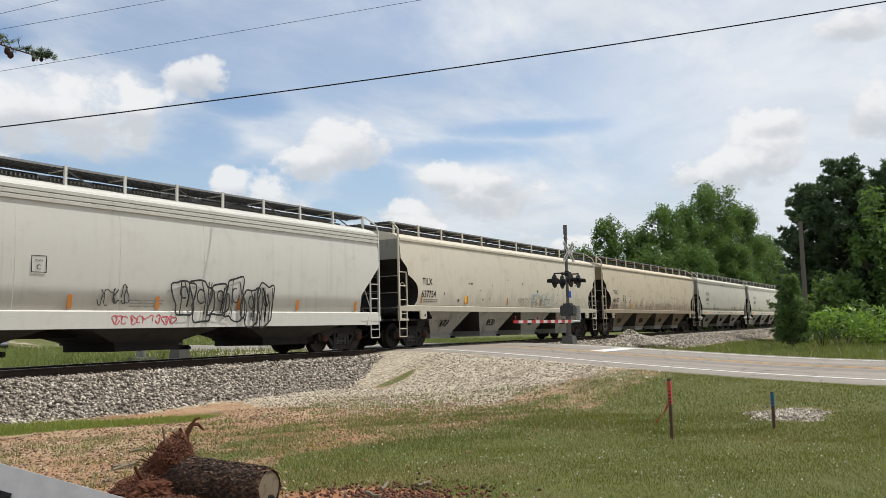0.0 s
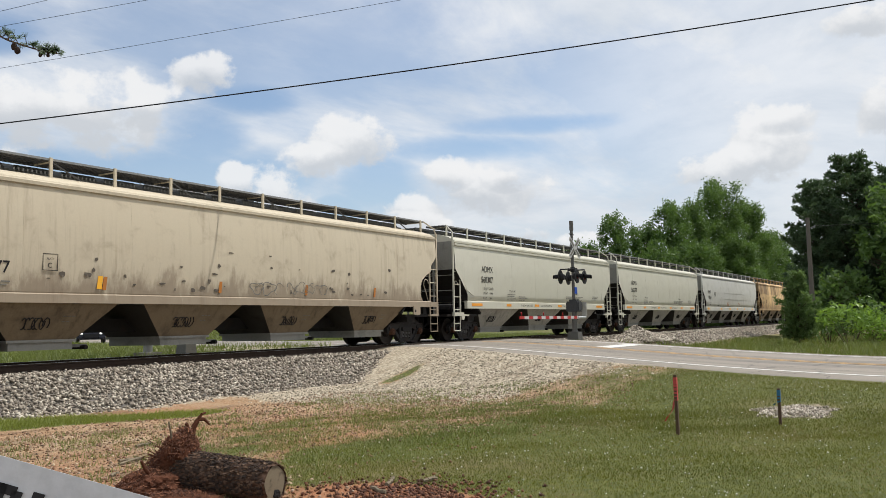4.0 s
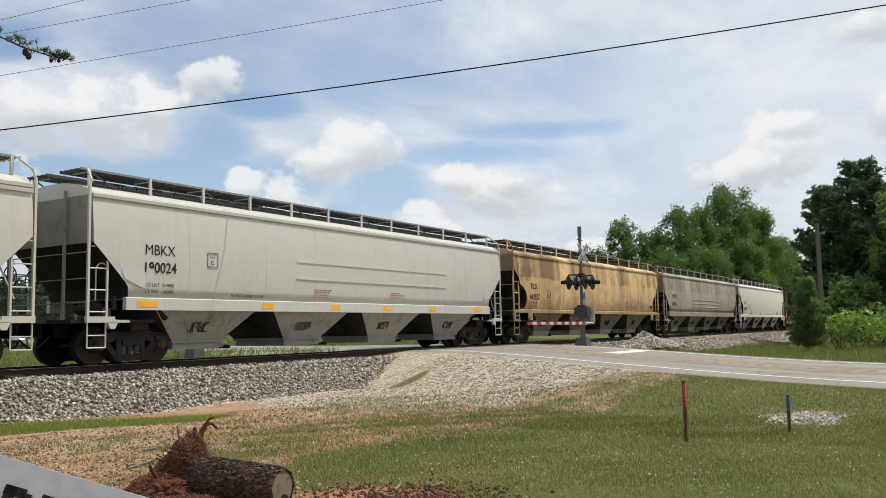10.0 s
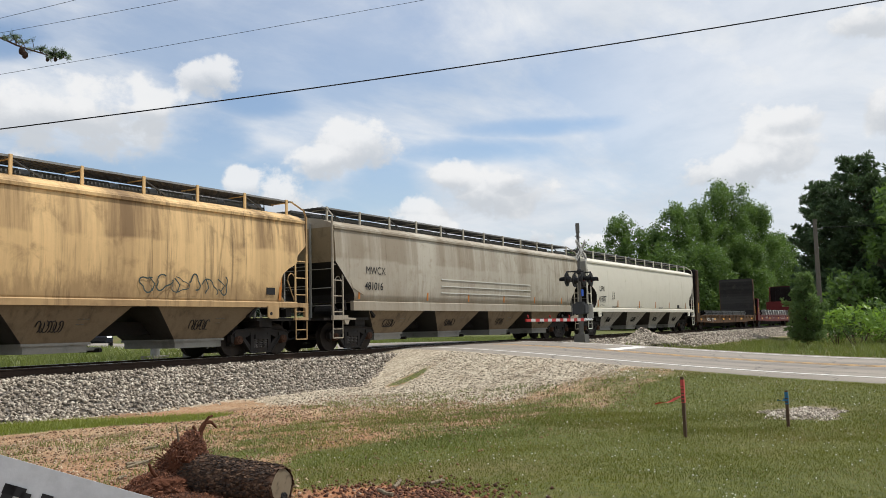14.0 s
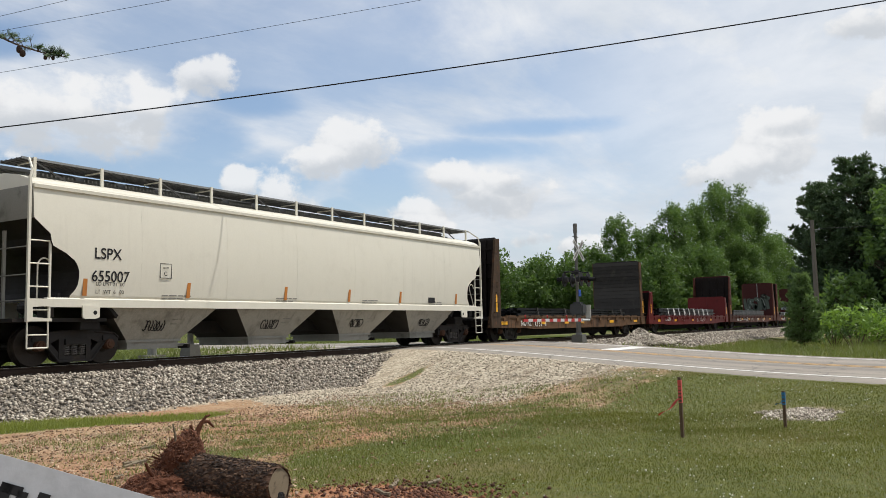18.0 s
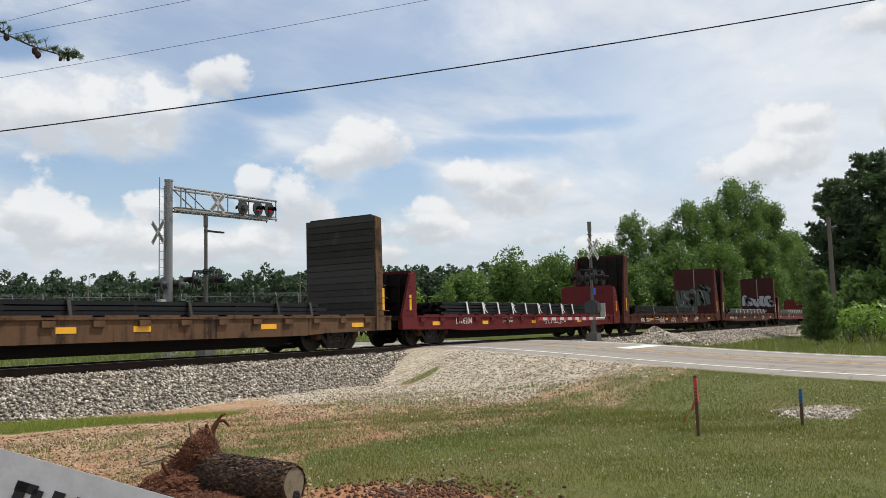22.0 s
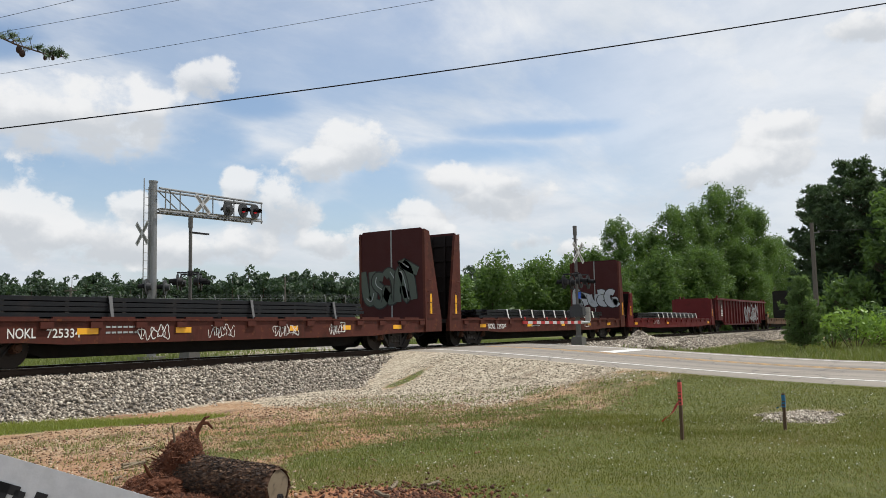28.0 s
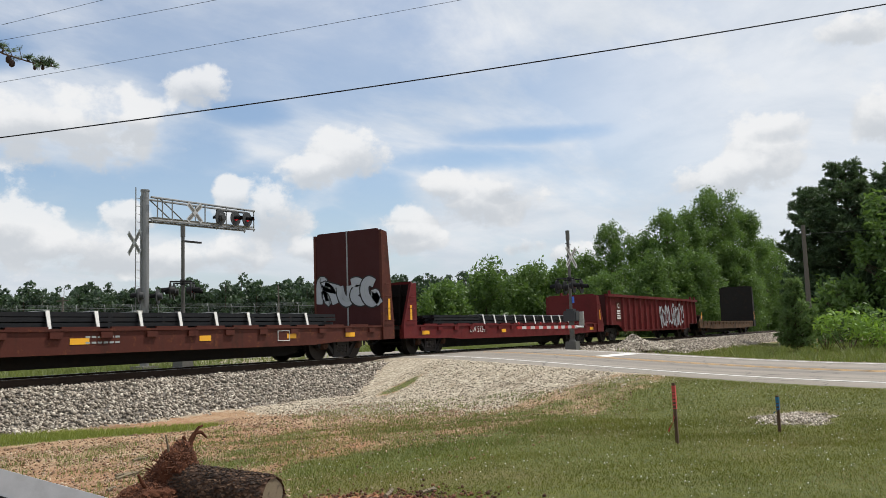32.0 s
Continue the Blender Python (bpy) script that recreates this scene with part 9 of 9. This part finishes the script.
def pine_branch():
    rng = np.random.default_rng(5)
    pts = [Vector(p) + Vector((-0.045, 0.073, 0.0)) for p in ((2.55, 6.75, 3.42), (2.95, 6.22, 3.12), (3.25, 5.76, 2.87), (3.42, 5.51, 2.72), (3.55, 5.33, 2.645), (3.62, 5.23, 2.625))]
    o = Vector((0.4, 8.9, float(ground_z(0.4, 8.9))))
    m = thing("pine_tree", Matrix.Translation(o), "pine tree with a drooping twig of needles and cones", "pine tree", "pine trees")
    bm = bm_new()
    tube(bm, (0, 0, -0.2), (0, 0, 7.5), 0.17, 0.10, 12)
    part("trunk", bm, M["bark"], m, "straight brown trunk")
    pts.insert(0, o + Vector((0, 0, 5.3)))
    bm = bm_new()
    tube(bm, pts[0] - o, pts[1] - o, 0.04, 0.012, 6)
    pts = pts[1:]
    for i, (p, q) in enumerate(zip(pts, pts[1:])):
        tube(bm, p - o, q - o, 0.010 - 0.0014 * i, 0.0086 - 0.0014 * i, 6)
    tufts = []
    twig = bm_new()
    for i in range(84):
        t = rng.uniform(0, 1) ** 0.8
        k = min(4, int(t * 5))
        p = pts[k].lerp(pts[k + 1], t * 5 - k)
        d = Vector((rng.normal(0, 0.5), rng.normal(0, 0.5), rng.uniform(-0.1, 1.0))).normalized()
        q = p + d * rng.uniform(0.02, 0.10) * (1.5 - t)
        tube(twig, p - o, q - o, 0.003, 0.002, 4)
        tufts.append((q, d))
    tufts.append((pts[-1], (pts[-1] - pts[-2]).normalized()))
    stem = part("limb", bm, M["bark"], m, "thin drooping limb")
    tagged(part("twigs", twig, M["bark"], stem), kind="stuff")
    quads = []
    for q, d in tufts:
        for _ in range(34):
            n = Vector(tuple(rng.normal(0, 1, 3))).normalized()
            w = (n * 0.75 + d * 0.8).normalized()
            l = rng.uniform(0.014, 0.032)
            s = w.orthogonal().normalized() * 0.0022
            c = q - o + Vector(tuple(rng.normal(0, 0.006, 3)))
            quads += [c - s, c + s, c + w * l + s, c + w * l - s]
    share("needles", polys("needles", np.array([tuple(v) for v in quads]), 4, M["needle"]), m, label="short grey-green needle tufts")
    for t, drop in ((2.45, 0.02), (3.15, 0.03), (3.25, 0.05), (3.95, 0.03), (4.35, 0.02)):
        k = int(t)
        c = pts[k].lerp(pts[min(k + 1, 5)], t - k) - o - Vector((0, 0, drop))
        bm = bm_new()
        made = bmesh.ops.create_icosphere(bm, subdivisions=2, radius=1.0)
        s = 1.0 if t < 3.6 else 0.6
        for v in made["verts"]:
            v.co = Vector((v.co.x * 0.021 * s, v.co.y * 0.021 * s, v.co.z * 0.029 * s)) * (1 + 0.18 * noise.noise(v.co * 6)) + c
        part("cone", bm, M["cone"], m, "small dark pine cone")


pine_branch()


# ---------------------------------------------------------------- waiting cars behind the crossing
def waiting_car(x, y, heading, paint, label, tall=1.0):
    m = thing("car", pose(x, y, float(road_z(y)) + 0.0, 0, 0, heading), label, "car", "waiting cars")
    # side outline, front towards +x
    line = [(-2.25, 0.35), (-2.3, 0.75), (-2.2, 1.05 * tall), (-1.9, 1.45 * tall), (-1.2, 1.58 * tall), (0.2, 1.56 * tall), (0.95, 1.08 * tall), (1.9, 0.95 * tall), (2.25, 0.78), (2.3, 0.40), (2.1, 0.28), (-2.1, 0.28)]
    bm = bm_new()
    for y0, y1, inset in ((-0.92, 0.92, 0),):
        a = [bm.verts.new((px, y0 * (1 - 0.16 * max(0, pz - 0.95)), pz)) for px, pz in line]
        b = [bm.verts.new((px, y1 * (1 - 0.16 * max(0, pz - 0.95)), pz)) for px, pz in line]
        bm.faces.new(a)
        bm.faces.new(b[::-1])
        for i in range(len(a)):
            j = (i + 1) % len(a)
            bm.faces.new((a[j], a[i], b[i], b[j]))
    bmesh.ops.bevel(bm, geom=bm.edges[:], offset=0.05, segments=2, affect="EDGES")
    body = part("body", bm, paint, m, smooth=False)
    bm = bm_new()
    frustum(bm, [(0.98, -0.78, 1.08 * tall), (0.98, 0.78, 1.08 * tall), (0.32, 0.72, 1.50 * tall), (0.32, -0.72, 1.50 * tall)], [(1.02, -0.78, 1.10 * tall), (1.02, 0.78, 1.10 * tall), (0.36, 0.72, 1.52 * tall), (0.36, -0.72, 1.52 * tall)])
    part("windscreen", bm, M["glass"], body, "dark windscreen")
    for s in (-1, 1):
        bm = bm_new()
        ys = s * 0.90
        frustum(bm, [(-1.85, ys, 1.06 * tall), (0.8, ys, 1.06 * tall), (0.15, ys * 0.93, 1.46 * tall), (-1.6, ys * 0.93, 1.46 * tall)], [(-1.85, ys + 0.02 * s, 1.06 * tall), (0.8, ys + 0.02 * s, 1.06 * tall), (0.15, ys * 0.93 + 0.02 * s, 1.46 * tall), (-1.6, ys * 0.93 + 0.02 * s, 1.46 * tall)])
        part("side_window", bm, M["glass"], body, "dark side window")
        bm = bm_new()
        box(bm, 2.18, 2.29, s * 0.70 - 0.17, s * 0.70 + 0.17, 0.66, 0.80)
        part("headlight", bm, M["head_lamp"], m, "lit white headlight")
        for cx in (-1.4, 1.4):
            bm = bm_new()
            tube(bm, (cx, s * 0.74, 0.33), (cx, s * 0.94, 0.33), 0.33, seg=18)
            wheel = part("wheel", bm, M["black_lamp"], m, "black tyre")
            bm = bm_new()
            tube(bm, (cx, s * 0.935, 0.33), (cx, s * 0.955, 0.33), 0.2, seg=14)
            part("rim", bm, M["galvanised"], wheel)
    bm = bm_new()
    box(bm, 2.25, 2.33, -0.5, 0.5, 0.42, 0.66)
    part("grille", bm, M["black_lamp"], m)
    return m


M["glass"] = surface("dark_car_glass", (0.01, 0.012, 0.015), 0.06, dirt=0.0, bump=0.0)
M["head_lamp"] = lamp_glow("headlight_glass", (0.9, 0.9, 0.85), 1.2)
M["car_dark"] = surface("dark_blue_car_paint", (0.012, 0.014, 0.022), 0.25, 0.3, dirt=0.1, bump=0.0)
M["car_silver"] = surface("silver_car_paint", (0.40, 0.41, 0.43), 0.3, 0.4, dirt=0.1, bump=0.0)
waiting_car(38.9, 53.5, 235, M["car_dark"], "dark blue car waiting behind the crossing", 1.05)
waiting_car(36.2, 60.0, 238, M["car_silver"], "silver car waiting behind the crossing", 0.95)

# ---------------------------------------------------------------- the train's run
SPEED = [(0, 9.68), (4, 9.26), (8, 8.87), (12, 8.37), (16, 7.74), (20, 6.99), (24, 6.40), (28, 5.85), (32, 5.62)]


def travelled(t):
    """Metres run by the train since the start, its speed falling evenly between the stages."""
    run = 0.0
    for (t0, v0), (t1, v1) in zip(SPEED, SPEED[1:]):
        if t <= t0:
            break
        d = min(t, t1) - t0
        run += d * (v0 + (v0 + (v1 - v0) * d / (t1 - t0))) / 2
    return run


def motions():
    runs = [(t, travelled(t)) for t in range(33)]
    for car, place in TRAIN:
        walk(car, [(t, pose(place - run, TRACK_Y, 0)) for t, run in runs])
    # each axle turns as far as it has rolled, by less than a quarter turn from row to row
    times, k = [], 0
    while k < 960:
        times.append(k / 30)
        k += 2 if k / 30 < 24.5 else 3
    times.append(32.0)
    turns = [(t, Matrix.Rotation(-travelled(t) / WHEEL_R, 4, "Y")) for t in times]
    for axle, rest in AXLES:
        at = Matrix.Translation(rest)
        walk(axle, [(t, at @ turn) for t, turn in turns])
    # the loose tape ends swing in the wind: seconds, swing about the way of sight, swing across it
    pink, blue = TAPES
    swings = ((0.0, 32, 0), (1.0, 40, 10), (2.0, 30, 5), (3.0, 38, -5), (4.5, 20, 0), (5.5, 62, 8), (6.0, 84, 0), (6.6, 50, 0), (8.0, 20, 5), (9.0, 2, 0), (10.5, 12, 0), (12.0, 50, 0), (13.0, 70, 0), (14.0, 72, 5),
              (16.0, 35, 0), (18.0, 50, 0), (19.0, 48, 0), (20.5, 30, 0), (22.0, 28, 0), (23.0, 14, 4), (25.0, 20, 0), (28.0, 40, 0), (30.0, 30, 0), (31.0, 26, 0), (32.0, 16, 0))
    for (tape, at), gain, offset in ((pink, 1.0, 0.0), (blue, 0.8, 18.0)):
        rows = []
        for t, a, b in swings:
            turn = Matrix.Rotation(radians((a + offset) * gain), 4, Vector((math.cos(radians(16)), math.sin(radians(16)), 0))) @ Matrix.Rotation(radians(b), 4, "Y")
            rows.append((t, Matrix.Translation(at) @ turn))
        walk(tape, rows)


motions()
